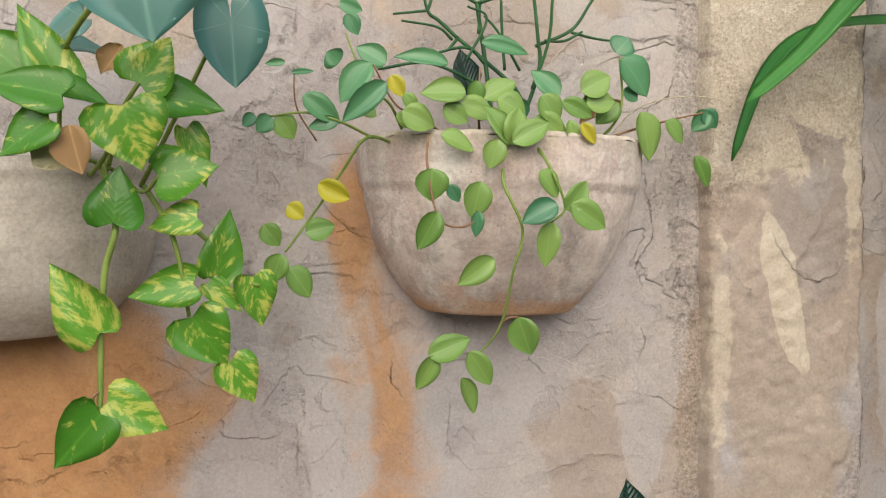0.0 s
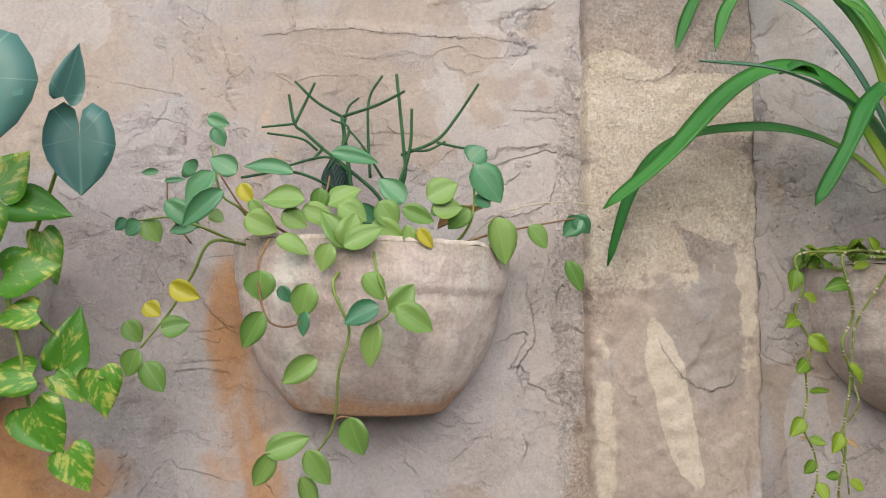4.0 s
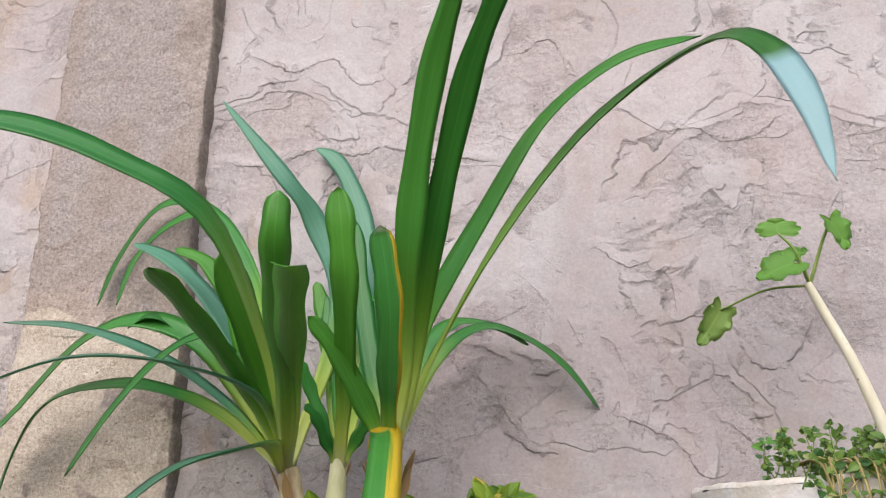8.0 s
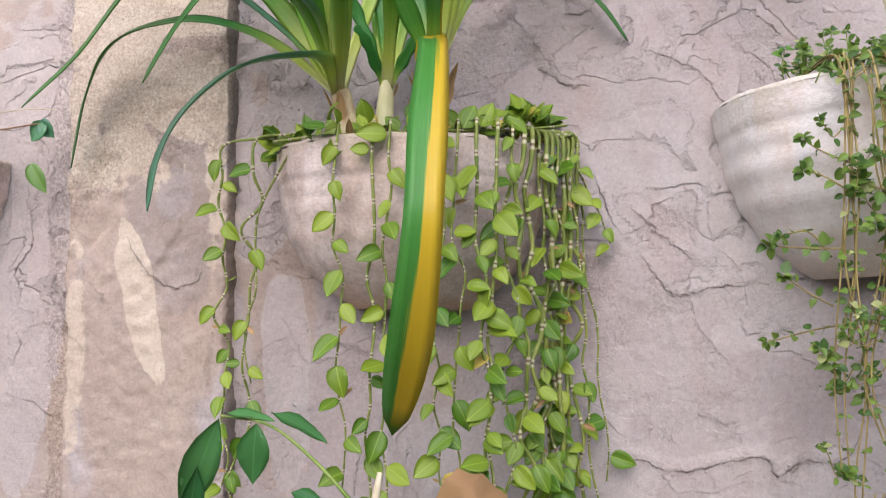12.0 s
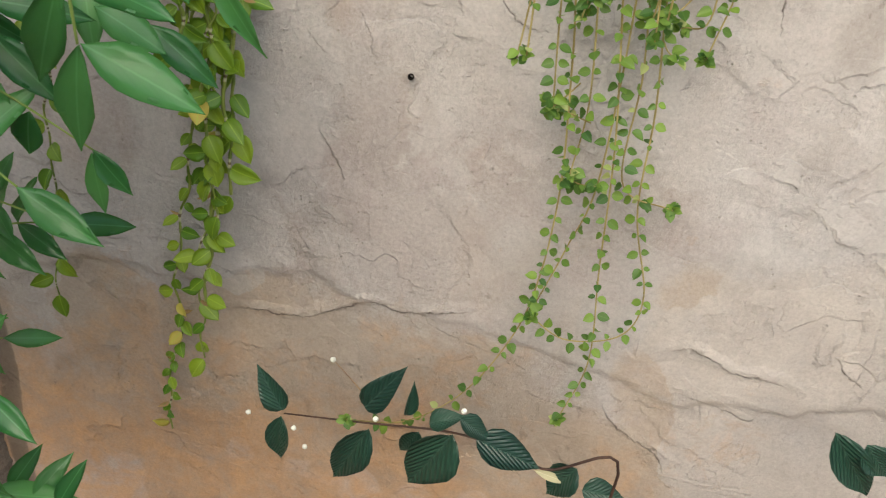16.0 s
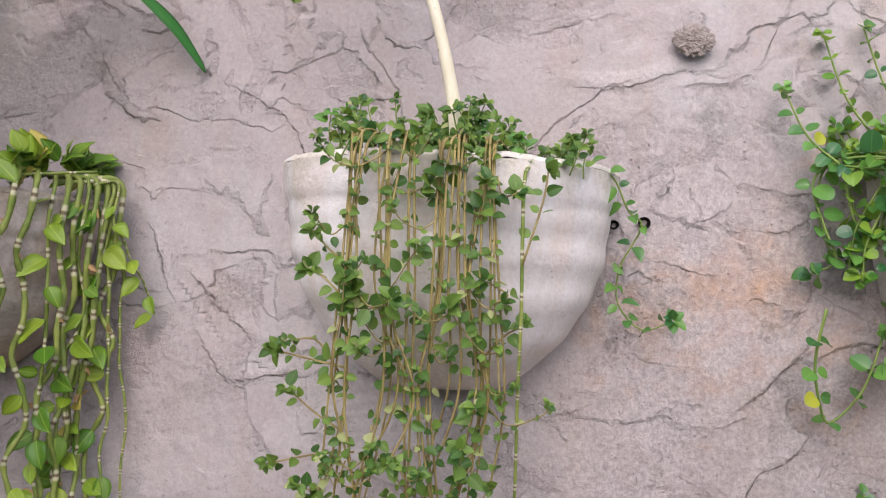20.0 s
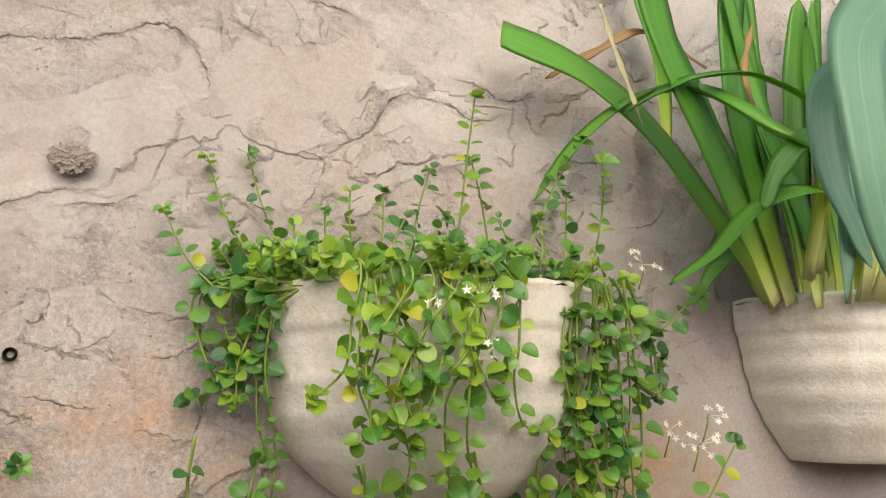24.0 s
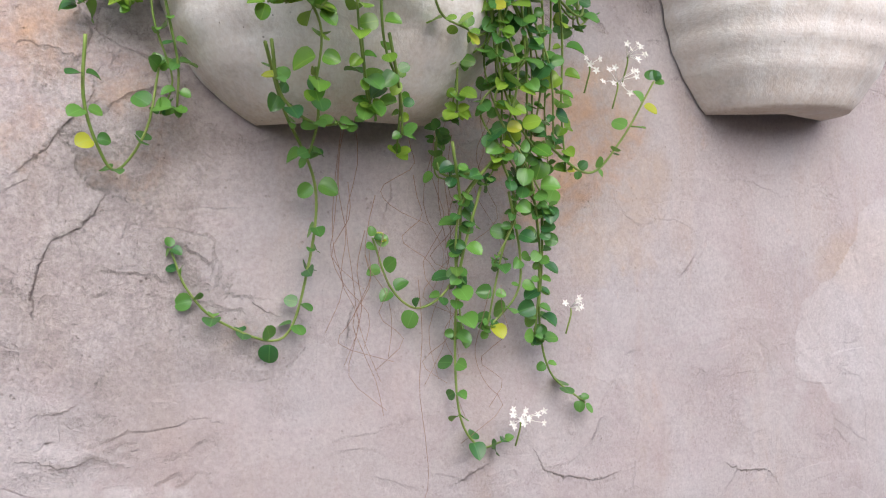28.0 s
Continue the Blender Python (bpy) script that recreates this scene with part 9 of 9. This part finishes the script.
def dead_leaf(a, b, c, fold):
    """A dry leaf folded into a three-cornered sheet, its long edge rolled over."""
    s, n, verts, faces, uvs = Shape(), 8, [], [], []
    a, b, c, fold = (Vector(p) for p in (a, b, c, fold))
    for i in range(n + 1):
        top, low = a.lerp(b, i / n), (c.lerp(fold, 2 * i / n) if 2 * i <= n else fold.lerp(b, 2 * i / n - 1))
        for j in range(n + 1):
            p = top.lerp(low, j / n)
            roll = 0.012 * math.sin(math.pi * j / n) * (0.4 + i / n) + 0.010 * noise.noise(p * 55)
            verts.append(p + Vector((0, -roll + (0.014 if j == 0 else 0.0), 0.009 * noise.noise(p * 50))))
            uvs.append((i / n, j / n))
    for i in range(n):
        for j in range(n):
            k = i * (n + 1) + j
            faces.append((k, k + 1, k + n + 2, k + n + 1))
    m = len(verts)
    verts += [v + Vector((0, 0.0012, 0)) for v in verts]
    uvs += uvs
    faces += [tuple(k + m for k in f[::-1]) for f in faces]
    s.add(verts, faces, uvs)
    return grown("dead_leaf", s, DRY, shrub, "curled brown dead leaf folded to a triangle")


dead_leaf((1.088, -0.290, 1.202), (1.136, -0.260, 1.170), (1.048, -0.280, 1.144), (1.093, -0.300, 1.153))

# ---------------------------------------------------------------- dark-leaved seedlings at the foot of the wall
seedling = plant("dark_leaved_branch", "low branch with dark ribbed leaves and small white buds", "plant", (1.55, -0.16, GROUND_Z))
stem(seedling, STEM_DARK, 0.0022, (1.55, -0.16, GROUND_Z), (1.691, -0.170, 0.450), (1.606, -0.170, 0.471), (1.508, -0.170, 0.497), (1.384, -0.160, 0.472), (1.283, -0.150, 0.449), taper=0.5, n=40)
set_leaf(seedling, OVATE, DARK_LEAF, (1.281, -0.150, 0.454), (1.248, -0.150, 0.513), 0.032, (0.2, -0.8, 0.4))
set_leaf(seedling, OVATE, DARK_LEAF, (1.278, -0.150, 0.442), (1.274, -0.150, 0.354), 0.032, (0.0, -0.8, 0.4))
set_leaf(seedling, OVATE, DARK_LEAF, (1.387, -0.160, 0.497), (1.427, -0.160, 0.565), 0.036, (-0.1, -0.8, 0.4))
set_leaf(seedling, OVATE, DARK_LEAF, (1.393, -0.160, 0.463), (1.347, -0.160, 0.347), 0.047, (0.1, -0.8, 0.4))
set_leaf(seedling, OVATE, DARK_LEAF, (1.437, -0.150, 0.490), (1.444, -0.150, 0.539), 0.018, (0.5, -0.7, 0.3))
set_leaf(seedling, OVATE, DARK_LEAF, (1.495, -0.170, 0.493), (1.446, -0.170, 0.379), 0.063, (0.1, -0.8, 0.5))
set_leaf(seedling, OVATE, DARK_LEAF, (1.468, -0.180, 0.513), (1.505, -0.180, 0.537), 0.027, (0.0, -0.5, 0.9))
set_leaf(seedling, OVATE, DARK_LEAF, (1.502, -0.180, 0.531), (1.543, -0.180, 0.508), 0.026, (0.0, -0.5, 0.9))
set_leaf(seedling, OVATE, DARK_LEAF, (1.524, -0.180, 0.504), (1.606, -0.180, 0.482), 0.044, (0.0, -0.6, 0.8))
set_leaf(seedling, OVATE, DARK_LEAF, (1.453, -0.150, 0.467), (1.432, -0.150, 0.422), 0.028, (0.2, -0.8, 0.4))
set_leaf(seedling, OVATE, DARK_LEAF, (1.644, -0.170, 0.483), (1.614, -0.170, 0.426), 0.041, (0.0, -0.6, 0.8))
set_leaf(seedling, OVATE, DARK_LEAF, (1.657, -0.170, 0.451), (1.710, -0.170, 0.452), 0.035, (0.0, -0.6, 0.8))
set_leaf(seedling, LANCE, STRAW, (1.597, -0.170, 0.466), (1.643, -0.170, 0.456), 0.011, (0.0, -0.7, 0.6), "yellow withered leaf")
stem(seedling, STEM_RED, 0.0008, (1.387, -0.150, 0.503), (1.356, -0.130, 0.514), (1.336, -0.120, 0.523), name="flower_stalk")


def bud(parent, at, r, seed=0):
    bm = bmesh.new()
    bmesh.ops.create_icosphere(bm, subdivisions=2, radius=r, matrix=Matrix.Translation(at))
    for v in bm.verts:
        v.co += (v.co - Vector(at)) * 0.25 * noise.noise(v.co * 400)
    return grown("bud", bm, PETAL, parent, "small round white flower bud")


for at in ((1.334, -0.120, 0.525), (1.236, -0.150, 0.438), (1.403, -0.170, 0.492), (1.505, -0.180, 0.543), (1.299, -0.160, 0.438), (1.311, -0.150, 0.400)):
    bud(seedling, at, 0.0034)
other = plant("dark_leaved_seedling", "dark seedling with drooping leaves and a white bud", "plant", (1.88, -0.16, GROUND_Z))
stem(other, STEM_DARK, 0.0020, (1.88, -0.16, GROUND_Z), (2.055, -0.160, 0.533), (2.054, -0.160, 0.605), (2.011, -0.160, 0.646), taper=0.6, n=24)
set_leaf(other, OVATE, DARK_LEAF, (2.019, -0.160, 0.640), (2.017, -0.160, 0.566), 0.044, (0.2, -0.8, 0.4))
set_leaf(other, OVATE, DARK_LEAF, (1.896, -0.160, 0.603), (1.970, -0.160, 0.511), 0.041, (-0.2, -0.8, 0.4))
set_leaf(other, OVATE, DARK_LEAF, (2.030, -0.160, 0.650), (2.065, -0.160, 0.607), 0.028, (-0.2, -0.8, 0.4))
set_leaf(other, OVATE, DARK_LEAF, (1.991, -0.160, 0.659), (2.016, -0.160, 0.656), 0.017, (0.0, -0.5, 0.9))
bud(other, (1.990, -0.170, 0.651), 0.0042)
bud(other, (2.035, -0.170, 0.667), 0.0036)
set_leaf(other, OVATE, DARK_LEAF, (1.931, -0.160, 0.596), (1.974, -0.160, 0.552), 0.035, (-0.2, -0.8, 0.4))
sprout = plant("low_green_seedling", "dark green leaf tip rising below the rose pot", "plant", (0.29, -0.10, GROUND_Z))
stem(sprout, STEM_GREEN, 0.0025, (0.29, -0.10, GROUND_Z), (0.29, -0.10, 0.5), (0.340, -0.100, 1.069), n=20)
set_leaf(sprout, OVATE, DARK_LEAF, (0.340, -0.100, 1.084), (0.338, -0.100, 1.151), 0.056, (0.1, -0.9, 0.3))

# ---------------------------------------------------------------- small things on the wall
NEST_MUD = earth_material("dry_mud", (0.26, 0.215, 0.19), (0.46, 0.40, 0.36), 190, 0.004)
# near-black colour stands in for the shade inside the holes
HOLE_DARK = earth_material("hole_shade", (0.012, 0.010, 0.009), (0.03, 0.024, 0.02), 80)
bm = bmesh.new()
bmesh.ops.create_icosphere(bm, subdivisions=5, radius=1.0)
for v in bm.verts:
    d = 1 + 0.18 * noise.noise(v.co * 2.2) + 0.14 * noise.noise(v.co * 5) + 0.30 * noise.noise(v.co * 11)
    v.co = Vector((v.co.x * 0.020 * d, v.co.y * 0.007 * d, v.co.z * 0.016 * d))
nest = tagged(part("mud_nest", bm, NEST_MUD), "small crumbly brown mud nest stuck to the wall", "insect nest")
nest.matrix_basis = pose(1.826, -0.013, 1.778)


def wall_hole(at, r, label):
    """A drilled hole, its broken edge standing a little proud round a hollow painted shadow-dark."""
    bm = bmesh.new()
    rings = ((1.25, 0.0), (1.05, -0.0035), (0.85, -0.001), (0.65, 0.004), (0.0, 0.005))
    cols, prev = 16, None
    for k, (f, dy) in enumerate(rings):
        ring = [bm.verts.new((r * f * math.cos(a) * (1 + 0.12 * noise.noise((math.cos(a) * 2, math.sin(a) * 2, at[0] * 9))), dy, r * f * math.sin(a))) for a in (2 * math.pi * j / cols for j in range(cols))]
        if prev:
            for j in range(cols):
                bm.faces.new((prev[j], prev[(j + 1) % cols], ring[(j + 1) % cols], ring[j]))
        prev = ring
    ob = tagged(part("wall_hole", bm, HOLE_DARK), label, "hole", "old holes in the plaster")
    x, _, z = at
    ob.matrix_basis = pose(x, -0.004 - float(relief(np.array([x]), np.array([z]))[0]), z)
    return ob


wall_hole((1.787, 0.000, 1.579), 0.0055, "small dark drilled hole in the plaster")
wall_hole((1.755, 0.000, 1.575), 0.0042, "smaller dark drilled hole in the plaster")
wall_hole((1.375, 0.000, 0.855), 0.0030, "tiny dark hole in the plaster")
